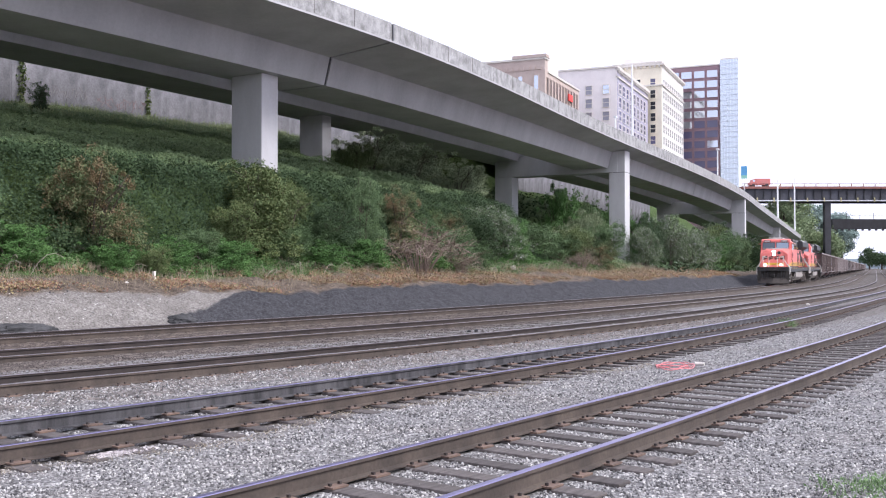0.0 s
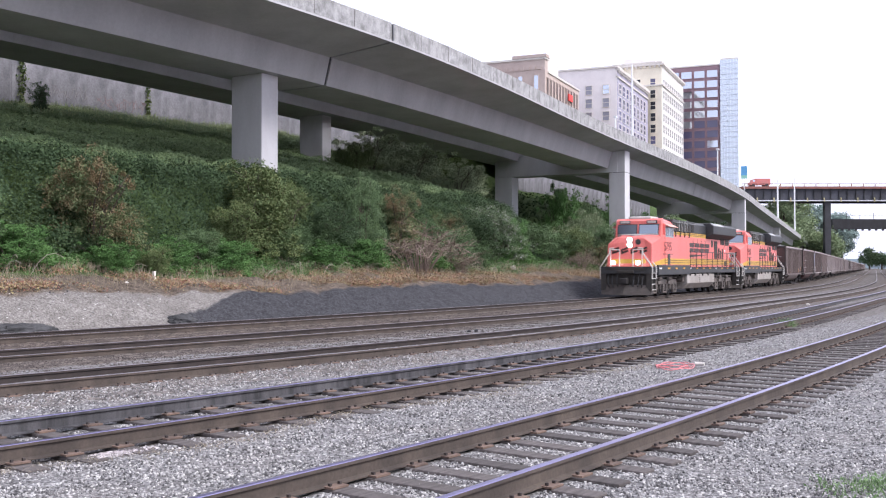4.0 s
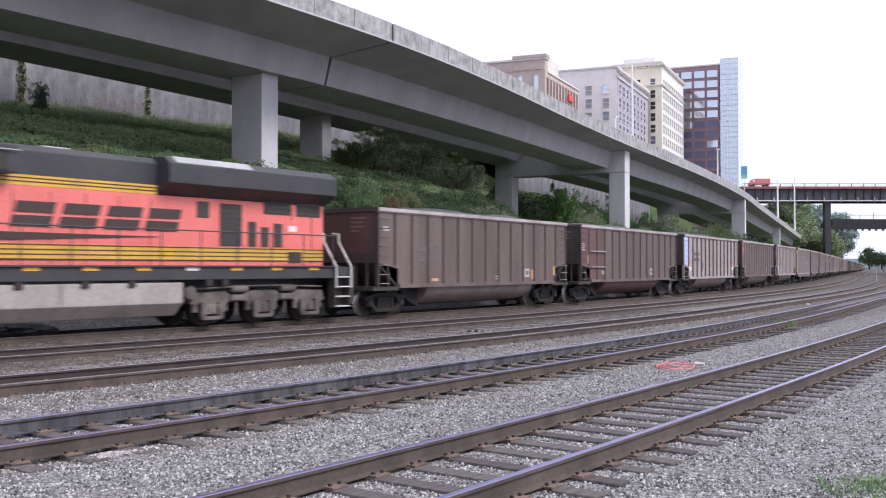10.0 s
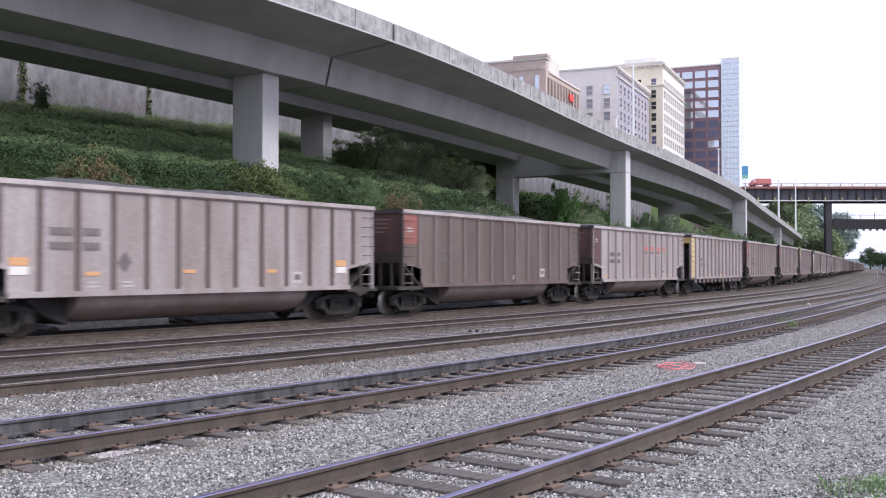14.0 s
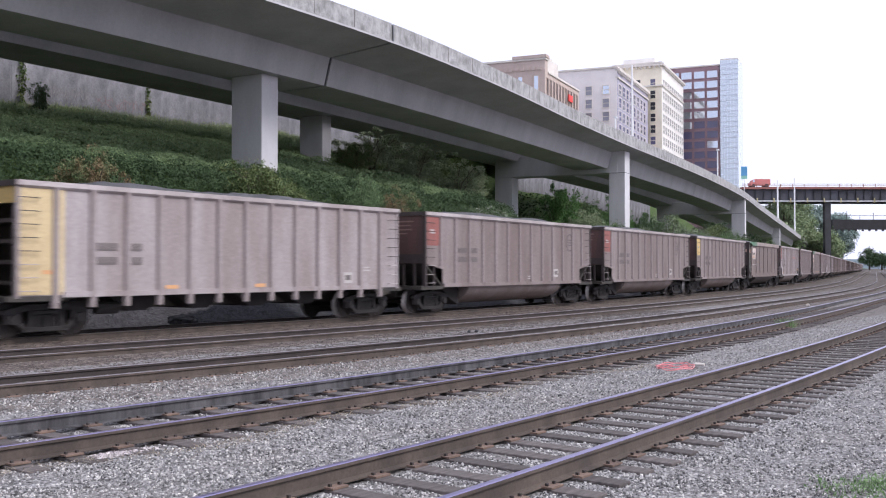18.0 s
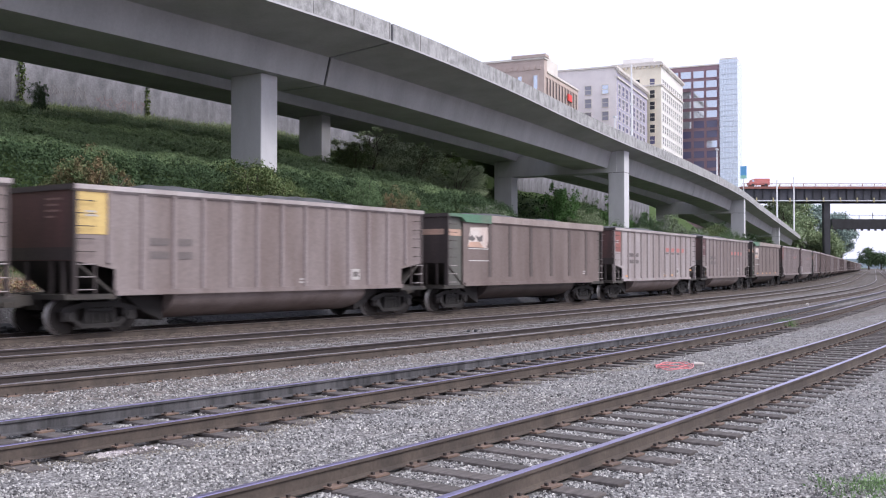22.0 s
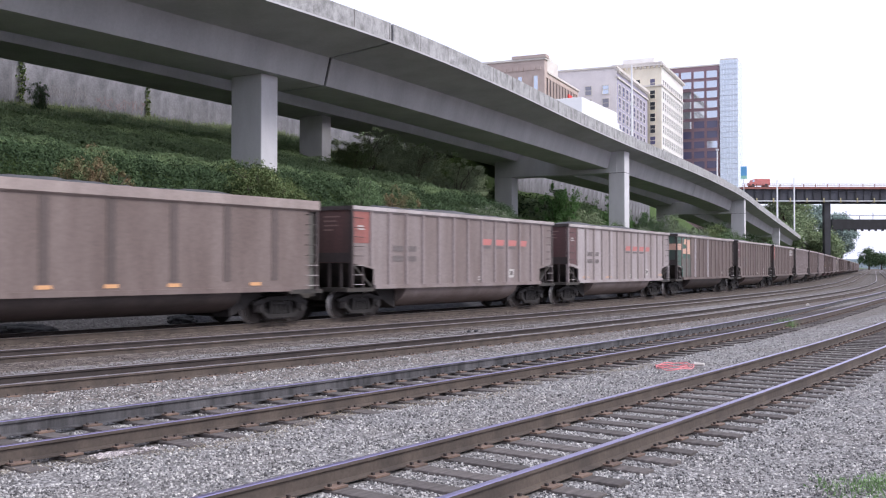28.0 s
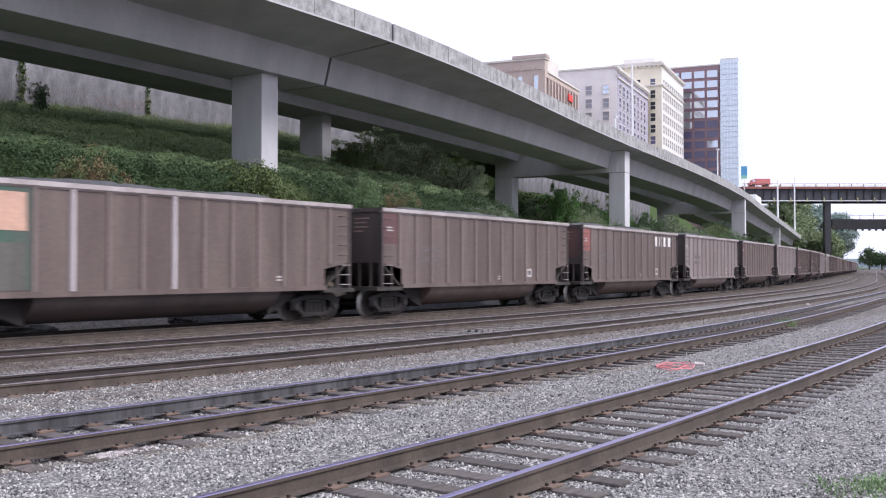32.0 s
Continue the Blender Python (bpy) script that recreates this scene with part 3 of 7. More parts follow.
def house(name, label, category, corner, base, top, length, width, wall_mat, side_mat=None, cornice=None, plain_front=False):
    """corner: the one nearest to the railway; length runs away from it, width to the left."""
    h = thing(name, label, category, "buildings on the hill", at=pose(corner[0], corner[1], base, 0, 0, TOWN))
    sh = Shape().box(0, length, 0, width, 0, top - base)
    part("wall_block", sh, M[wall_mat], h)
    h["sided"] = bool(side_mat)
    if side_mat:
        part("side_wall", Shape().box(0.3, length, -0.12, 0.02, 0, top - base - 0.3), M[side_mat], h)
    over = -0.1 if "glass" in wall_mat else 0.3
    part("roof", Shape().box(-over, length + over, -over, width + over, top - base, top - base + 0.5), M["trim_pale"], h)
    if cornice:
        z = top - base - cornice
        out, back = (0, 0.6) if plain_front else (1, width)
        part("cornice", Shape().box(-0.9 * out, length + 0.6, -0.9, back + 0.6 * out, top - base - 0.9, top - base - 0.2).box(-0.5 * out, length + 0.4, -0.5, back + 0.4 * out, z - 1.0, z - 0.5), M["trim_pale"], h, "pale projecting cornice")
        for i in range(int(length / 1.6)):
            part("bracket", Shape().box(0.4 + i * 1.6, 0.9 + i * 1.6, -0.8, 0, top - base - 1.6, top - base - 0.9), M["trim_pale"], h)
        for i in range(0 if plain_front else int(width / 1.6)):
            part("bracket", Shape().box(-0.8, 0, 0.4 + i * 1.6, 0.9 + i * 1.6, top - base - 1.6, top - base - 0.9), M["trim_pale"], h)
    return h


b = house("brick_building", "tan brick building with tall narrow windows", "building", (26.9, 260.0), 14, 56.9, 2.4, 24, "brick_tan")
part("rear_wing", Shape().box(2.4, 32.4, 0, 24, 0, 39.6), M["brick_tan"], b, "lower tan brick wing")
part("wing_coping", Shape().box(2.45, 32.7, -0.3, 24.3, 39.6, 40.1), M["trim_pale"], b, "pale coping")
for i in range(5):
    window_on(b, "front", 2.4 + i * 4.4, 34.5, 1.2, 4.2, "glass_sky", "brick_tan")
part("parapet", Shape().box(-0.5, 2.6, -0.5, 9, 43.4, 44.2), M["brick_tan"], b)
for i in range(11):
    window_on(b, "side", 2.0 + i * 2.8, 33.0, 1.15, 5.2, "glass_dark", "brick_tan")
for i in range(12):
    part("dentil", Shape().box(-0.3, 0, 1.0 + i * 1.6, 1.9 + i * 1.6, 40.2, 41.2), M["brick_tan"], b)
part("red_banner", Shape().box(20.5, 24.2, -0.6, -0.3, 35.0, 36.9), M["sign_red"], b, "bright red banner")
part("penthouse", Shape().box(4.5, 17, 1.5, 7, 40.1, 44.6).box(9, 13, 2.0, 6, 44.6, 45.4), M["trim_pale"], b, "white roof house")
M["violet_stone"] = worn("violet_grey_stone", (0.46, 0.43, 0.54), (0.38, 0.36, 0.46), 0.85, 0, 0.8)
b = house("painted_building", "pale lavender building with dark bracketed side", "building", (53.0, 300.0), 14, 62.8, 43.8, 22, "brick_pale", "violet_stone", 2.2, True)
for r in range(6):
    for i in range(3):
        window_on(b, "front", 3.4 + i * 5.4, 41.0 - r * 4.1, 1.9, 2.6, "glass_dull" if (r + i) % 3 else "glass_sky", "trim_pale")
    for i in range(8):
        window_on(b, "side", 3.0 + i * 5.0, 41.0 - r * 4.1, 3.0, 3.0, "glass_violet" if (r * 3 + i) % 4 else "glass_grey", "brick_pale")
b = house("stone_building", "cream stone office building with cornice", "building", (75.5, 340.0), 14, 72.6, 41.3, 17, "stone_cream", "stone_white", 7.0)
part("penthouse", Shape().box(3, 22, 3, 14, 58.6, 61.2), M["stone_white"], b, "pale roof house")
for r in range(9):
    for i in range(3):
        window_on(b, "front", 3.0 + i * 5.2, 50.5 - r * 4.0, 1.7, 2.7, "glass_dark" if (r + i) % 5 else "glass_violet", "stone_cream")
    for i in range(10):
        window_on(b, "side", 2.6 + i * 3.9, 50.5 - r * 4.0, 1.9, 2.6, "glass_grey" if (r * 7 + i * 3) % 5 else "glass_violet", "stone_white")
b = house("office_tower", "dark red office tower with bands of windows", "tower", (106.7, 380.0), 14, 80.0, 23.8, 20, "tower_red")
for r in range(14):
    for i in range(4):
        # sky reflection is dealt out by pane: paler glass above, darker below
        window_on(b, "front", 2.7 + i * 4.9, 61.5 - r * 3.9, 4.0, 2.7, "glass_sky" if r < 5 or (r == 5 and i > 1) or (r > 6 and (r * 5 + i * 3) % 7 == 0) else "glass_violet", "tower_red")
b = house("glass_tower", "slender pale blue glass tower", "tower", (111.5, 372.0), 14, 80.8, 14, 6.6, "glass_blue")
for i in range(6):
    part("mullion", Shape().box(-0.16, 0, 0.3 + i * 1.2, 0.42 + i * 1.2, 0, 66.5), M["mullion"], b)
for r in range(33):
    part("spandrel", Shape().box(-0.12, 0, 0, 6.6, 1.2 + r * 2.0, 1.5 + r * 2.0), M["mullion"], b)

# ---- steel road bridge over the yard, and a lower one beyond it ----
M["bridge_red"] = worn("rust_red_bridge_edge", (0.30, 0.12, 0.10), (0.2, 0.09, 0.08), 0.8)
bridge = thing("road_bridge", "dark steel girder road bridge across the tracks", "bridge", kind="structure", at=pose(79.3, 262, -0.53, 0, 0, 0.3))
bridge.scale = (1.31, 1.31, 1.31)
part("girder", Shape().box(0, 150, 0, 0.4, 15.35, 17.7), worn("blue_grey_plate_girder", (0.085, 0.09, 0.115), (0.05, 0.05, 0.06), 0.7, 0.1, 1.0), bridge, "dark plate girder")
part("back_girder", Shape().box(0, 150, 9.6, 10.0, 15.35, 17.7), M["steel_dark"], bridge)
part("bottom_flange", Shape().box(0, 150, -0.3, 0.6, 15.2, 15.4), M["lamp_white"], bridge, "pale bottom flange edge")
part("deck", Shape().box(0, 150, -0.6, 10.6, 17.7, 18.15), M["bridge_red"], bridge, "rust-red deck edge")
for i in range(60):
    part("stiffener", Shape().box(1.0 + i * 1.7, 1.12 + i * 1.7, -0.22, 0, 15.4, 17.7), M["steel_dark"], bridge)
for i in range(40):
    part("rail_post", Shape().box(0.5 + i * 2.4, 0.6 + i * 2.4, -0.5, -0.4, 18.15, 18.75), M["bridge_red"], bridge)
part("bridge_rail", Shape().box(0, 150, -0.48, -0.42, 18.68, 18.76).box(0, 150, -0.48, -0.42, 18.4, 18.46), M["bridge_red"], bridge)
part("pier", Shape().box(17.0, 18.2, 0.2, 1.4, -0.4, 15.2).box(16.7, 18.5, -0.1, 1.7, -0.4, 0.4), M["steel_dark"], bridge, "dark steel pier")
M["truck_red"] = worn("faded_red_truck_paint", (0.62, 0.17, 0.16), (0.5, 0.2, 0.19), 0.5, 0, 2.0)
M["soffit_marks"] = plain("pale_yellow_bracket", (0.5, 0.44, 0.25), 0.7)
for i in range(14):
    part("bracket", Shape().box(3.0 + i * 3.4, 3.15 + i * 3.4, -0.42, -0.1, 15.0, 15.9), M["soffit_marks"], bridge, "pale bracket under the girder")
truck = thing("parked_truck", "small red truck standing on the steel bridge", "truck", at=pose(82.3, 264, 23.29))
truck.scale = (1.31, 1.31, 1.31)
part("cargo_body", Shape().box(1.0, 4.1, 0, 2.0, 0.5, 1.75), M["truck_red"], truck, "", 0.06)
part("cab", Shape().prism([(0, 0.45), (0, 1.0), (0.35, 1.1), (0.6, 1.6), (1.0, 1.6), (1.0, 0.45)], 0, 2.0), M["truck_red"], truck, "", 0.04)
part("cab_window", Shape().box(0.5, 0.9, -0.012, 0.02, 1.1, 1.5), M["glass_sky"], truck)
for x in (0.6, 3.3):
    for y in (0.05, 1.95):
        part("wheel", Shape().lathe([(0.36, y - 0.12), (0.36, y + 0.12)], 14, "y", (x, 0, 0.36)), M["steel_dark"], truck)
low = thing("low_bridge", "dark lower bridge with a thin railing", "bridge", kind="structure", at=pose(114.5, 290, 0, 0, 0, 1.0))
part("girder", Shape().box(0, 120, 0, 5, 13.2, 16.0), M["steel_dark"], low, "dark girder")
for i in range(26):
    part("hanger", Shape().box(0.6 + i * 2.0, 1.2 + i * 2.0, -0.05, 0.3, 12.6, 13.2), M["steel_dark"], low)
part("bridge_rail", Shape().box(0, 120, 0, 0.08, 17.1, 17.2), M["steel_dark"], low)
for i in range(30):
    part("rail_post", Shape().box(i * 4.0, 0.12 + i * 4.0, 0, 0.1, 16.0, 17.9 if i % 2 else 17.2), M["steel_dark"], low)
part("pier", Shape().box(30, 31.5, 1, 3, -1.4, 13.3), M["steel_dark"], low)

# ---- light poles and a sign on the viaduct ----
M["pole_white"] = plain("white_painted_pole", (0.8, 0.8, 0.82), 0.6)
for s, off, height, arm in ((68.0, 9.8, 6.6, 0.0), (87.8, 17.2, 5.0, 1.2), (110.2, 9.8, 3.4, 0.8), (192.9, 9.8, 7.9, 0.0), (239.2, 9.8, 13.4, 0.0)):
    foot = box_foot(s) + 2.74
    lp = thing("light_pole", "pale grey metal light pole on the viaduct parapet", "light pole", "light poles of the viaduct", at=on_line(s, off, foot))
    part("pole", Shape().rod((0, 0, -0.3), (0, 0, height), 0.1 if s < 150 else 0.19, 10, 0.075 if s < 150 else 0.14), M["pole_white"], lp, smooth=True)
    part("base", Shape().box(-0.28, 0.28, -0.2, 0.28, -0.75, 0.1), M["concrete"], lp)
    if arm:
        part("lamp_head", Shape().box(-0.25, 0.55, -0.16, 0.16, height, height + 0.18), M["lamp_white"], lp, "", 0.04)
sp = thing("banner_pole", "slim pole with a blue and green banner", "banner", at=on_line(136.7, 9.8, box_foot(136.7) + 2.74))
part("pole", Shape().rod((0, 0, -0.2), (0, 0, 3.9), 0.06), M["lamp_white"], sp)
part("banner", Shape().box(-0.5, -0.42, -0.5, 0.4, 2.0, 3.9), plain("blue_banner", (0.12, 0.36, 0.62), 0.6), sp, "blue banner")
part("banner_band", Shape().box(-0.52, -0.4, -0.5, 0.4, 2.0, 2.5), plain("green_banner", (0.30, 0.6, 0.5), 0.6), sp, "green banner band")

# ---- white box truck that drives along the viaduct; its origin lies under the front of the box ----
M["truck_white"] = plain("white_truck_paint", (0.84, 0.84, 0.84), 0.4)
box_truck = thing("box_truck", "long white box truck driving along the viaduct", "truck")
part("cargo_box", Shape().box(-9.2, 0, -1.2, 1.2, 0.85, 2.62), M["truck_white"], box_truck, "long white cargo box", 0.05)
part("cab", Shape().prism([(0.15, 0.5), (0.15, 1.75), (0.8, 1.75), (1.2, 1.3), (2.1, 1.15), (2.2, 0.5)], -1.1, 1.1), M["truck_white"], box_truck, "white cab", 0.05)
part("windscreen", Shape().prism([(0.83, 1.74), (1.2, 1.32), (1.24, 1.34), (0.87, 1.76)], -0.95, 0.95), M["glass_dark"], box_truck)
part("chassis", Shape().box(-9.0, 2.0, -0.5, 0.5, 0.45, 0.85), M["steel_dark"], box_truck)
part("bumper", Shape().box(-9.25, -9.1, -1.1, 1.1, 0.5, 0.65), M["steel_dark"], box_truck)
for x in (-7.6, -6.5, 1.2):
    for y in (-1.0, 1.0):
        part("wheel", Shape().lathe([(0.48, y - 0.15), (0.48, y + 0.15)], 16, "y", (x, 0, 0.48)), M["steel_dark"], box_truck)

# ---- plants ----
rng = np.random.default_rng(11)
M["ivy"] = leafy("ivy_leaves", (0.11, 0.165, 0.07), (0.165, 0.235, 0.10), (0.24, 0.31, 0.14))
M["shrub_leaf"] = leafy("shrub_leaves", (0.075, 0.125, 0.055), (0.12, 0.185, 0.075), (0.18, 0.255, 0.105))
M["bright_leaf"] = leafy("bright_green_leaves", (0.06, 0.125, 0.035), (0.095, 0.195, 0.052), (0.15, 0.28, 0.08))
M["olive_leaf"] = leafy("yellow_green_leaves", (0.08, 0.125, 0.045), (0.125, 0.17, 0.058), (0.20, 0.205, 0.08))
M["red_leaf"] = leafy("rusty_red_leaves", (0.09, 0.14, 0.055), (0.125, 0.175, 0.068), (0.22, 0.19, 0.095), 0.55, (0.25, 0.135, 0.09))
M["feather_leaf"] = leafy("feathery_grey_green_leaves", (0.22, 0.28, 0.15), (0.31, 0.37, 0.20), (0.42, 0.46, 0.26))
M["dark_leaf"] = leafy("dark_green_leaves", (0.034, 0.062, 0.028), (0.056, 0.094, 0.039), (0.10, 0.15, 0.06))
M["pale_leaf"] = leafy("pale_silvery_leaves", (0.09, 0.135, 0.06), (0.145, 0.185, 0.09), (0.75, 0.72, 0.68), 0.82)
M["dry_leaf"] = leafy("dry_ochre_leaves", (0.40, 0.38, 0.15), (0.31, 0.21, 0.12), (0.40, 0.16, 0.12))
M["straw"] = leafy("dry_grass_blades", (0.24, 0.19, 0.10), (0.33, 0.28, 0.18), (0.42, 0.37, 0.27))
M["grass"] = leafy("green_grass_blades", (0.06, 0.11, 0.03), (0.12, 0.19, 0.05), (0.22, 0.24, 0.08))
M["wall_grass"] = leafy("yellowing_grass_blades", (0.20, 0.26, 0.11), (0.30, 0.36, 0.16), (0.42, 0.44, 0.24))
M["bark"] = worn("grey_brown_bark", (0.11, 0.085, 0.07), (0.06, 0.048, 0.04), 0.95, 0, 8.0)
M["cane"] = worn("pale_dry_cane", (0.36, 0.33, 0.27), (0.27, 0.24, 0.2), 0.9, 0, 8.0)
M["coal_spill"] = worn("spilt_coal", (0.016, 0.016, 0.018), (0.06, 0.06, 0.064), 0.8, 0, 6.0, None, 0.5, 0.8)
M["twig"] = worn("bare_brown_twigs", (0.30, 0.235, 0.20), (0.19, 0.145, 0.12), 0.9, 0, 8.0)


def leaves(centres, size, up=0.4, spread=0.35, open_side=0.0, trackward=0.0, loose=1.0):
    """Small folded leaves at the given places: four corners each."""
    n_ = len(centres)
    d = rng.normal(size=(n_, 3)) * loose
    d[:, 2] += up * 2
    d[:, 0] += open_side * 0.8
    d[:, 1] -= open_side * 0.6 + trackward
    d /= np.linalg.norm(d, axis=1)[:, None]
    a = np.cross(d, rng.normal(size=(n_, 3)))
    a /= np.linalg.norm(a, axis=1)[:, None] + 1e-9
    b_ = np.cross(d, a)
    sz = size * rng.uniform(1 - spread, 1 + spread, n_)[:, None]
    v = np.stack([centres - a * sz, centres - b_ * sz * 0.55 + d * sz * 0.2, centres + a * sz, centres + b_ * sz * 0.55 + d * sz * 0.2], 1)
    return v.reshape(-1, 3)


def leaf_mesh(name, v, mat):
    return raw_mesh(name, v, np.arange(len(v), dtype=np.int32).reshape(-1, 4), mat)


def blades(feet, height, lean, width=0.012):
    n_ = len(feet)
    a = rng.uniform(0, 2 * math.pi, n_)
    h = height * rng.uniform(0.5, 1.25, n_)
    side = np.stack([np.cos(a), np.sin(a), np.zeros(n_)], 1) * width * 0.5
    tip = feet + np.stack([rng.normal(0, lean, n_) * h, rng.normal(0, lean, n_) * h, h], 1)
    mid = feet * 0.5 + tip * 0.5 + np.stack([np.zeros(n_), np.zeros(n_), h * 0.08], 1)
    return np.stack([feet - side, mid - side * 0.7, tip, mid + side * 0.7], 1).reshape(-1, 3)


bush_kinds = {}


def bush_mesh(kind, variant, leaf, size, count, clumps, bare=False):
    """Unit bush: about one metre wide and high. Stems and leaf clumps with gaps."""
    key = (kind, variant)
    if key in bush_kinds:
        return bush_kinds[key]
    r = np.random.default_rng(hash_seed(kind, variant))
    sh = Shape()
    tips = []
    for i in range(9 if not bare else 34):
        a, e = r.uniform(0, 6.283), r.uniform(0.05, 0.42) if not bare else r.uniform(0.12, 0.6)
        p0 = Vector((0.05 * math.cos(a), 0.05 * math.sin(a), -0.06))
        p1 = Vector((e * 0.45 * math.cos(a), e * 0.45 * math.sin(a), r.uniform(0.3, 0.55)))
        p2 = Vector((e * math.cos(a + 0.2), e * math.sin(a + 0.2), r.uniform(0.62, 0.98) * (1 - e * e) if not bare else r.uniform(0.3, 1.0) * (1.1 - e)))
        sh.rod(p0, p1, 0.012 if not bare else 0.007, 5, 0.008 if not bare else 0.005).rod(p1, p2, 0.008 if not bare else 0.005, 5, 0.003 if not bare else 0.002)
        for k in range(2 if not bare else 11):
            q0 = p1.lerp(p2, r.uniform(0, 0.9))
            q1 = q0 + Vector((r.normal(0, 0.11), r.normal(0, 0.11), r.uniform(0.02, 0.16)))
            sh.rod(q0, q1, 0.005 if not bare else 0.0032, 4, 0.002)
            tips.append(q1)
        tips.append(p2)
    pts = []
    centres = []
    lobes = [(np.array([r.uniform(-0.3, 0.3), r.uniform(-0.3, 0.3), r.uniform(0.06, 0.78)]), r.uniform(0.16, 0.30)) for _ in range(13)]
    lobes = [(np.array([c[0] * (1.15 - c[2] * 0.6), c[1] * (1.15 - c[2] * 0.6), c[2]]), q) for c, q in lobes]
    for k in range(clumps * 3):
        c, q = lobes[r.integers(len(lobes))]
        d = r.normal(size=3)
        d /= np.linalg.norm(d)
        centres.append((c + d * q * r.uniform(0.45, 1.0) ** 0.5, r.uniform(0.018, 0.05)))
    for k in range(30):
        t_ = np.array(tips[r.integers(len(tips))]) + r.normal(0, 0.05, 3)
        centres.append((t_, 0.02))
    for k in range(count):
        c, q = centres[r.integers(len(centres))]
        pts.append(c + r.normal(0, q, 3))
    pts = np.array(pts)
    pts = pts[(pts[:, 2] > -0.02)]
    bush_kinds[key] = (sh.mesh("stems", M["twig" if bare else "bark"]), leaf_mesh("foliage", leaves(pts, size, 0.45, 0.35, 0.0, 0.9), M[leaf]))
    return bush_kinds[key]


def hash_seed(kind, variant):
    return sum(ord(c) for c in kind) * 7 + variant


LOOKS = {"red": ("red_leaf", 0.0115, 24000, 75, "rust-tinged green shrub on the railway bank"), "olive": ("olive_leaf", 0.0115, 24000, 80, "yellow-green bushy shrub on the railway bank"),
         "green": ("shrub_leaf", 0.0115, 22000, 80, "green leafy shrub on the railway bank"), "bright": ("bright_leaf", 0.0145, 18000, 75, "bright green low shrub at the bank's foot"),
         "dark": ("dark_leaf", 0.011, 24000, 80, "dark green dense shrub on the slope"), "feathery": ("feather_leaf", 0.0125, 24000, 80, "feathery grey-green shrub under the viaduct"), "pale": ("pale_leaf", 0.0112, 18000, 70, "pale silvery flowering shrub on the bank"),
         "bare": ("red_leaf", 0.014, 420, 60, "bare brown twiggy bush at the bank's edge")}


def bush(kind, s, off, height, width, variant=0, turn=0.0, sink=0.1):
    leaf, size, count, clumps, label = LOOKS[kind]
    stems, foliage = bush_mesh(kind, variant, leaf, size, count, clumps, kind == "bare")
    m = on_line(s, off, float(ground_z(s, off)) - sink) @ pose(0, 0, 0, 0, 0, turn)
    e = thing("shrub", label, "shrub", "shrubs on the bank", at=m)
    e.scale = (width, width, height)
    part("branchwork", stems, None, e)
    part("foliage", foliage, None, e)


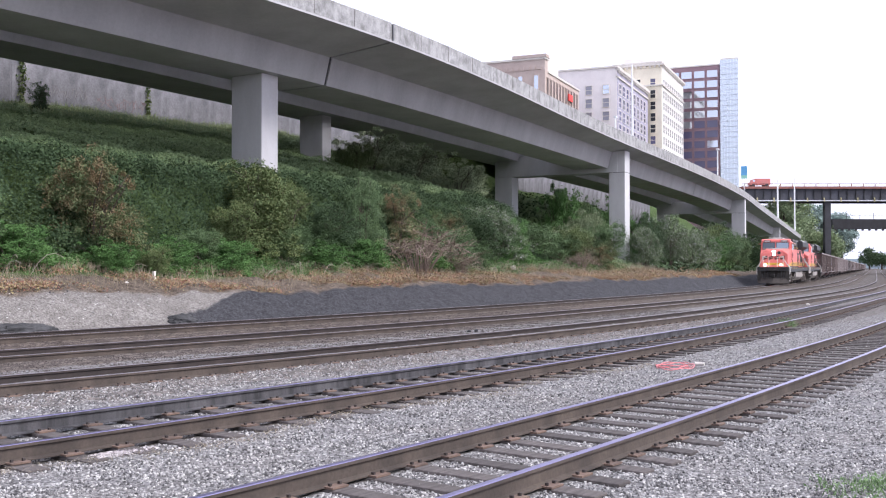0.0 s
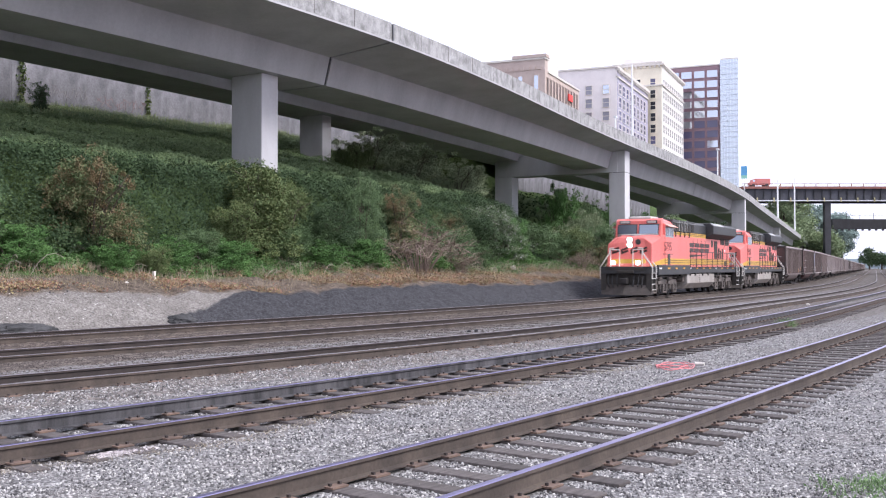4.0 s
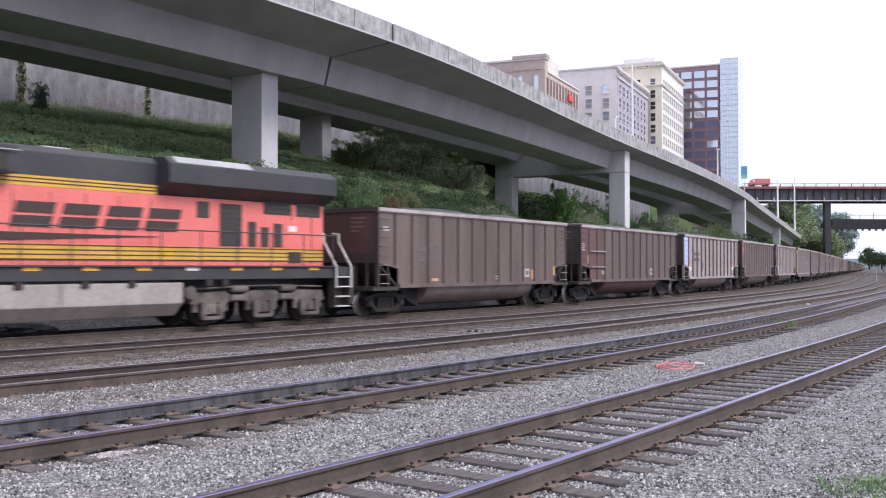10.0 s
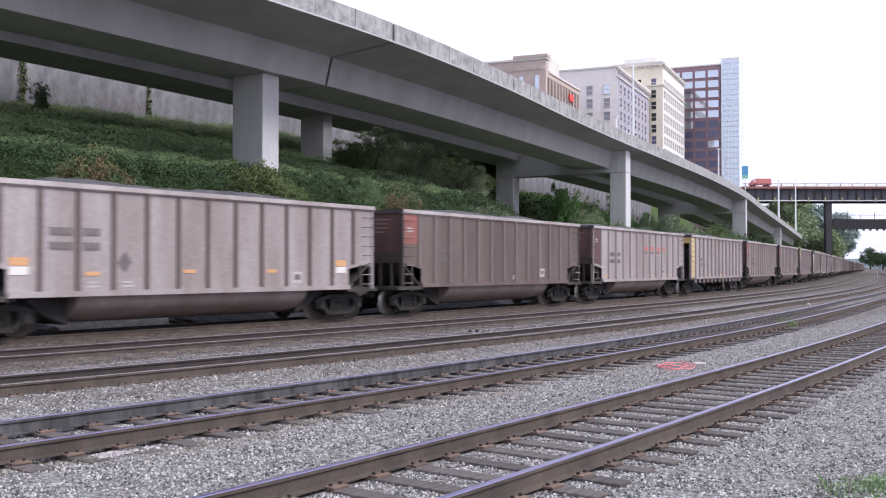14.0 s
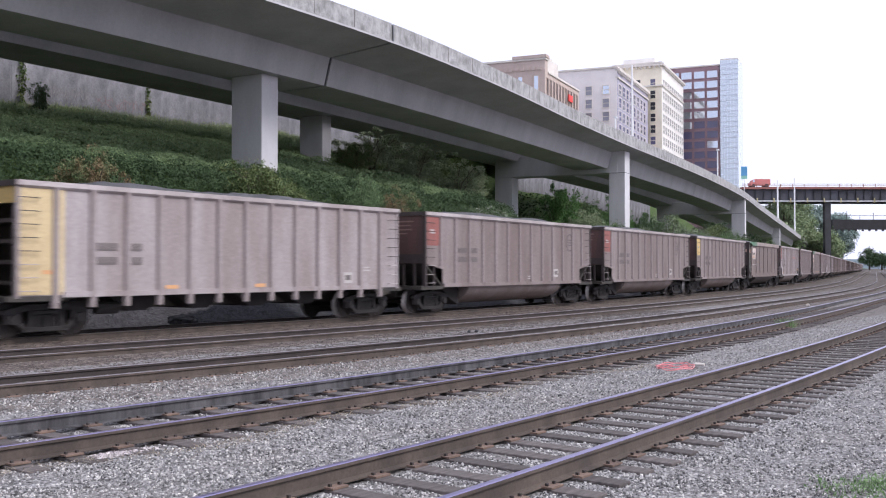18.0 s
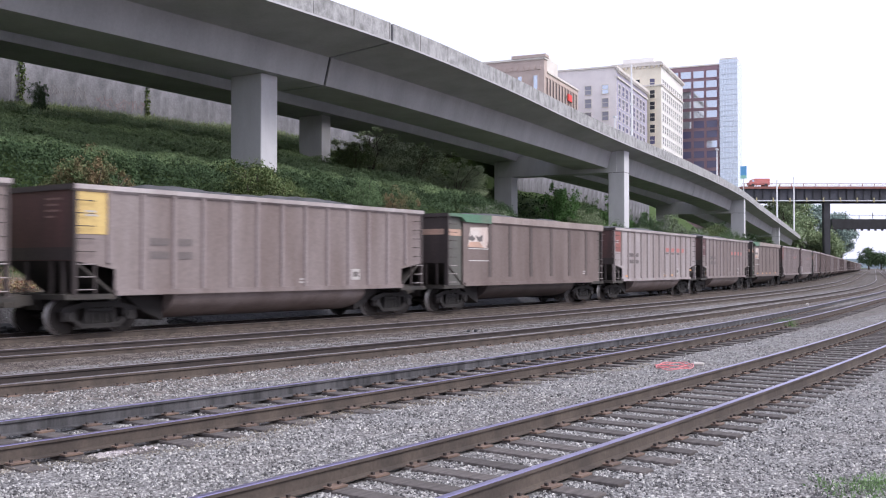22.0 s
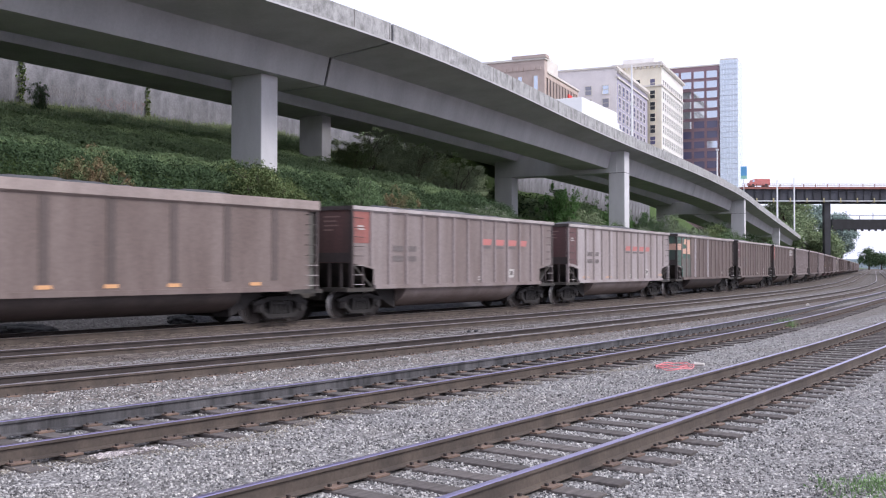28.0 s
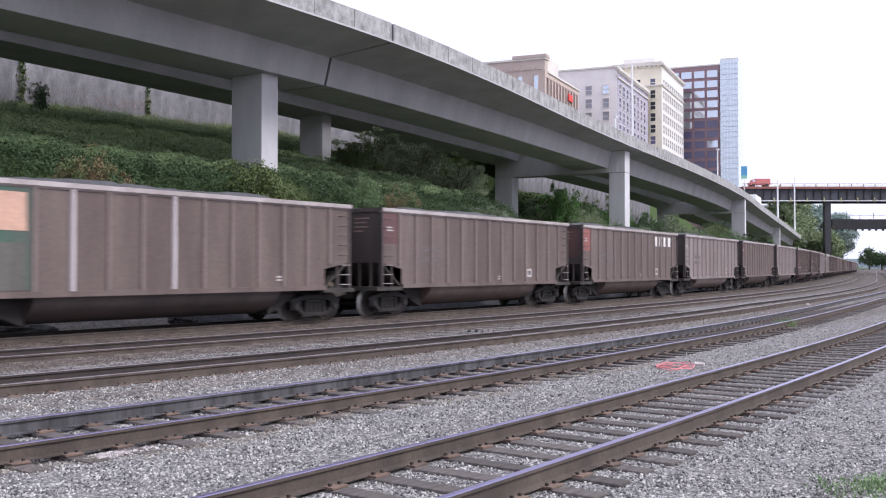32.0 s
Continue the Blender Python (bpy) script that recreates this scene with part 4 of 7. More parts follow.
for row in (("red", 7.0, 9.9, 4.0, 4.0), ("olive", 16.3, 10.0, 4.6, 5.0), ("olive", 18.2, 10.2, 3.6, 3.6), ("olive", 14.6, 9.6, 3.2, 3.4), ("green", 12.0, 9.6, 1.6, 2.6), ("green", 24.6, 10.2, 4.2, 2.7), ("red", 28.4, 10.3, 3.6, 3.0), ("bare", 26.0, 7.6, 3.2, 6.4),
            ("pale", 39.0, 10.0, 3.6, 4.4), ("bright", 41.2, 9.8, 3.0, 3.0), ("feathery", 40.0, 20.5, 3.2, 5.5), ("feathery", 43.0, 18.6, 3.2, 5.6), ("feathery", 46.0, 16.6, 3.4, 5.0), ("olive", 37.0, 19.5, 2.2, 3.5), ("feathery", 60.4, 13.2, 3.0, 4.4),
            ("bright", 64.5, 15.5, 6.2, 4.6), ("green", 57.0, 12.0, 2.8, 4.6), ("dark", 70.6, 9.2, 5.4, 2.4), ("dark", 73.0, 9.4, 4.6, 3.2), ("pale", 75.5, 8.6, 5.4, 5.4), ("green", 58.0, 9.6, 3.6, 5.0),
            ("olive", 52.0, 9.4, 3.4, 4.4), ("green", 47.0, 10.2, 2.6, 4.6), ("pale", 68.0, 8.8, 3.8, 4.0), ("pale", 83.0, 8.6, 4.6, 5.4), ("pale", 90.0, 8.4, 4.4, 5.6), ("bright", 96.3, 8.8, 4.2, 6.0), ("olive", 103.0, 9.6, 5.4, 6.0), ("bright", 84.0, 13.0, 5.0, 7.0), ("bright", 74.0, 13.6, 6.2, 4.4), ("green", 67.0, 13.5, 5.6, 4.4), ("feathery", 63.0, 12.4, 4.6, 4.6),
            ("green", 102.0, 8.4, 4.6, 5.6), ("dark", 108.0, 10.0, 5.4, 7.0), ("green", 114.0, 8.4, 4.4, 5.0), ("olive", 122.0, 9.0, 4.6, 6.0), ("dark", 132.0, 9.5, 5.0, 7.0), ("green", 146.0, 8.5, 5.0, 7.0),
            ("bright", 3.0, 8.9, 1.5, 2.8), ("bright", 6.8, 8.7, 1.4, 2.8), ("bright", 10.0, 8.8, 1.5, 3.0), ("bright", 13.0, 8.6, 1.6, 2.8), ("bright", 19.5, 8.8, 1.4, 3.0), ("bright", 22.6, 8.8, 1.5, 3.0),
            ("green", 17.5, 9.3, 1.9, 2.6), ("green", 21.0, 9.6, 2.4, 2.6), ("bright", 28.5, 9.2, 1.8, 3.4), ("green", 32.0, 9.4, 2.4, 3.6), ("green", 35.0, 9.0, 2.0, 3.4), ("olive", 8.6, 8.0, 1.4, 1.6),
            ("red", 33.6, 10.2, 2.8, 2.6), ("green", 1.5, 9.8, 2.2, 3.6), ("dark", 17.6, 28.6, 1.9, 1.5), ("bare", 31.0, 7.8, 1.8, 2.6), ("bare", 50.0, 8.2, 2.2, 3.6), ("red", 55.5, 8.6, 2.4, 3.0),
            ("dark", 21.5, 9.9, 2.6, 3.4), ("green", 31.0, 10.2, 2.4, 4.0), ("dark", 36.5, 10.4, 2.8, 4.5), ("green", 44.0, 10.4, 2.0, 4.5), ("green", 50.0, 10.4, 2.0, 4.6)):
    bush(*row, variant=int(row[1] * 3) % 2, turn=(row[1] * 77) % 90 - 45)

# ivy and brambles over the slope
cnt = 300000
si = rng.uniform(-6, 75, cnt)
oi = rng.uniform(8.4, 30.2, cnt)
keep = (rng.uniform(0, 1, cnt) < np.clip(1.15 - (si + oi) / 110, 0.25, 1)) & ((oi > 12.9) | (oi < 9.8) | (si > 44))
si, oi = si[keep], oi[keep]
tuft = 0.08 + 0.42 * np.abs(np.sin(si * 0.8 + np.sin(oi * 0.7) * 2)) * np.abs(np.sin(oi * 0.9 + 1.3))
zi = ground_z(si, oi) + rng.uniform(0, 1, len(si)) ** 0.7 * tuft
tagged(new("ivy_cover", leaf_mesh("ivy_cover", leaves(line(si, oi, zi), 0.07, 0.5, 0.35, 1.2, 0.0, 0.7), M["ivy"])), "dark green ivy and brambles covering the slope", "ivy", kind="stuff")
cnt = 170000
si, oi = rng.uniform(-6, 48, cnt), rng.uniform(9.8, 13.1, cnt)
lump = np.abs(np.sin(si * 0.83 + 1.1 * np.sin(oi * 1.7 + si * 0.21)) * np.sin(oi * 2.1 + si * 0.37)) + 0.5 * np.abs(np.sin(si * 2.3 + oi * 1.1))
zi = ground_z(si, oi) + rng.uniform(0, 1, cnt) ** 1.4 * (0.1 + 0.4 * lump)
face = line(si, oi - 0.55 * rng.uniform(0.3, 1, cnt) * lump, zi)
tagged(new("ivy_face", leaf_mesh("ivy_face", leaves(face, 0.055, 0.35, 0.4, 0.5, 0.0, 0.55), M["dark_leaf"])), "dark ivy hanging over the steep face of the slope", "ivy", kind="stuff")
cnt = 26000
si, oi = rng.uniform(70, 210, cnt), rng.uniform(6.5, 30, cnt)
tagged(new("far_ivy", leaf_mesh("far_ivy", leaves(line(si, oi, ground_z(si, oi) + rng.uniform(0, 0.7, cnt)), 0.2, 0.8), M["dark_leaf"])), "dark undergrowth on the far slope", "undergrowth", kind="stuff")
# green low growth at the slope's foot
cnt = 26000
si, oi = rng.uniform(-2, 60, cnt), rng.normal(8.9, 0.55, cnt)
tagged(new("low_growth", leaf_mesh("low_growth", leaves(line(si, oi, ground_z(si, oi) + rng.uniform(0, 0.5, cnt) * np.abs(np.sin(si * 1.1))), 0.06, 0.6), M["bright_leaf"])), "bright green low growth along the bank", "undergrowth", kind="stuff")
# dry weeds in the strip above the coal face
cnt = 110000
si, oi = rng.uniform(-3, 95, cnt), 4.7 + 3.6 * rng.uniform(0, 1, cnt) ** 1.3
keep = np.sin(si * 0.7 + oi * 1.4) + np.sin(si * 0.23 + 2) + 0.6 * np.sin(si * 2.3 - oi * 2.7) + rng.normal(0, 0.45, cnt) > np.where(si < 6, 0.9, -0.5)
si, oi = si[keep], oi[keep]
tagged(new("dry_weeds", leaf_mesh("dry_weeds", leaves(line(si, oi, ground_z(si, oi) + rng.uniform(0, 0.2, len(si))), 0.042, 0.9), M["dry_leaf"])), "dry ochre and red weeds on the bank's top", "weeds", kind="stuff")
cnt = 16000
si, oi = rng.uniform(-3, 80, cnt), np.concatenate([rng.uniform(4.8, 8.6, cnt // 2), rng.normal(8.3, 0.4, cnt - cnt // 2)])
tagged(new("dry_grass", leaf_mesh("dry_grass", blades(line(si, oi, ground_z(si, oi)), 0.42, 0.35, 0.016), M["straw"])), "pale dry grass along the bank", "grass", kind="stuff")
# tall grass under the wall
cnt = 16000
si, oi = rng.uniform(0, 70, cnt), 30.1 - np.abs(rng.normal(0, 1.1, cnt))
tagged(new("tall_grass", leaf_mesh("tall_grass", blades(line(si, oi, ground_z(si, oi)), 0.55, 0.25, 0.04), M["wall_grass"])), "tall yellow-green grass along the retaining wall", "grass", kind="stuff")
# climbers on the wall
for s, w in ((17.5, 0.5), (27.6, 0.4), (58.0, 3.0), (61.0, 2.5), (64.0, 2.0), (70.0, 3.0), (73.5, 2.0)):
    cnt = int(500 * w)
    h = rng.uniform(0, 1, cnt) ** 1.3 * (3.0 if w < 1 else 6.5)
    c = line(s + rng.normal(0, 0.3 * w, cnt), 30.22 - rng.uniform(0, 0.12, cnt), ground_z(s, 30) + h)
    tagged(new("climbing_plant", leaf_mesh("climbing_plant", leaves(c, 0.1, 0.1), M["olive_leaf"])), "yellow-green climbing plant on the concrete wall", "climbing plant", "climbers on the wall")
# weeds among the ballast
M["tuft_leaf"] = leafy("tuft_leaves", (0.10, 0.17, 0.06), (0.17, 0.27, 0.10), (0.27, 0.38, 0.17))
tufts = []
for s, o, n_, h in ((-6.5, -21.25, 90, 0.11), (-6.2, -21.45, 120, 0.12), (-6.0, -21.6, 90, 0.11), (-6.75, -21.75, 60, 0.1), (15.7, -13.95, 170, 0.3), (16.3, -13.7, 80, 0.26), (15.2, -14.2, 60, 0.2)):
    feet = line(s + rng.normal(0, 0.15, n_), o + rng.normal(0, 0.13, n_), 0.0)
    feet[:, 2] = ground_z(s, o)
    tufts += [blades(feet, h, 0.45, 0.012), leaves(feet + [0, 0, h * 0.3] + rng.normal(0, 0.04, (n_, 3)), 0.02)]
tagged(new("ballast_weeds", leaf_mesh("ballast_weeds", np.concatenate(tufts), M["tuft_leaf"])), "small green weed tufts growing in the ballast", "weeds", kind="stuff")


def tree(s, off, height, radius, leaf, size, count, label):
    r = np.random.default_rng(int(s) + 3)
    e = thing("tree", label, "tree", "trees beyond the bridge", at=on_line(s, off, float(ground_z(s, off)) - 0.2))
    trunk = Shape().rod((0, 0, 0), (0.1, 0, height * 0.45), radius * 0.09, 8, radius * 0.06).rod((0.1, 0, height * 0.45), (0.2, 0.1, height * 0.85), radius * 0.06, 7, radius * 0.02)
    centres = []
    for k in range(46):
        d = r.normal(size=3)
        d /= np.linalg.norm(d)
        rad = r.uniform(0.35, 1.0) ** 0.6
        c = Vector((d[0] * radius * rad, d[1] * radius * rad, height * 0.60 + d[2] * height * 0.38 * rad))
        centres.append(np.array(c))
        if k < 16:
            trunk.rod((0.12, 0, height * r.uniform(0.25, 0.6)), c, radius * 0.03, 5, radius * 0.01)
    part("trunk", trunk, M["bark"], e)
    pts = np.array([centres[r.integers(len(centres))] + r.normal(0, radius * 0.17, 3) for _ in range(count)])
    part("crown", leaf_mesh("crown", leaves(pts, size, 0.5), M[leaf]), None, e)


# distance haze is mixed into these leaf colours: paler, bluer, less yellow
M["haze_tinted_leaf"] = leafy("haze_tinted_green_leaves", (0.22, 0.29, 0.24), (0.29, 0.37, 0.30), (0.37, 0.46, 0.37))
M["lime_leaf"] = leafy("sunlit_lime_leaves", (0.24, 0.32, 0.15), (0.32, 0.40, 0.20), (0.43, 0.49, 0.28))
tree(300, 8.6, 21, 5.2, "haze_tinted_leaf", 0.34, 10000, "leafy tree beside the far tracks, haze in its leaf colour")
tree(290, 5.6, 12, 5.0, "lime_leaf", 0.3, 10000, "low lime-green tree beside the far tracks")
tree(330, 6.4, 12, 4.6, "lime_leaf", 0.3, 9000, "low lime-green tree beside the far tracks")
tree(345, 3.6, 22, 4.6, "haze_tinted_leaf", 0.32, 10000, "green leafy tree beside the far tracks")
tree(392, 3.6, 24, 5.0, "haze_tinted_leaf", 0.4, 10000, "tall green leafy tree beside the far tracks")
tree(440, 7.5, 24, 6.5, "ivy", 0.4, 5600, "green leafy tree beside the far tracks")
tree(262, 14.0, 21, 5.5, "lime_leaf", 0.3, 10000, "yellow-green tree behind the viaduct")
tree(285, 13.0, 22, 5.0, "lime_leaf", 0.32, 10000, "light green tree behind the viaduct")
tree(300, 17.0, 21, 5.0, "haze_tinted_leaf", 0.32, 9000, "green tree behind the viaduct, haze in its leaf colour")
tree(1010, -3.0, 20, 9, "dark_leaf", 0.8, 2600, "dark distant tree at the end of the line")
tree(1040, -14.0, 17, 10, "dark_leaf", 0.8, 2600, "dark distant tree at the end of the line")
tree(1080, -30.0, 19, 11, "dark_leaf", 0.8, 2600, "dark distant tree at the end of the line")
ridge_x = np.linspace(300, 2400, 40)
ridge_h = 26 + 14 * np.sin(ridge_x * 0.004) + 8 * np.sin(ridge_x * 0.013 + 1)
sh = Shape()
sh.prism([(300, -5)] + [(float(x), float(h)) for x, h in zip(ridge_x, ridge_h)] + [(2400, -5)], 2350, 2600)
# the hill's blue-grey colour carries the haze of distance
tagged(new("distant_hill", sh.mesh("distant_hill", worn("hazy_hill", (0.30, 0.36, 0.44), (0.26, 0.32, 0.38), 0.95, 0, 0.02))), "hazy blue-grey distant hill", "hill", kind="structure")

# ---- loose ballast stones near the camera ----
M["stone"] = None
n = Nodes("ballast_stone")
geo = n.add("ShaderNodeNewGeometry")
tint = n.ramp(geo.outputs["Random Per Island"], ((0.0, (0.05, 0.048, 0.051)), (0.45, (0.215, 0.208, 0.21)), (0.82, (0.45, 0.437, 0.435)), (1.0, (0.62, 0.60, 0.58))))
M["stone"] = n.done(n.mix(0.25, tint, n.ramp(n.noise(60.0), ((0.3, (0.2, 0.2, 0.2)), (0.7, (0.8, 0.8, 0.8)))), "OVERLAY"), 0.9)
cnt = 1100000
si, oi = rng.uniform(-15, 24, cnt), np.where(rng.uniform(0, 1, cnt) < 0.88, rng.uniform(-23.0, -8.0, cnt), rng.uniform(-8.0, -1.4, cnt))
xyz = line(si, oi, 0.0)
dist = np.hypot(xyz[:, 0], xyz[:, 1])
seen = (xyz[:, 1] > 2.8) & (np.abs(xyz[:, 0]) < 0.50 * xyz[:, 1] + 0.6)
keep = seen & (rng.uniform(0, 1, cnt) < np.where(oi > -8, 0.55, np.clip((8.5 / dist) ** 1.8, 0.05, 1)))
for j in range(5):
    for side in (0.7525, -0.7525):
        keep &= np.abs(oi - track_off(j, si) - side) > 0.09
si, oi = si[keep], oi[keep]
base = line(si, oi, ground_z(si, oi) + rng.uniform(-0.012, 0.008, len(si)))
k = len(si)
octa = np.array([(1, 0, 0), (-1, 0, 0), (0, 1, 0), (0, -1, 0), (0, 0, 1), (0, 0, -1)], float)
octa_f = np.array([(0, 2, 4), (2, 1, 4), (1, 3, 4), (3, 0, 4), (2, 0, 5), (1, 2, 5), (3, 1, 5), (0, 3, 5)])
rot = np.linalg.qr(rng.normal(size=(k, 3, 3)))[0]
pts = octa[None] * rng.uniform(0.55, 1.1, (k, 6, 1)) * rng.uniform(0.010, 0.023, (k, 1, 1)) * rng.uniform(0.7, 1.25, (k, 1, 3))
pts = np.einsum("kij,kvj->kvi", rot, pts) + base[:, None]
far = oi > -8
dusty_stone = worn("dusty_brown_ballast", (0.17, 0.145, 0.135), (0.06, 0.05, 0.048), 0.95, 0, 9.0, None, 0.5, 0.0)
for nm, pick, mt, lb in (("loose_ballast", ~far, M["stone"], "grey crushed-stone ballast between the tracks"), ("dusty_ballast", far, dusty_stone, "brown dusty ballast beside the far tracks")):
    f_ = (octa_f[None] + (np.arange(pick.sum()) * 6)[:, None, None]).reshape(-1, 3)
    tagged(new(nm, raw_mesh(nm, pts[pick].reshape(-1, 3), f_, mt)), lb, "gravel", kind="stuff")

# ---- coal spilt at the bank's foot, pebbles on the bare face, arching canes ----
for i, (s, o, w, l, h) in enumerate(((-2.2, 2.55, 0.45, 1.6, 0.30), (-0.6, 2.6, 0.4, 1.1, 0.26), (5.3, 2.7, 0.36, 0.55, 0.26))):
    bm = bmesh.new()
    bmesh.ops.create_icosphere(bm, subdivisions=4, radius=1.0)
    for v in bm.verts:
        k_ = 1 + 0.22 * noise.noise(v.co * 2.2 + Vector((i * 7, 0, 0))) + 0.09 * noise.noise(v.co * 7 + Vector((i, 3, 0)))
        v.co = Vector((v.co.x * l * k_, v.co.y * w * k_, max(v.co.z, -0.4) * h * k_))
    me = bpy.data.meshes.new("spilt_coal_mound")
    bm.to_mesh(me)
    bm.free()
    me.materials.append(M["coal_spill"])
    ob = tagged(new("coal_mound", me), "small black heap of spilt coal beside the track", "coal heap", "spilt coal heaps")
    ob.matrix_basis = on_line(s, o, float(ground_z(s, o)) - 0.05)
cnt = 2600
si, oi = rng.uniform(-6, 60, cnt), 2.9 + 2.1 * rng.uniform(0, 1, cnt)
keep = si < 7 - rng.uniform(0, 4, cnt)
si, oi = si[keep], oi[keep]
k = len(si)
rot = np.linalg.qr(rng.normal(size=(k, 3, 3)))[0]
octa = np.array([(1, 0, 0), (-1, 0, 0), (0, 1, 0), (0, -1, 0), (0, 0, 1), (0, 0, -1)], float)
octa_f = np.array([(0, 2, 4), (2, 1, 4), (1, 3, 4), (3, 0, 4), (2, 0, 5), (1, 2, 5), (3, 1, 5), (0, 3, 5)])
pts = octa[None] * rng.uniform(0.6, 1.1, (k, 6, 1)) * (rng.uniform(0.10, 0.25, (k, 1, 1)) ** 2.2)
pts = np.einsum("kij,kvj->kvi", rot, pts) + line(si, oi, ground_z(si, oi))[:, None]
tagged(new("bank_pebbles", raw_mesh("bank_pebbles", pts.reshape(-1, 3), (octa_f[None] + (np.arange(k) * 6)[:, None, None]).reshape(-1, 3), M["stone"])), "loose pebbles and lumps on the bare bank", "pebbles", kind="stuff")
sh = Shape()
r3 = np.random.default_rng(21)
for i in range(70):
    s, o = r3.uniform(1, 48), r3.uniform(7.2, 8.8)
    a, reach, h = r3.uniform(0, 6.28), r3.uniform(0.4, 1.3), r3.uniform(0.5, 1.2)
    g = line(s, o, float(ground_z(s, o)))
    sh.pipe([(g[0] + math.cos(a) * reach * q_, g[1] + math.sin(a) * reach * q_, g[2] + h * (q_ * 1.9 - q_ * q_ * 1.35)) for q_ in (0, 0.25, 0.5, 0.75, 1.0)], 0.012, 4)
tagged(new("arching_canes", sh.mesh("arching_canes", M["cane"])), "pale dry arching bramble canes", "canes", kind="stuff")

# ---- small things lying about ----
M["hose"] = plain("red_rubber_hose", (0.74, 0.23, 0.25), 0.5)
hose = thing("red_hose", "red hose lying in loops on the ballast", "hose")
sh = Shape()
loops = []
for i in range(120):
    a = i / 120 * 2 * math.pi * 3
    turn_ = i // 40
    x_ = 4.42 + (0.40 - 0.05 * turn_) * math.cos(a) + 0.05 * math.sin(a * 0.37)
    y_ = 18.95 + (0.62 - 0.16 * turn_) * math.sin(a + 0.5 * turn_) - 0.35 * math.cos(a) * (turn_ - 1)
    loops.append((x_, y_, -0.175 + 0.015 * math.sin(i * 0.7)))
sh.pipe(loops, 0.0085, 6)
part("hose_coil", sh, M["hose"], hose)
part("nozzle", Shape().rod((4.86, 19.1, -0.15), (5.02, 19.0, -0.15), 0.03), M["trim_pale"], hose, "pale metal nozzle")
m_ = on_line(7.2, 6.5, float(ground_z(7.2, 6.5)))
post = thing("marker_post", "short white marker post on the bank", "post", at=m_)
part("post", Shape().box(-0.05, 0.05, -0.05, 0.05, -0.1, 0.42), M["trim_pale"], post, "", 0.01)
for s, o, r_, col in ((38.4, 8.2, 0.22, "trim_pale"), (6.44, -10.3, 0.05, "trim_pale"), (32.4, -10.9, 0.09, "trim_pale"), (5.6, 6.0, 0.09, "trim_pale"), (2.2, 5.2, 0.07, "trim_pale"), (3.5, 5.0, 0.09, "trim_pale"), (11.0, 8.8, 0.1, "trim_pale"), (7.2, -7.4, 0.07, "steel_dark"), (7.5, -7.45, 0.06, "steel_dark")):
    r2 = np.random.default_rng(int(s * 10))
    bm = bmesh.new()
    bmesh.ops.create_icosphere(bm, subdivisions=1, radius=r_)
    for v in bm.verts:
        v.co *= float(r2.uniform(0.7, 1.2))
    me = bpy.data.meshes.new("stone")
    bm.to_mesh(me)
    bm.free()
    me.materials.append(M[col])
    ob = tagged(new("stone", me), "pale loose stone on the ground" if col != "steel_dark" else "dark lump lying on the ballast", "stone", "stray stones")
    ob.matrix_basis = on_line(s, o, float(ground_z(s, o)) + r_ * 0.3)
M["chip"] = leafy("pale_wood_chip", (0.45, 0.40, 0.33), (0.58, 0.53, 0.46), (0.68, 0.64, 0.58))
# pale wood chips beside the fourth track
cnt = 1200
si, oi = rng.normal(-9.4, 0.16, cnt), rng.normal(-14.95, 0.06, cnt)
tagged(new("wood_chips", leaf_mesh("wood_chips", leaves(line(si, oi, ground_z(si, oi) + 0.02), 0.022, 0.9), M["chip"])), "pale scattered wood chips beside the sleepers", "wood chips", kind="stuff")

cnt = 2600
si = rng.uniform(-13, 2, cnt)
oi = -15.05 - np.abs(rng.normal(0, 0.16, cnt)) - 0.25 * np.sin(si * 1.3)
tagged(new("dry_straw", leaf_mesh("dry_straw", blades(line(si, oi, ground_z(si, oi)), 0.05, 2.2, 0.007), M["straw"])), "dry straw scattered on the ballast", "straw", kind="stuff")
# ---- the train ----
M["orange"] = worn("orange_paint", (0.76, 0.182, 0.165), (0.66, 0.155, 0.135), 0.38, 0, 2.0, (1, 1, 0.3), 0.35, 0.05)
M["stripe"] = worn("yellow_stripe_paint", (0.72, 0.42, 0.06), (0.55, 0.31, 0.05), 0.45, 0, 3.0)
M["loco_black"] = worn("black_paint", (0.026, 0.028, 0.035), (0.05, 0.049, 0.05), 0.5, 0, 2.0)
M["loco_dark"] = worn("grimy_black_underframe", (0.028, 0.026, 0.026), (0.06, 0.052, 0.046), 0.8, 0, 3.0)
M["roof_grey"] = worn("grey_roof_panel", (0.42, 0.42, 0.43), (0.3, 0.3, 0.3), 0.5, 0, 2.0)
M["plough_brown"] = worn("dusty_plough_steel", (0.11, 0.092, 0.085), (0.05, 0.043, 0.04), 0.85, 0, 3.0)
M["truck_dark"] = worn("truck_steel_and_underfloor_shade", (0.034, 0.029, 0.030), (0.018, 0.016, 0.016), 0.8, 0, 4.0)
M["tank_grey"] = worn("pale_dusty_tank", (0.44, 0.41, 0.39), (0.30, 0.27, 0.25), 0.6, 0, 1.5, (1, 1, 0.4), 0.5)
M["truck_grey"] = worn("dusty_truck_steel", (0.20, 0.172, 0.158), (0.075, 0.063, 0.06), 0.85, 0, 4.0)
M["number_paint"] = plain("faded_number_paint", (0.21, 0.06, 0.055), 0.5)
M["awning_pink"] = worn("sun_bleached_orange_awning", (0.78, 0.42, 0.36), (0.66, 0.33, 0.28), 0.5)
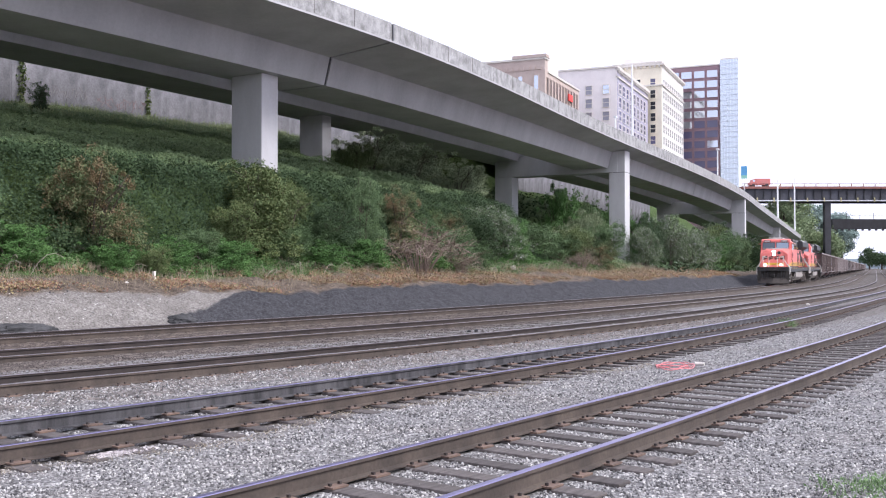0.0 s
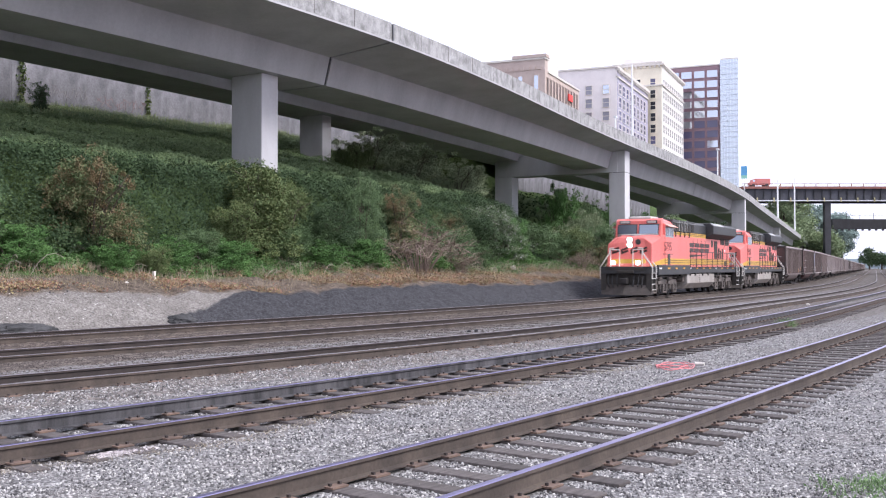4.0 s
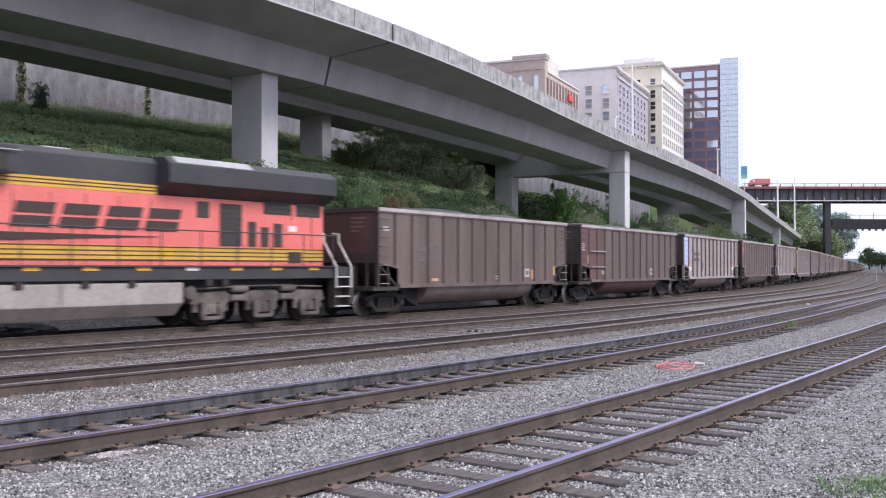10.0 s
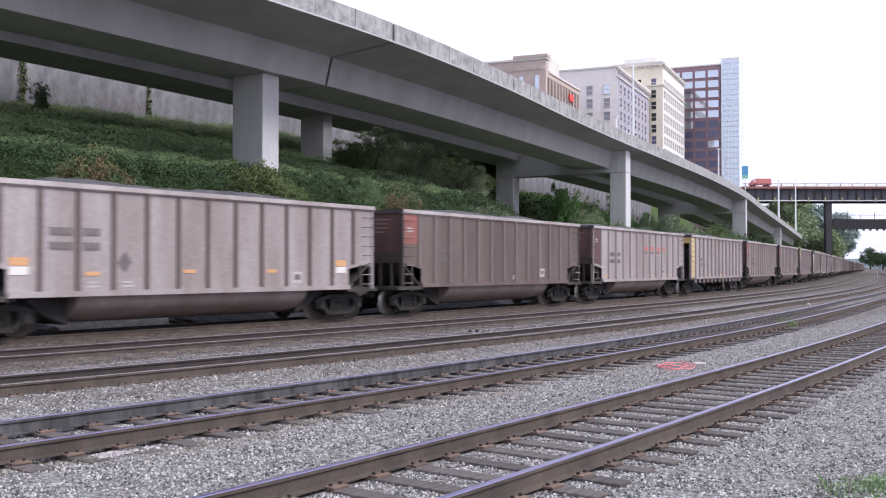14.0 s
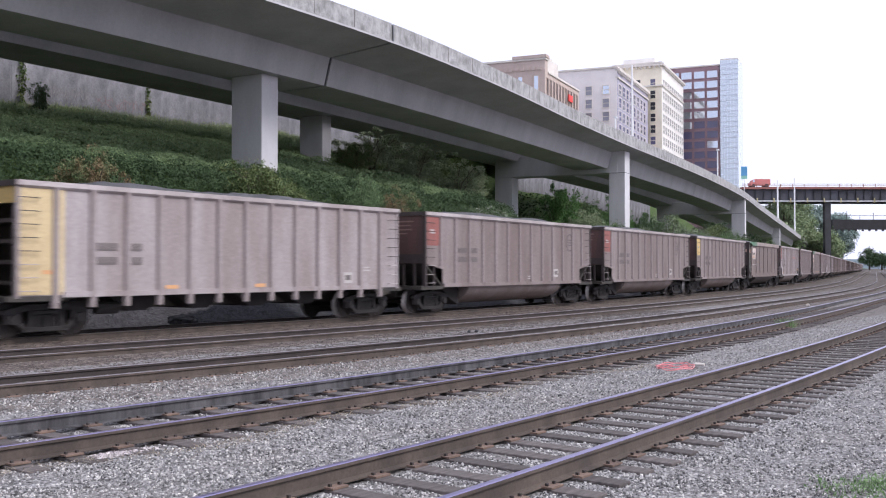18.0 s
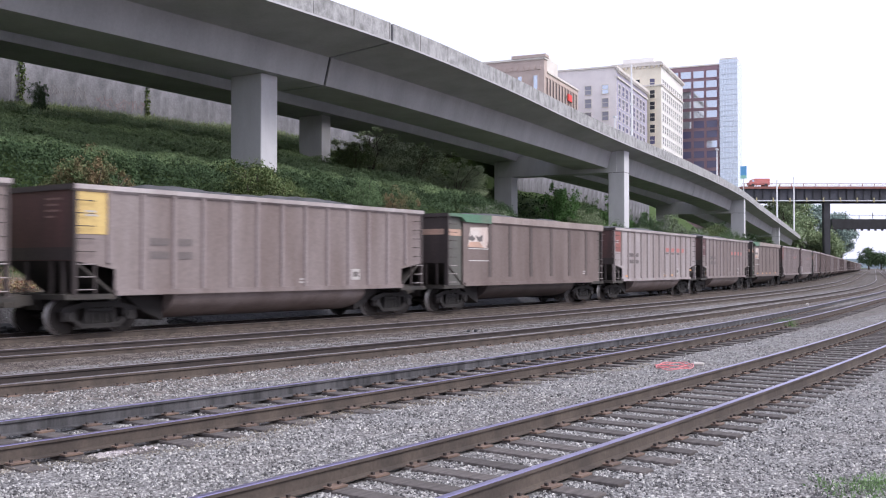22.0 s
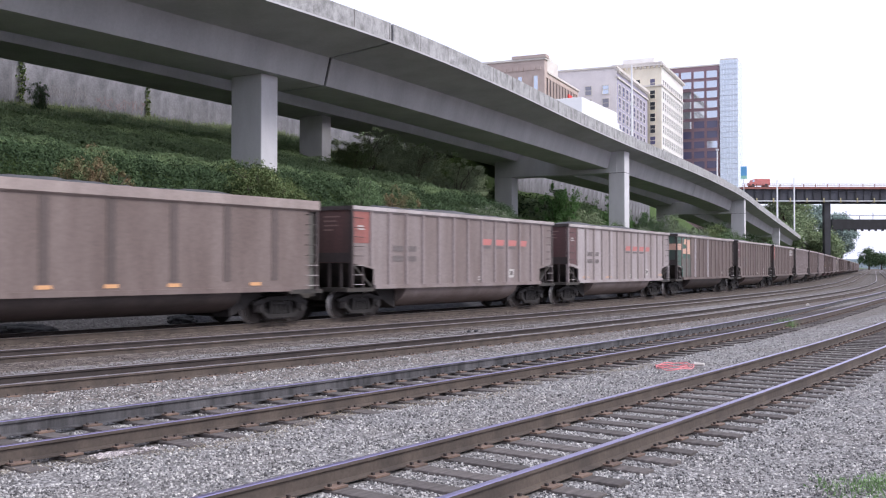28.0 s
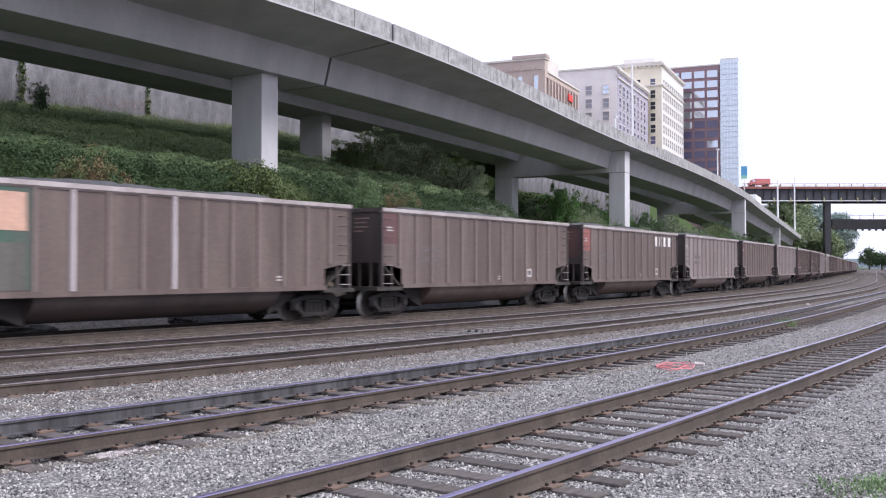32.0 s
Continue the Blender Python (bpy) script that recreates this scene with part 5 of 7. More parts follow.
M["wheel_steel"] = worn("dark_wheel_steel", (0.042, 0.035, 0.034), (0.026, 0.022, 0.021), 0.6, 0.5, 5.0)
# bright grey for the worn tread, with its rim highlight in the colour
M["tread_steel"] = plain("worn_highlit_wheel_tread", (0.45, 0.43, 0.43), 0.35, 0.3)
M["rail_white"] = worn("pale_handrail_paint", (0.68, 0.66, 0.64), (0.5, 0.47, 0.45), 0.5)
M["window"] = plain("cab_window_glass", (0.09, 0.11, 0.14), 0.05)
# pale blue base colour stands for the sky mirrored in the glass
M["window_pale"] = plain("sky_reflection_tinted_glass", (0.27, 0.33, 0.41), 0.08, 0.25)
M["brand_dark"] = plain("dark_brand_paint", (0.05, 0.03, 0.028), 0.5)
M["lamp_lit"] = glow("lit_headlamp", (1.0, 0.95, 0.9), 12.0)
M["lamp_off"] = plain("unlit_lamp_glass", (0.55, 0.5, 0.48), 0.1)
M["amber"] = plain("amber_reflector", (0.75, 0.38, 0.05), 0.4)
M["sign_white"] = plain("white_marking_paint", (0.72, 0.70, 0.69), 0.5)
M["coal"] = worn("heaped_coal", (0.036, 0.036, 0.04), (0.085, 0.085, 0.092), 0.7, 0, 3.0, None, 0.5, 0.8)


def lettering(body, size, material, name="number"):
    cu = bpy.data.curves.new(name, "FONT")
    cu.body, cu.size, cu.extrude, cu.align_x = body, size, 0.004, "CENTER"
    tmp = new("lettering_source", cu)
    me = bpy.data.meshes.new_from_object(tmp.evaluated_get(bpy.context.evaluated_depsgraph_get()))
    bpy.data.objects.remove(tmp)
    me.materials.clear()
    me.materials.append(material)
    return me


SIDE = pose(0, 0, 0, 90, 0, 180)  # lies in the near side of a vehicle, read from outside


def bogie(parent, x, wheel_at, radius, frame_half, gauge_side, sideframe, material, spin=None):
    """A truck: wheelsets between two side frames."""
    b = new("truck")
    b.parent = parent
    b.matrix_basis = pose(x, 0, 0)
    for wx in wheel_at:
        w = Shape()
        for sy in (1, -1):
            w.lathe([(radius * 0.35, sy * 0.83), (radius * 0.86, sy * 0.83), (radius * 0.98, sy * 0.82), (radius, sy * 0.71), (radius + 0.025, sy * 0.69), (radius + 0.025, sy * 0.67), (radius * 0.35, sy * 0.67)], 24, "y")
        w.rod((0, -1.05, 0), (0, 1.05, 0), 0.085, 10)
        for k in range(6):
            a = k * math.pi / 3
            w.turned_box(Matrix.Translation((math.cos(a) * radius * 0.6, 0.835, math.sin(a) * radius * 0.6)) @ Matrix.Rotation(-a, 4, "Y"), radius * 0.42, 0.016, 0.05)
        ws = part("wheelset", w, M["wheel_steel"], b, smooth=True, at=pose(wx, 0, radius))
        if spin is not None:
            spin.append((ws, wx, radius))
    for sy in (1, -1):
        part("side_frame", sideframe(sy), material, b, bevel=0.02)
    part("bolster", Shape().box(-0.25, 0.25, -0.95, 0.95, 0.45, 0.85), M["loco_dark"], b)
    return b


def loco_sideframe(sy):
    """Cast frame with an upper beam, pedestal legs round each journal, springs and brake cylinders."""
    sh = Shape()
    ya, yb = sorted((sy * 0.98, sy * 1.16))
    yc, yd = sorted((sy * 1.12, sy * 1.26))
    sh.prism([(-2.75, 0.66), (-2.62, 0.98), (-1.5, 1.02), (-1.3, 0.92), (-0.7, 0.92), (-0.5, 1.02), (0.5, 1.02), (0.7, 0.92), (1.3, 0.92), (1.5, 1.02), (2.62, 0.98), (2.75, 0.66), (1.55, 0.62), (1.3, 0.7), (0.7, 0.7), (0.45, 0.62), (-0.45, 0.62), (-0.7, 0.7), (-1.3, 0.7), (-1.55, 0.62)], ya, yb)
    for wx in (-2.0, 0.0, 2.0):
        for d in (-0.38, 0.26):
            sh.prism([(wx + d, 0.24), (wx + d - 0.05, 0.72), (wx + d + 0.17, 0.72), (wx + d + 0.12, 0.24)], yc, yd)
        sh.box(wx - 0.36, wx + 0.36, yc, yd, 0.2, 0.3)
        sh.box(wx - 0.2, wx + 0.2, min(yc, yd) + 0.02, max(yc, yd) - 0.04, 0.36, 0.64)
        sh.rod((wx, sy * 1.2, 0.5), (wx, sy * 1.255, 0.5), 0.1, 10)
        for d in (-0.55, 0.55):
            sh.rod((wx + d, sy * 1.09, 0.42), (wx + d, sy * 1.09, 0.74), 0.085, 8)
    for wx in (-1.0, 1.0):
        sh.box(wx - 0.32, wx + 0.32, yc, yd, 0.74, 0.9)
        sh.rod((wx - 0.3, sy * 1.2, 1.08), (wx + 0.3, sy * 1.2, 1.08), 0.12, 10)
        sh.rod((wx, sy * 1.1, 0.3), (wx, sy * 1.1, 0.72), 0.04, 6)
    sh.pipe([(-2.5, sy * 1.24, 1.1), (-0.6, sy * 1.26, 1.16), (0.6, sy * 1.26, 1.16), (2.5, sy * 1.24, 1.1)], 0.03, 6)
    return sh


def car_sideframe(sy):
    """Cast truss frame: upper beam, diagonal legs, lower tie and a nest of springs between the columns."""
    ya, yb = sorted((sy * 0.93, sy * 1.07))
    sh = Shape()
    sh.prism([(-1.2, 0.58), (-1.12, 0.68), (-0.5, 0.82), (0.5, 0.82), (1.12, 0.68), (1.2, 0.58), (1.0, 0.56), (0.45, 0.68), (-0.45, 0.68), (-1.0, 0.56)], ya, yb)
    for d in (1, -1):
        sh.prism([(d * 1.12, 0.62), (d * 0.92, 0.62), (d * 0.42, 0.17), (d * 0.62, 0.17)], ya, yb)
        sh.prism([(d * 0.48, 0.2), (d * 0.36, 0.2), (d * 0.32, 0.75), (d * 0.44, 0.75)], ya, yb)
        sh.box(d * 0.9 - 0.2, d * 0.9 + 0.2, ya, yb, 0.34, 0.62)
        sh.rod((d * 0.9, sy * 1.0, 0.457), (d * 0.9, sy * 1.13, 0.457), 0.13, 12)
    sh.box(-0.62, 0.62, ya, yb, 0.14, 0.26)
    for x in (-0.2, 0.0, 0.2):
        sh.rod((x, sy * 1.0, 0.26), (x, sy * 1.0, 0.56), 0.085, 8)
    sh.box(-0.32, 0.32, ya + 0.02, yb - 0.02, 0.56, 0.66)
    return sh


spinning = []


def locomotive(lit, number):
    e = thing("locomotive", "orange and black freight locomotive" + (", headlamps lit, leading the train" if lit else ", headlamps off, second in the train"), "locomotive", "locomotives of the train")
    P = lambda name, sh, mat, label="", bevel=0.0, smooth=False, parent=e, at=None: part(name, sh, M[mat] if isinstance(mat, str) else mat, parent, label, bevel, smooth, at)
    P("underframe", Shape().box(-10.7, 10.75, -1.48, 1.48, 1.36, 1.72).box(-10.2, 10.2, -0.6, 0.6, 0.95, 1.36), "loco_black", "black underframe sill", 0.02)
    P("battery_box", Shape().box(2.75, 9.35, 1.2, 1.53, 1.28, 1.86), "loco_black", "black equipment box under the cab", 0.02)
    P("walkway", Shape().box(-10.0, 2.75, 1.0, 1.55, 1.72, 1.76).box(-10.0, 9.4, -1.55, -1.0, 1.72, 1.76).box(9.2, 10.8, -1.5, 1.5, 1.72, 1.76), "loco_black")
    # cab and nose
    cab = P("cab", Shape().prism([(-1.52, 1.76), (-1.52, 4.22), (-1.3, 4.5), (-0.9, 4.66), (0.9, 4.66), (1.3, 4.5), (1.52, 4.22), (1.52, 1.76)], 6.25, 8.05, "x"), "orange", "orange driver's cab", 0.04)
    P("cab_brow", Shape().prism([(7.95, 3.3), (7.95, 4.65), (8.2, 4.62), (8.38, 4.5), (8.41, 4.28), (8.54, 3.6), (8.54, 3.3)], -1.4, 1.4), "orange", "", 0.05)
    nose = P("nose", Shape().add([(8.0, -1.5, 1.76), (8.0, 1.5, 1.76), (8.0, 1.5, 3.66), (8.0, 0.9, 3.78), (8.0, -0.9, 3.78), (8.0, -1.5, 3.66),
                                  (10.12, -1.36, 1.76), (10.12, 1.36, 1.76), (10.02, 1.32, 3.08), (9.86, 0.8, 3.46), (9.86, -0.8, 3.46), (10.02, -1.32, 3.08)],
                                 [(0, 5, 4, 3, 2, 1), (6, 7, 8, 9, 10, 11), (0, 1, 7, 6), (1, 2, 8, 7), (2, 3, 9, 8), (3, 4, 10, 9), (4, 5, 11, 10), (5, 0, 6, 11)]), "orange", "orange sloping nose", 0.05)
    for y0, y1 in ((0.1, 1.22), (-1.22, -0.1)):
        P("windscreen", Shape().prism([(8.555, 3.73), (8.445, 4.25), (8.41, 4.25), (8.52, 3.73)], y0, y1), "window_pale" if y0 > 0 else "window", "windscreen pane, the near one coloured with reflected sky", parent=cab)
        P("window_frame", Shape().prism([(8.552, 3.68), (8.425, 4.3), (8.40, 4.3), (8.51, 3.68)], y0 - 0.05, y1 + 0.05), "loco_black", parent=cab)
    P("dash_panel", Shape().add([(8.56, 1.25, 3.72), (8.56, -1.25, 3.72), (9.2, 0.0, 3.62), (8.54, 1.25, 3.5), (8.54, -1.25, 3.5), (9.18, 0.0, 3.5)], [(0, 1, 2), (5, 4, 3), (0, 2, 5, 3), (2, 1, 4, 5), (1, 0, 3, 4)]), "roof_grey", "grey apron under the windscreen", parent=cab)
    for sy in (1, -1):
        P("nose_side_stripe", Shape().add([(8.1, sy * 1.5, 1.92), (8.1, sy * 1.52, 1.92), (10.1, sy * 1.375, 1.78), (10.1, sy * 1.36, 1.78), (8.1, sy * 1.5, 2.26), (8.1, sy * 1.52, 2.26), (10.1, sy * 1.375, 1.95), (10.1, sy * 1.36, 1.95)],
                                           [(3, 2, 1, 0), (4, 5, 6, 7), (0, 1, 5, 4), (1, 2, 6, 5), (2, 3, 7, 6), (3, 0, 4, 7)]), "stripe", "yellow stripe falling along the nose", parent=nose)
    for sy in (1, -1):
        for x0, x1, mt in ((6.4, 6.72, "window"), (6.78, 7.08, "window"), (7.08, 7.3, "window_pale"), (7.3, 7.52, "window"), (7.58, 7.94, "window")):
            P("side_window", Shape().box(x0, x1, sy * 1.5, sy * 1.535, 3.58, 4.1), mt, "cab side window", parent=cab)
        P("window_gasket", Shape().box(6.33, 8.0, sy * 1.5, sy * 1.528, 3.52, 4.16), "roof_grey", parent=cab)
        if lit:
            P("window_awning", Shape().prism([(sy * 1.45, 4.28), (sy * 1.8, 4.12), (sy * 1.8, 4.15), (sy * 1.45, 4.32)], 6.35, 8.02, "x"), "awning_pink", "bleached orange window awning", parent=cab)
        P("cab_stripe", Shape().box(6.25, 8.05, sy * 1.5, sy * 1.527, 1.9, 2.26), "stripe", "yellow stripe along the cab", parent=cab)
        P("stripe_line", Shape().box(2.75, 8.05, sy * 1.5, sy * 1.532, 2.0, 2.025).box(2.75, 8.05, sy * 1.5, sy * 1.532, 2.13, 2.155), "brand_dark", parent=cab)
    for y0 in (0.5, -1.15):
        P("number_board", Shape().box(8.34, 8.45, y0, y0 + 0.65, 4.33, 4.52), "loco_black", "", 0.02, parent=cab)
        P("number_glass", Shape().box(8.44, 8.46, y0 + 0.06, y0 + 0.59, 4.36, 4.49), "lamp_off", parent=cab)
    P("roof_unit", Shape().box(6.7, 8.2, -0.7, 0.7, 4.6, 4.78), "rail_white", "white cab roof air unit", 0.08)
    P("horn", Shape().rod((6.4, 0.2, 4.76), (6.9, 0.2, 4.76), 0.05, 8, 0.1).rod((6.4, 0.2, 4.6), (6.4, 0.2, 4.78), 0.03), "roof_grey")
    P("headlamp_case", Shape().box(9.86, 10.02, -0.17, 0.17, 2.88, 3.42), "loco_black", "", 0.03, parent=nose)
    for z in (3.32, 3.04):
        P("headlamp", Shape().lathe([(0.155, 10.0), (0.155, 10.04), (0.11, 10.07)], 14, "x", (0, 0, z)), "lamp_lit" if lit else "lamp_off", "lit headlamp" if lit else "unlit headlamp", parent=nose)
    P("nose_port", Shape().lathe([(0.16, 9.9), (0.16, 10.0)], 14, "x", (0, 0.5, 3.2)), "loco_black", parent=nose)
    for y in (0.74, -0.74):
        P("ditch_lamp", Shape().lathe([(0.125, 10.7), (0.125, 10.82), (0.09, 10.87)], 14, "x", (0, y, 1.98)), "lamp_lit" if lit else "lamp_off", "lit ditch lamp" if lit else "unlit ditch lamp")
    # brand marks on the nose, as plain slanted bars
    for y in (-0.84, -0.28, 0.28, 0.84):
        m = Matrix.Translation((10.06, y, 2.62)) @ Matrix.Rotation(0.35, 4, "X")
        P("brand_mark", Shape().turned_box(m, 0.02, 0.44, 0.11).turned_box(m @ Matrix.Translation((0, 0.1, 0.17)), 0.02, 0.4, 0.1).turned_box(m @ Matrix.Translation((0, -0.14, 0.08)), 0.02, 0.09, 0.24), "brand_dark", parent=nose)
    P("nose_stripe", Shape().box(10.1, 10.13, -1.0, 1.0, 1.95, 2.2), "stripe", parent=nose)
    # equipment cabinet, hood and radiator
    P("cabinet", Shape().box(2.72, 6.25, -1.1, 1.5, 1.76, 3.72), "orange", "orange equipment cabinet", 0.02)
    P("cabinet_stripe", Shape().box(2.72, 6.25, 1.49, 1.522, 1.9, 2.26), "stripe", "yellow stripe with black lines")
    P("cabinet_top_stripe", Shape().box(2.72, 6.22, 1.3, 1.505, 3.72, 3.92), "stripe")
    P("cabinet_vent", Shape().box(7.1, 7.58, 1.49, 1.545, 1.88, 2.5), "loco_black", "dark louvred vent")
    P("hood", Shape().box(-9.75, 2.72, -0.95, 1.0, 1.76, 3.72), "orange", "orange engine hood", 0.02)
    P("hood_stripe", Shape().box(-9.72, 2.72, 0.99, 1.022, 1.9, 2.3), "stripe", "yellow stripe along the hood")
    for z in (1.9, 2.02, 2.14, 2.26):
        P("hood_line", Shape().box(-9.72, 2.72, 1.0, 1.03, z, z + 0.03), "brand_dark")
    P("hood_top_stripe", Shape().box(-3.1, 2.72, 0.75, 1.005, 3.72, 3.98), "stripe")
    P("hood_roof", Shape().prism([(-0.99, 3.95), (-0.99, 4.58), (-0.8, 4.74), (0.8, 4.74), (0.99, 4.58), (0.99, 3.95)], -4.2, 1.2, "x").box(-9.7, 2.72, -0.93, 0.74, 3.72, 3.98), "loco_black", "black rounded hood roof", 0.03)
    P("brake_grid_box", Shape().box(1.2, 6.22, -1.15, 1.42, 3.95, 4.66), "loco_black", "black dynamic brake housing", 0.04)
    for z in (3.80, 3.89):
        P("stripe_line", Shape().box(2.72, 6.22, 1.3, 1.512, z, z + 0.03), "brand_dark")
        P("stripe_line", Shape().box(-3.1, 2.72, 0.75, 1.012, z, z + 0.03), "brand_dark")
    for x in (2.9, 3.9, 4.9, 5.9):
        P("bracket", Shape().box(x, x + 0.07, 1.42, 1.56, 3.6, 3.96), "loco_black")
    for x in (3.0, 3.65, 4.3, 4.85):
        P("grille_post", Shape().box(x, x + 0.06, 1.43, 1.47, 3.98, 4.64), "roof_grey", "pale grille post")
    for x0 in (1.5, 2.3, 3.2, 4.0, 4.9, 5.6):
        P("grille", Shape().box(x0, x0 + 0.5, 1.41, 1.45, 4.02, 4.48), "loco_dark", "dark intake grille")
    P("grab_rail", Shape().pipe([(6.2, 1.5, 4.5), (1.2, 1.5, 4.5)], 0.018), "roof_grey")
    P("exhaust_stack", Shape().box(-0.9, -0.1, -0.3, 0.3, 4.72, 4.84), "roof_grey", "", 0.03)
    P("radiator", Shape().prism([(-1.52, 4.04), (-1.52, 4.58), (-1.25, 4.78), (1.25, 4.78), (1.52, 4.58), (1.52, 4.04), (1.0, 3.74), (-1.0, 3.74)], -9.85, -3.15, "x"), "loco_black", "black flared radiator housing", 0.03)
    P("radiator_panel", Shape().prism([(0.6, 4.8), (1.26, 4.8), (1.5, 4.62), (1.5, 4.6), (1.24, 4.77), (0.6, 4.77)], -6.2, -3.4, "x"), "roof_grey", "pale roof panel")
    for x0, x1, z0, z1 in ((-4.95, -4.5, 3.15, 3.62), (-6.2, -5.35, 2.34, 3.6), (-6.78, -6.46, 2.34, 3.1), (-7.3, -6.98, 2.34, 2.95), (-7.88, -7.52, 2.34, 3.08), (-8.25, -7.1, 3.36, 3.92), (-9.6, -8.5, 3.34, 3.92), (-6.35, -5.0, 3.72, 3.95)):
        P("hood_louvre" if z1 - z0 < 0.7 else "hood_door", Shape().box(x0, x1, 0.99, 1.02, z0, z1), "loco_dark", "dark louvred door panel", 0.008)
        for j in range(int((z1 - z0) / 0.16)):
            P("louvre_slat", Shape().box(x0 + 0.03, x1 - 0.03, 1.018, 1.03, z0 + 0.06 + j * 0.16, z0 + 0.1 + j * 0.16), "loco_black")
    P("rear_door", Shape().box(-8.8, -8.02, 0.99, 1.016, 1.8, 3.2), "orange", "orange hood door", 0.01)
    P("rear_door_vent", Shape().box(-8.72, -8.12, 1.012, 1.024, 1.84, 2.2), "loco_dark")
    P("door_label", Shape().box(-8.5, -8.15, 1.012, 1.022, 2.85, 3.02), "sign_white", "small white door label")
    for x in (-9.2, -8.3, -2.9, -1.9, -0.9, 0.1, 1.1):
        P("door_seam", Shape().box(x, x + 0.02, 0.995, 1.012, 1.8, 3.6), "brand_dark")
    # brand mark on the hood: four slanted blocks over a long wedge
    for i in range(4):
        x = 1.2 - i * 1.3
        sh = Shape()
        sh.prism([(x, 2.72), (x - 1.08, 2.72), (x - 1.16, 2.99), (x - 0.08, 2.99)], 1.0, 1.028)
        sh.prism([(x - 0.12, 3.07), (x - 1.18, 3.07), (x - 1.26, 3.34), (x - 0.2, 3.34)], 1.0, 1.028)
        P("brand_mark", sh, "brand_dark", "dark slanted brand mark")
    P("brand_wedge", Shape().prism([(1.7, 2.36), (1.7, 2.58), (-3.2, 2.56)], 1.0, 1.026), "brand_dark", "dark wedge under the brand mark")
    e_num = part("number", lettering(number, 0.74, M["number_paint"]), None, e, "dark road number", at=pose(7.5, 1.53, 2.72) @ SIDE)
    P("number_line", Shape().box(6.5, 8.4, 1.5, 1.53, 2.5, 2.53), "brand_dark")
    # under the frame
    P("fuel_tank", Shape().prism([(-1.42, 0.72), (-1.42, 1.3), (1.42, 1.3), (1.42, 0.72), (1.05, 0.36), (-1.05, 0.36)], -3.7, 3.05, "x"), "tank_grey", "pale dusty fuel tank", 0.05)
    P("air_reservoir", Shape().lathe([(0.05, -3.2), (0.2, -3.1), (0.2, 1.5), (0.05, 1.6)], 12, "x", (0, 1.15, 1.34)), "loco_dark", smooth=True)
    P("tank_seam", Shape().box(0.05, 0.08, 1.4, 1.428, 0.74, 1.28), "loco_dark")
    for x in (-4.1, 3.35):
        P("air_tank", Shape().lathe([(0.03, -1.2), (0.2, -1.15), (0.2, 1.25), (0.03, 1.3)], 12, "y", (x, 0, 1.0)), "truck_grey", "dusty equipment drum", smooth=True)
    for x in (-5.2, -4.6, -2.0, -0.6, 1.2, 2.4, 4.6):
        P("sill_pipe", Shape().box(x - 0.12, x + 0.12, 1.36, 1.47, 1.18, 1.4), "truck_dark", "grimy fitting under the sill", 0.02)
    for x in (7.25, -6.9):
        bogie(e, x, (-2.0, 0.0, 2.0), 0.533, 2.7, 1.1, loco_sideframe, M["truck_grey"], spinning)
    P("snow_plough", Shape().add([(10.7, -1.5, 0.14), (10.7, 1.5, 0.14), (10.55, 1.5, 0.72), (10.55, -1.5, 0.72), (11.25, 0, 0.12), (10.85, 0, 0.7), (10.3, -1.5, 0.2), (10.3, 1.5, 0.2), (10.3, 1.5, 0.72), (10.3, -1.5, 0.72)],
                                 [(0, 4, 5, 3), (4, 1, 2, 5), (0, 3, 9, 6), (1, 7, 8, 2), (3, 5, 2, 8, 9), (6, 9, 8, 7), (0, 6, 7, 1, 4)]), "plough_brown", "dusty brown snow plough", 0.02)
    P("pilot_plate", Shape().box(10.3, 10.45, -1.5, 1.5, 0.7, 1.7), "loco_dark", "", 0.02)
    P("anticlimber", Shape().box(10.45, 10.8, -1.2, 1.2, 1.55, 1.76).box(10.45, 10.9, -0.5, 0.5, 1.4, 1.55), "loco_dark", "", 0.03)
    for y in (-1.05, -0.8, -0.5, 0.5, 0.8, 1.05):
        P("air_hose", Shape().pipe([(10.55, y, 1.35), (10.8, y, 1.1), (10.85, y * 0.95, 0.72), (10.7, y * 0.9, 0.5)], 0.03), "loco_black", "black brake hose")
    for x0, x1 in ((10.7, 11.12), (-11.12, -10.6)):
        P("coupler", Shape().box(x0, x1, -0.18, 0.18, 0.76, 1.1), "truck_dark", "", 0.05)
    P("rear_plate", Shape().box(-10.72, -10.5, -1.5, 1.5, 0.5, 1.76), "loco_dark", "", 0.02)
    for sx, x in ((1, 10.3), (-1, -10.15)):
        for sy in (1, -1):
            st = new("steps")
            st.parent = e
            for z in (0.42, 0.74, 1.06, 1.38):
                part("tread", Shape().box(x - 0.34, x + 0.34, sy * 1.2, sy * 1.54, z, z + 0.035), M["rail_white"], st, "pale step edge")
            for dx in (-0.36, 0.36):
                part("stringer", Shape().box(x + dx - 0.02, x + dx + 0.02, sy * 1.2, sy * 1.52, 0.4, 1.72), M["loco_dark"], st)
            part("back_plate", Shape().box(x - 0.34, x + 0.34, sy * 1.18, sy * 1.2, 0.4, 1.7), M["loco_dark"], st)
            for dx in (-0.36, 0.36):
                part("step_rail", Shape().pipe([(x + dx, sy * 1.56, 1.05), (x + dx, sy * 1.56, 1.74), (x + dx, sy * 1.0, 2.55), (x + dx, sy * 1.0, 2.82), (x + dx, sy * 0.72, 2.84)], 0.035), M["rail_white"], st, "pale grab rail")
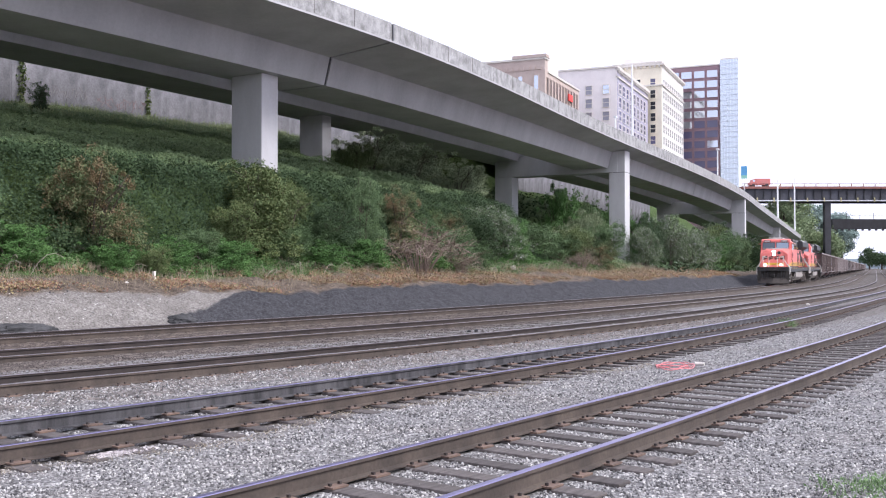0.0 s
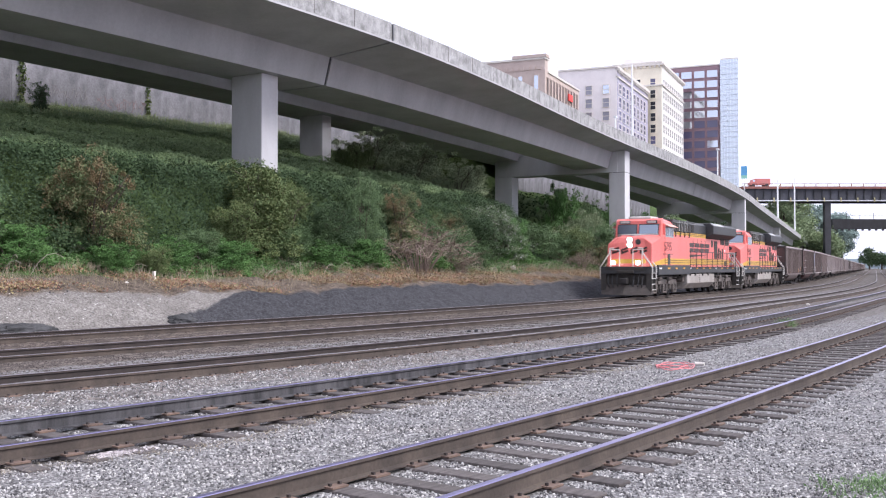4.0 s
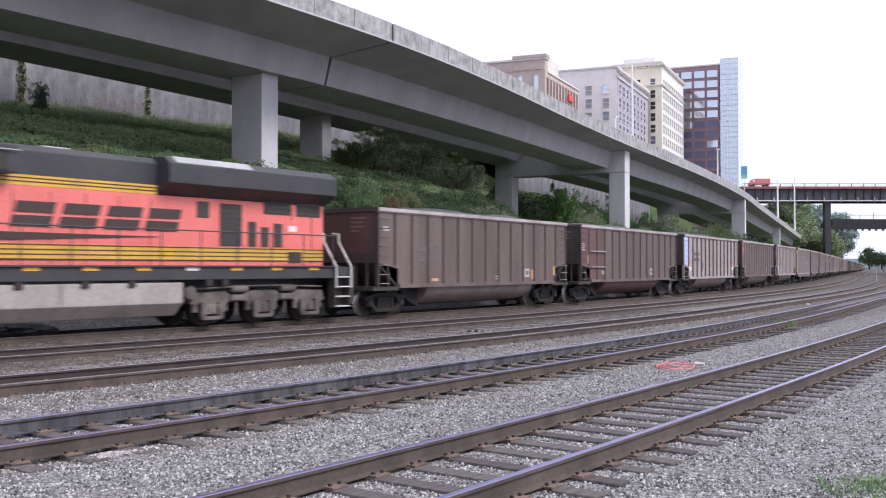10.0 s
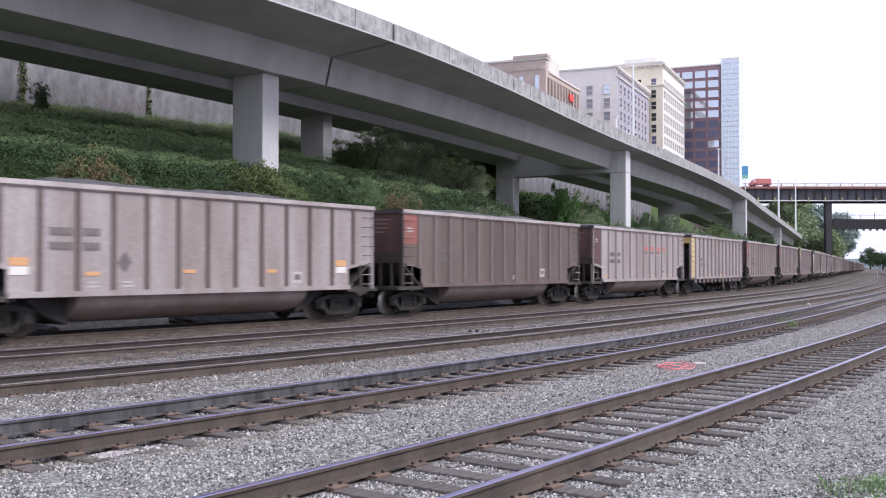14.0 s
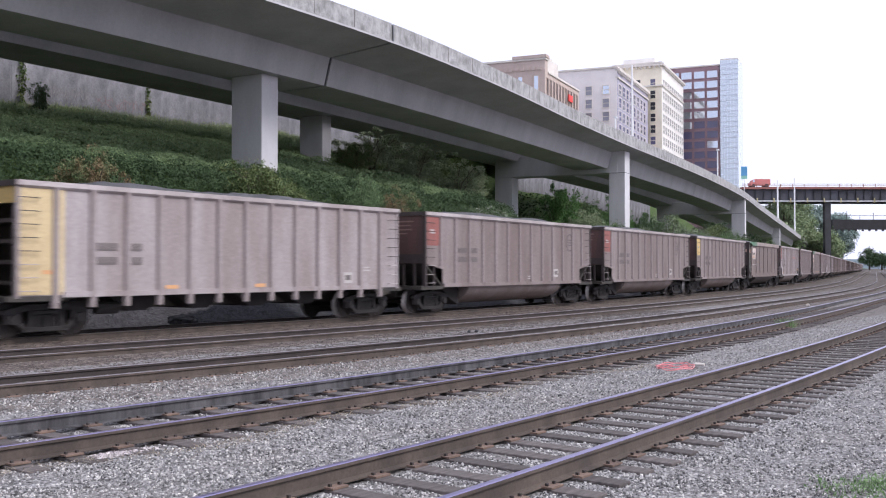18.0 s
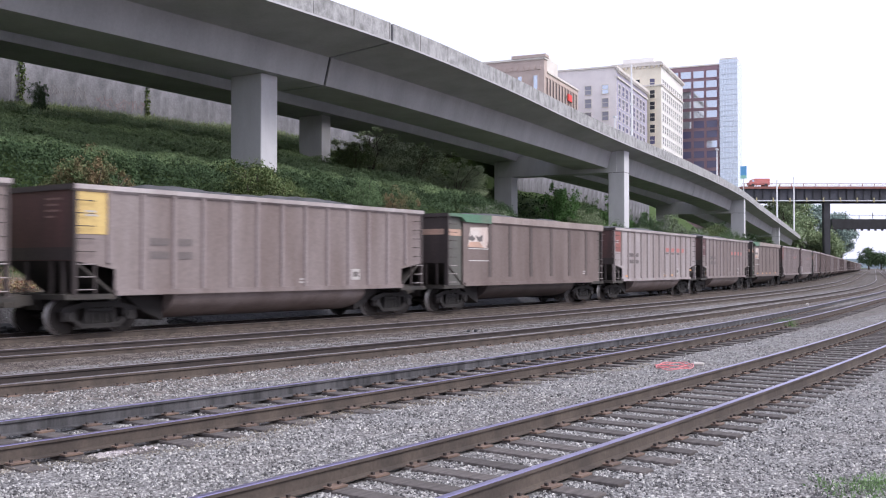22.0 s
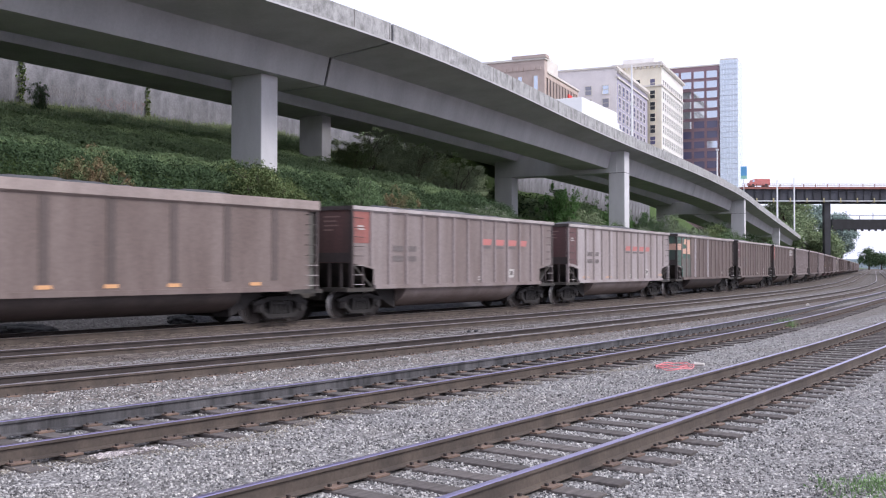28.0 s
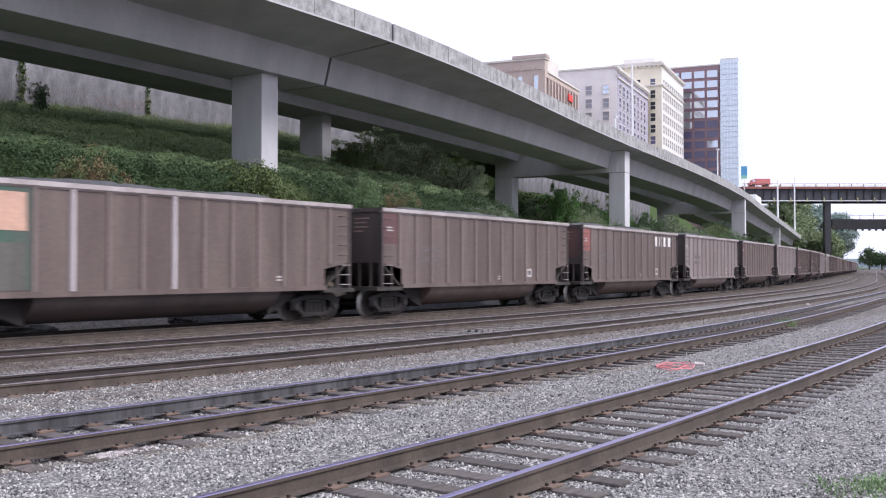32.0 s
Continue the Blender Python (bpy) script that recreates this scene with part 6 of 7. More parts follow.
    for sy in (1, -1):
        P("front_rail", Shape().pipe([(10.6, sy * 0.95, 1.76), (10.62, sy * 0.95, 2.75), (10.62, sy * 0.4, 2.75), (10.62, sy * 0.4, 1.76)], 0.028), "rail_white", "pale front handrail")
    rl = Shape().pipe([(2.6, 1.5, 2.74), (-9.9, 1.5, 2.74)], 0.02)
    P("handrail", rl, "loco_black", "black walkway handrail")
    for i in range(10):
        x = 2.55 - i * 1.36
        P("stanchion", Shape().rod((x, 1.5, 1.74), (x, 1.5, 2.75), 0.02, 6), "loco_black")
    P("far_handrail", Shape().pipe([(6.0, -1.5, 2.74), (-9.9, -1.5, 2.74)], 0.02), "loco_black")
    for i in range(12):
        x = 9.0 - i * 1.62
        P("reflector", Shape().box(x - 0.22, x + 0.22, 1.48 if x < 2.7 else 1.53, 1.495 if x < 2.7 else 1.545, 1.62, 1.71), "amber" if i % 4 else "sign_white", "amber reflector strip" if i % 4 else "white reflector strip")
    return e


# car kinds: paint, end paint, first panel, look
PAINT = {}


def paint(name, base, dirt, amount=0.5):
    PAINT[name] = worn(name, (base[0] * 0.9, base[1] * 0.9, base[2] * 0.95), (dirt[0] * 0.88, dirt[1] * 0.88, dirt[2] * 0.93), 0.62, 0.1, 2.2, (1.0, 1.0, 0.18), amount, 0.12)


paint("dusty_taupe_aluminium", (0.30, 0.255, 0.24), (0.20, 0.155, 0.138), 0.55)
# rib paints are lighter than their sides: the ribs' highlights in colour
paint("taupe_rib_highlit", (0.36, 0.31, 0.30), (0.27, 0.22, 0.205), 0.4)
paint("brown_rib_highlit", (0.27, 0.215, 0.195), (0.19, 0.145, 0.13), 0.4)
paint("dusty_brown_paint", (0.19, 0.147, 0.128), (0.12, 0.087, 0.077), 0.55)
paint("pale_dusty_aluminium", (0.44, 0.395, 0.385), (0.30, 0.25, 0.23), 0.5)
paint("maroon_paint", (0.15, 0.075, 0.075), (0.11, 0.065, 0.06), 0.4)
paint("brick_red_paint", (0.34, 0.12, 0.10), (0.22, 0.11, 0.095), 0.4)
paint("dark_grime_and_shade_paint", (0.10, 0.078, 0.072), (0.055, 0.045, 0.043), 0.5)
paint("reddish_grimy_end", (0.17, 0.085, 0.075), (0.08, 0.055, 0.05), 0.5)
paint("dark_green_paint", (0.06, 0.13, 0.095), (0.10, 0.105, 0.09), 0.4)
paint("yellow_paint", (0.72, 0.52, 0.20), (0.48, 0.33, 0.13), 0.35)
paint("pale_blue_white_panel", (0.52, 0.64, 0.86), (0.45, 0.52, 0.68), 0.3)
paint("grey_olive_paint", (0.225, 0.178, 0.158), (0.155, 0.115, 0.10), 0.5)
paint("pale_yellow_paint", (0.68, 0.54, 0.30), (0.50, 0.38, 0.22), 0.4)
paint("tan_chord", (0.38, 0.315, 0.28), (0.29, 0.235, 0.21), 0.4)
paint("green_grey_panel", (0.145, 0.145, 0.125), (0.105, 0.095, 0.083), 0.5)
paint("worn_green_chord", (0.10, 0.21, 0.13), (0.16, 0.19, 0.14), 0.4)
paint("dark_rib", (0.13, 0.10, 0.09), (0.10, 0.078, 0.07), 0.4)
paint("badge_cream", (0.70, 0.62, 0.55), (0.56, 0.43, 0.37), 0.35)
paint("grey_chord", (0.50, 0.45, 0.43), (0.36, 0.31, 0.29), 0.4)
paint("white_rib", (0.68, 0.64, 0.64), (0.5, 0.44, 0.43), 0.35)
M["brand_red"] = plain("faded_red_brand_paint", (0.46, 0.165, 0.155), 0.6)
M["faded_orange"] = plain("faded_orange_strip", (0.62, 0.34, 0.17), 0.6)
M["rust_smear"] = worn("orange_rust_smear", (0.50, 0.27, 0.17), (0.42, 0.34, 0.30), 0.8, 0, 6.0)
M["faded_patch"] = worn("faded_pinkish_patch", (0.56, 0.36, 0.28), (0.42, 0.29, 0.23), 0.8, 0, 6.0)
M["salmon"] = worn("faded_salmon_paint", (0.62, 0.38, 0.29), (0.48, 0.30, 0.235), 0.7, 0, 4.0)
M["stencil"] = plain("grey_stencil_paint", (0.14, 0.12, 0.12), 0.7)
M["stencil_pale"] = plain("worn_pinkish_marking", (0.26, 0.17, 0.15), 0.7)
M["mark_white"] = plain("dusty_white_marking", (0.46, 0.43, 0.42), 0.7)
CAR_RIB = Shape().prism([(-0.07, 1.52), (-0.045, 1.61), (0.045, 1.61), (0.07, 1.52)], 1.1, 3.68, "z")
CAR_RIB_LOW = Shape().prism([(-0.09, 1.52), (-0.06, 1.64), (0.06, 1.64), (0.09, 1.52)], 0.72, 3.68, "z")
rib_meshes = {}


def rib_mesh(name, low):
    if (name, low) not in rib_meshes:
        rib_meshes[name, low] = (CAR_RIB_LOW if low else CAR_RIB).mesh("side_rib", PAINT[name])
    return rib_meshes[name, low]


def coal_mesh(seed):
    r = np.random.default_rng(seed)
    nx, ny = 56, 9
    xs, ys = np.linspace(-7.15, 7.15, nx), np.linspace(-1.44, 1.44, ny)
    gx, gy = np.meshgrid(xs, ys, indexing="ij")
    ease = np.clip((7.2 - abs(gx)) / 3.6, 0, 1)
    z = 3.6 + 0.47 * (1 - (gy / 1.5) ** 2) * ease * ease * (3 - 2 * ease) * (0.92 + 0.08 * np.sin(gx * 1.1 + seed * 2)) + r.normal(0, 0.015, gx.shape)
    z[:, 0] = z[:, -1] = 3.55
    q = (np.arange(nx - 1)[:, None] * ny + np.arange(ny - 1)[None, :]).ravel()
    return raw_mesh("coal_load", np.stack([gx, gy, z], -1).reshape(-1, 3), np.stack([q, q + ny, q + ny + 1, q + 1], -1), M["coal"])


COAL = [coal_mesh(i) for i in range(3)]
plates = {}
SIDE_PLATE = [(7.27, 3.7), (7.27, 1.88), (6.05, 1.66), (6.05, 1.0), (-6.05, 1.0), (-6.05, 1.66), (-7.27, 1.88), (-7.27, 3.7)]
HOPPER_PLATE = [(7.27, 3.7), (7.27, 1.0), (-7.27, 1.0), (-7.27, 3.7)]


def once(key, make):
    if key not in plates:
        plates[key] = make()
    return plates[key]


def coal_car(label, side, end, first="", ribs="", tub="", look_="ribbed", heap=True, marks=(), white_ribs=(), seed=0, panels=1, deep=False):
    """A coal gondola: side plates with ribs, end sheets, top chord, tubs, trucks and its load."""
    e = thing("coal_car", label, "coal car", "coal cars of the train")
    ribs, tub = ribs or {"dusty_taupe_aluminium": "taupe_rib_highlit", "dusty_brown_paint": "brown_rib_highlit"}.get(side, side), tub or side
    S_ = PAINT[side]
    hopper = look_ == "hopper"
    P = lambda name, key, make, mat, label="", at=None: part(name, once((name, key), lambda: make().mesh(name, mat, 0, name == "tub")), None, e, label, at=at)
    for sy in (1, -1):
        if look_ == "smooth":
            P("side_plate", ("smooth", sy), lambda: Shape().box(-6.9, 6.1, sy * 1.5, sy * 1.54, 1.0, 3.55), S_, "smooth dusty car side")
            P("corner_panel", ("smooth", sy), lambda: Shape().box(6.1, 7.27, sy * 1.42, sy * 1.46, 1.0, 3.68), PAINT["green_grey_panel"], "recessed grey-green corner panel")
            P("corner_panel", ("smooth rear", sy), lambda: Shape().box(-7.27, -6.9, sy * 1.42, sy * 1.46, 1.0, 3.68), PAINT["green_grey_panel"], "recessed grey-green corner panel")
            P("front_chord", ("smooth", sy), lambda: Shape().prism([(4.0, 3.5), (6.0, 3.5), (6.35, 3.68), (7.3, 3.7), (7.3, 3.8), (4.0, 3.84)], sy * 1.44, sy * 1.63), PAINT["worn_green_chord"], "worn green chord end")
            for x in (4.0, 2.3, 0.4, -1.6, -3.5, -5.4):
                P("panel_rib", ("smooth", sy, x), lambda: Shape().box(x - 0.13, x + 0.13, sy * 1.535, sy * 1.56, 1.32, 3.5), PAINT["dark_rib"], "dark grimy panel rib")
        else:
            P("side_plate", (side, sy, hopper), lambda: Shape().prism(HOPPER_PLATE if hopper else SIDE_PLATE, sy * 1.5, sy * 1.54), S_, "dusty car side")
        P("top_chord", (look_, sy), lambda: Shape().prism([(sy * 1.44, 3.66), (sy * 1.44, 3.8), (sy * 1.63, 3.8), (sy * 1.63, 3.68), (sy * 1.56, 3.62)], -7.3, 7.3, "x") if look_ != "smooth" else Shape().prism([(sy * 1.44, 3.5), (sy * 1.44, 3.84), (sy * 1.63, 3.84), (sy * 1.63, 3.56), (sy * 1.55, 3.5)], -7.3, 4.0, "x"), PAINT["tan_chord"] if look_ == "smooth" else PAINT["grey_chord"], "worn top chord")
        P("side_sill", (side, sy), lambda: Shape().box(-7.27 if hopper else -6.05, 7.27 if hopper else 6.05, sy * 1.53, sy * 1.62, 0.98, 1.12), S_, "side sill")
    for sx in (1, -1):
        if hopper:
            P("end_sheet", (end, sx, look_), lambda: Shape().box(sx * 6.3, sx * 6.34, -1.5, 1.5, 1.0, 3.7).box(sx * 6.3, sx * 7.27, -1.5, 1.5, 3.3, 3.62), PAINT["dark_grime_and_shade_paint"], "dark grimy open end")
            P("end_header", (end, sx), lambda: Shape().box(sx * 7.24, sx * 7.285, -1.5, 1.5, 3.26, 3.66), PAINT[end], "yellow end header plate")
            for z in (1.3, 1.8, 2.3, 2.8):
                P("end_shelf", (sx, z), lambda: Shape().box(sx * 6.33, sx * 7.2, -1.46, 1.46, z, z + 0.1), PAINT["dark_grime_and_shade_paint"])
        else:
            P("end_sheet", (end, sx), lambda: Shape().box(sx * 7.24, sx * 7.28, -1.53, 1.53, 1.88, 3.7), PAINT[end], "grimy end sheet")
            P("end_grime", sx, lambda: Shape().box(sx * 7.262, sx * 7.286, -1.52, 1.52, 1.9, 2.22), PAINT["dark_grime_and_shade_paint"], "sooty lower end")
            for y in (-0.55, 0.55, 1.05):
                P("end_post", (sx, y), lambda: Shape().box(sx * 7.2, sx * 7.27, y - 0.04, y + 0.04, 1.0, 1.9), PAINT["dark_grime_and_shade_paint"])
            P("slope_sheet", sx, lambda: Shape().add(
                [(sx * 7.27, -1.5, 1.88), (sx * 7.27, 1.5, 1.88), (sx * 6.05, 1.5, 1.0), (sx * 6.05, -1.5, 1.0), (sx * 7.23, -1.5, 1.92), (sx * 7.23, 1.5, 1.92), (sx * 6.0, 1.5, 1.03), (sx * 6.0, -1.5, 1.03)],
                [(0, 1, 2, 3), (7, 6, 5, 4), (0, 3, 7, 4), (1, 5, 6, 2), (0, 4, 5, 1), (3, 2, 6, 7)]), M["loco_dark"], "dark sloping end floor")
        for sy in (1, -1):
            P("corner_post", (sx, sy, side == "pale_dusty_aluminium"), lambda: Shape().box(sx * 7.2, sx * 7.28, sy * 1.44, sy * 1.58, 0.98, 3.68), PAINT["dark_grime_and_shade_paint"] if not hopper and side != "pale_dusty_aluminium" else S_, "corner post")
        for sy in (1, -1):
            if look_ == "ribbed":
                P("corner_strut", (sx, sy), lambda: Shape().box(sx * 6.62, sx * 6.67, sy * 1.5, sy * 1.55, 1.0, 1.8), PAINT["dark_grime_and_shade_paint"])
        P("end_chord", sx, lambda: Shape().box(sx * 7.2, sx * 7.34, -1.62, 1.62, 3.66, 3.8), PAINT["dark_grime_and_shade_paint"])
        P("end_platform", sx, lambda: Shape().box(sx * 6.0, sx * 7.5, -1.55, 1.55, 0.9, 1.03), M["loco_dark"], "dark end sill")
        P("draft_sill", sx, lambda: Shape().box(sx * 5.4, sx * 7.4, -0.3, 0.3, 0.62, 0.9), M["loco_dark"])
        P("coupler", sx, lambda: Shape().box(sx * 7.4, sx * 8.09, -0.12, 0.12, 0.74, 1.0).box(sx * 7.85, sx * 8.09, -0.2, 0.2, 0.7, 1.04), M["loco_dark"])
        # the upper irons are coloured dark to stand for their shadow
        for k in range(8):
            P("grab_iron", (sx, k), lambda: grab_iron(sx, 1.15 + k * 0.32), PAINT["dark_grime_and_shade_paint"] if k > 2 else PAINT["grey_chord"])
    P("centre_sill", 0, lambda: Shape().box(-7.2, 7.2, -0.25, 0.25, 0.6, 1.0), M["loco_dark"])
    P("brake_cylinder", 0, lambda: Shape().rod((3.9, 0.8, 0.65), (4.6, 0.8, 0.65), 0.16), M["loco_dark"])
    if hopper:
        # chutes take the darkest steel in place of the shadow below the floor
        for x in (-3.3, -1.1, 1.1, 3.3):
            P("hopper_chute", x, lambda: Shape().prism([(x - 0.95, 1.0), (x + 0.95, 1.0), (x + 0.3, 0.55), (x - 0.3, 0.55)], -0.85, 0.85), M["truck_dark"], "discharge chute coloured dark for the shade under the car")
    else:
        P("tub", (tub, look_), lambda: Shape().prism([(1.48 * math.cos(a), 1.0 + (0.74 if look_ != "smooth" else 0.66) * math.sin(a)) for a in [-math.pi * i / 18 for i in range(19)]], -4.1, 4.1, "x"), PAINT[tub], "rounded tub under the floor")
        # sloping ends beside the tub, their shade painted as near-black
        for sx in (1, -1):
            P("tub_end", sx, lambda: Shape().prism([(sx * 4.09, 0.25), (sx * 4.09, 1.0), (sx * 5.3, 1.0), (sx * 5.3, 0.92), (sx * 4.7, 0.5)], -1.0, 1.0), M["truck_dark"], "sloping tub end with its shade in the colour")
    n_ribs, reach = (0, 5.6) if look_ == "smooth" else (13, 6.25)
    for i in range(n_ribs):
        x = reach - 2 * reach * i / (n_ribs - 1)
        for sy in (1, -1):
            nm = "white_rib" if i in white_ribs else ribs
            short = abs(x) > 6.05 and not hopper
            ob = part("side_rib", once(("short", nm), lambda: Shape().prism([(-0.07, 1.52), (-0.045, 1.61), (0.045, 1.61), (0.07, 1.52)], 1.82, 3.68, "z").mesh("side_rib", PAINT[nm])) if short else rib_mesh(nm, hopper), None, e,
                      "pale rib" if i in white_ribs else "", at=pose(x, 0, 0, 0, 0, 0 if sy > 0 else 180))
    if first:
        x1 = 6.3 - (12.5 / 12) * (panels - 1)
        P("painted_panel", (first, panels, hopper, deep), lambda: Shape().prism([(7.2, 3.64), (7.2, 1.95 if panels > 1 or deep else 2.55)] + ([(6.1, 1.75), (6.1, 1.16)] if panels > 1 else []) + [(x1, 1.16 if panels > 1 else 1.85 if deep else 2.55), (x1, 3.64)] if not hopper else [(7.2, 3.64), (7.2, 1.05), (6.0, 1.05), (6.0, 3.64)], 1.541, 1.552), PAINT[first], "painted corner panel")
    for kind, x, z in marks:
        if kind == "red_bars":
            for i in range(4):
                xx = x - i * 1.04
                wide = 0.75 if i < 3 else 0.62
                P("brand_mark", (x, i), lambda: Shape().prism([(xx, z), (xx - wide + 0.08, z), (xx - wide, z + 0.24), (xx - 0.1, z + 0.24)], 1.545, 1.556), M["brand_red"], "faded red brand bar")
                if i < 3:
                    P("brand_shadow", (x, i), lambda: Shape().box(xx - 0.66, xx + 0.1, 1.545, 1.555, z - 0.14, z - 0.04), M["stencil"])
        elif kind == "white_bars":
            for i in range(4):
                xx = x - i * 0.8
                P("brand_mark", ("w", x, i), lambda: Shape().box(xx - 0.42, xx, 1.545, 1.556, z, z + 0.55), M["sign_white"], "white brand bars")
        elif kind == "badge":
            P("badge_panel", ("bg", x), lambda: Shape().prism([(x, z), (x - 0.2, z + 0.75), (x - 1.55, z + 0.8), (x - 1.6, z + 0.35), (x - 1.45, z - 0.05)], 1.545, 1.552), PAINT["badge_cream"], "worn cream badge panel")
            P("badge_stroke", ("bg2", x), lambda: Shape().prism([(x + 0.05, z + 0.3), (x - 0.3, z + 0.48), (x - 0.55, z + 0.3), (x - 0.35, z + 0.2)], 1.55, 1.558).prism([(x - 0.55, z + 0.45), (x - 0.8, z + 0.2), (x - 1.1, z + 0.22), (x - 1.15, z + 0.5), (x - 0.85, z + 0.38)], 1.55, 1.558), M["stencil"], "dark badge strokes")
            P("badge_stroke", ("bg3", x), lambda: Shape().prism([(x, z - 0.02), (x - 0.1, z + 0.17), (x - 0.9, z + 0.2), (x - 1.2, z - 0.04)], 1.55, 1.557), M["faded_patch"], "faded pink badge band")
            for zz in (z - 0.1, z - 0.58):
                P("badge_line", ("bgl", x, zz), lambda: Shape().box(x - 1.65, x - 0.05, 1.545, 1.552, zz, zz + 0.025), M["sign_white"])
            P("pink_band", ("pb", x), lambda: Shape().box(6.15, 7.25, 1.462, 1.468, 2.95, 3.2), M["faded_patch"], "faded pink corner band")
            P("pink_band", ("pb end", x), lambda: Shape().box(7.287, 7.292, 0.1, 1.4, 2.98, 3.2), M["faded_patch"], "faded pink corner band")
        elif kind == "green_patch":
            P("paint_patch", ("gp", x), lambda: Shape().box(x - 1.0, x - 0.45, 1.462, 1.47, z, z + 0.35), PAINT["worn_green_chord"], "green paint patch")
        elif kind == "orange_mark":
            P("brand_badge", ("om", x), lambda: Shape().prism([(5.6, 3.52), (4.38, 3.5), (4.36, 2.58), (5.98, 2.6), (5.98, 2.9), (5.2, 2.94), (5.3, 3.16), (5.75, 3.2)], 1.555, 1.565), M["salmon"], "faded salmon paint badge")
            P("pink_band", ("gb", x), lambda: Shape().box(6.3, 7.24, 1.554, 1.56, 2.82, 3.2), M["salmon"], "faded salmon corner band")
            P("pink_band", ("gb end", x), lambda: Shape().box(7.287, 7.294, -1.4, 1.5, 2.82, 3.2), M["salmon"], "faded salmon end band")
            P("grimy_patch", ("gp2", x), lambda: Shape().box(4.4, 6.0, 1.553, 1.557, 1.16, 2.3), PAINT["green_grey_panel"], "grimy lower green panel")
        elif kind == "sticker":
            P("sticker", ("so", x, z), lambda: Shape().box(x - 0.5, x, 1.545, 1.556, z, z + 0.2), M["faded_orange"], "faded orange sticker")
            P("sticker", ("sp", x, z), lambda: Shape().box(x - 0.5, x, 1.545, 1.556, z - 0.22, z - 0.02), M["sign_white"], "white sticker")
        elif kind == "orange_post":
            P("reflector", ("op", x, z), lambda: Shape().box(x - 0.13, x, 1.545, 1.556, z, z + 0.42), M["faded_orange"], "upright orange reflector strip")
        elif kind == "data_box":
            P("data_plate", ("db", x, z), lambda: Shape().box(x - 0.42, x, 1.545, 1.552, z, z + 0.36), M["mark_white"], "small white data plate")
            P("data_block", ("db2", x, z), lambda: Shape().box(x - 0.34, x - 0.08, 1.55, 1.556, z + 0.1, z + 0.27), M["stencil"])
        elif kind == "white_lines":
            for zz in (1.72, 2.5):
                P("paint_line", ("wl", zz), lambda: Shape().box(4.26, 6.1, 1.555, 1.66, zz, zz + 0.035), M["mark_white"], "white painted line")
        elif kind == "end_label":
            for i, w in enumerate((0.7, 0.55, 0.62, 0.4)):
                P("end_label", ("el", i), lambda: Shape().box(7.285, 7.292, 0.35, 0.35 + w, 3.42 - i * 0.15, 3.47 - i * 0.15), M["stencil_pale"], "worn pale end marks")
        elif kind == "stencil":
            for i in range(2):
                for j in (0, 1):
                    P("stencil", ("st", x, z, i, j), lambda: stencil_block(x - j * 0.95, z - 0.45 - i * 0.36, 4 if j == 0 else 3), M["stencil"], "worn grey stencil bar")
        elif kind == "small_white":
            P("data_label", ("sw", x, z), lambda: Shape().box(x - 0.36, x, 1.545, 1.554, z, z + 0.05).box(x - 0.30, x, 1.545, 1.554, z + 0.1, z + 0.15), M["mark_white"], "small white data marks")
        elif kind == "rust":
            P("rust_patch", ("ru", x, z), lambda: Shape().prism([(x, z), (x - 0.9, z), (x - 0.85, z + 0.09), (x - 0.5, z + 0.12), (x - 0.05, z + 0.1)], 1.544, 1.549), M["rust_smear"], "orange rust smear")
        elif kind == "orange_dash":
            P("reflector", ("od", x), lambda: Shape().box(x - 0.42, x, 1.545, 1.556, z, z + 0.1), M["faded_orange"], "faded orange reflector strip")
        elif kind == "emblem":
            P("emblem", ("em", x), lambda: ring_emblem(x, z), M["stencil"], "worn round emblem")
        elif kind == "diamond":
            P("emblem", ("dm", x), lambda: Shape().prism([(x, z), (x - 0.22, z + 0.27), (x - 0.44, z), (x - 0.22, z - 0.27)], 1.545, 1.556), M["stencil"], "dark diamond mark")
    if heap:
        part("coal_load", COAL[seed % 3], None, e, "black heaped coal")
    for x in (6.15, -6.15):
        car_bogie(e, x)
    return e


def ring_emblem(x, z):
    sh = Shape()
    for i in range(16):
        a = i * math.pi / 8
        sh.turned_box(Matrix.Translation((x + math.cos(a) * 0.38, 1.549, z + math.sin(a) * 0.38)) @ Matrix.Rotation(-a, 4, "Y"), 0.06, 0.01, 0.15)
    for d in (-0.12, 0.0, 0.12):
        sh.box(x - 0.22, x + 0.22, 1.545, 1.554, z + d - 0.03, z + d + 0.03)
    return sh


def stencil_block(x, z, n_):
    """One worn stencil block: a bar with notches along its top."""
    out = [(x, z)]
    for k in range(n_):
        out += [(x - k * 0.17, z + 0.2), (x - k * 0.17 - 0.12, z + 0.2), (x - k * 0.17 - 0.13, z + 0.05), (x - k * 0.17 - 0.165, z + 0.05)]
    return Shape().prism(out[:-2] + [(x - n_ * 0.17 + 0.05, z)], 1.545, 1.553)


def grab_iron(sx, z):
    return Shape().pipe([(sx * 6.75, 1.54, z), (sx * 6.75, 1.66, z), (sx * 7.18, 1.66, z), (sx * 7.18, 1.54, z)], 0.012, 5)


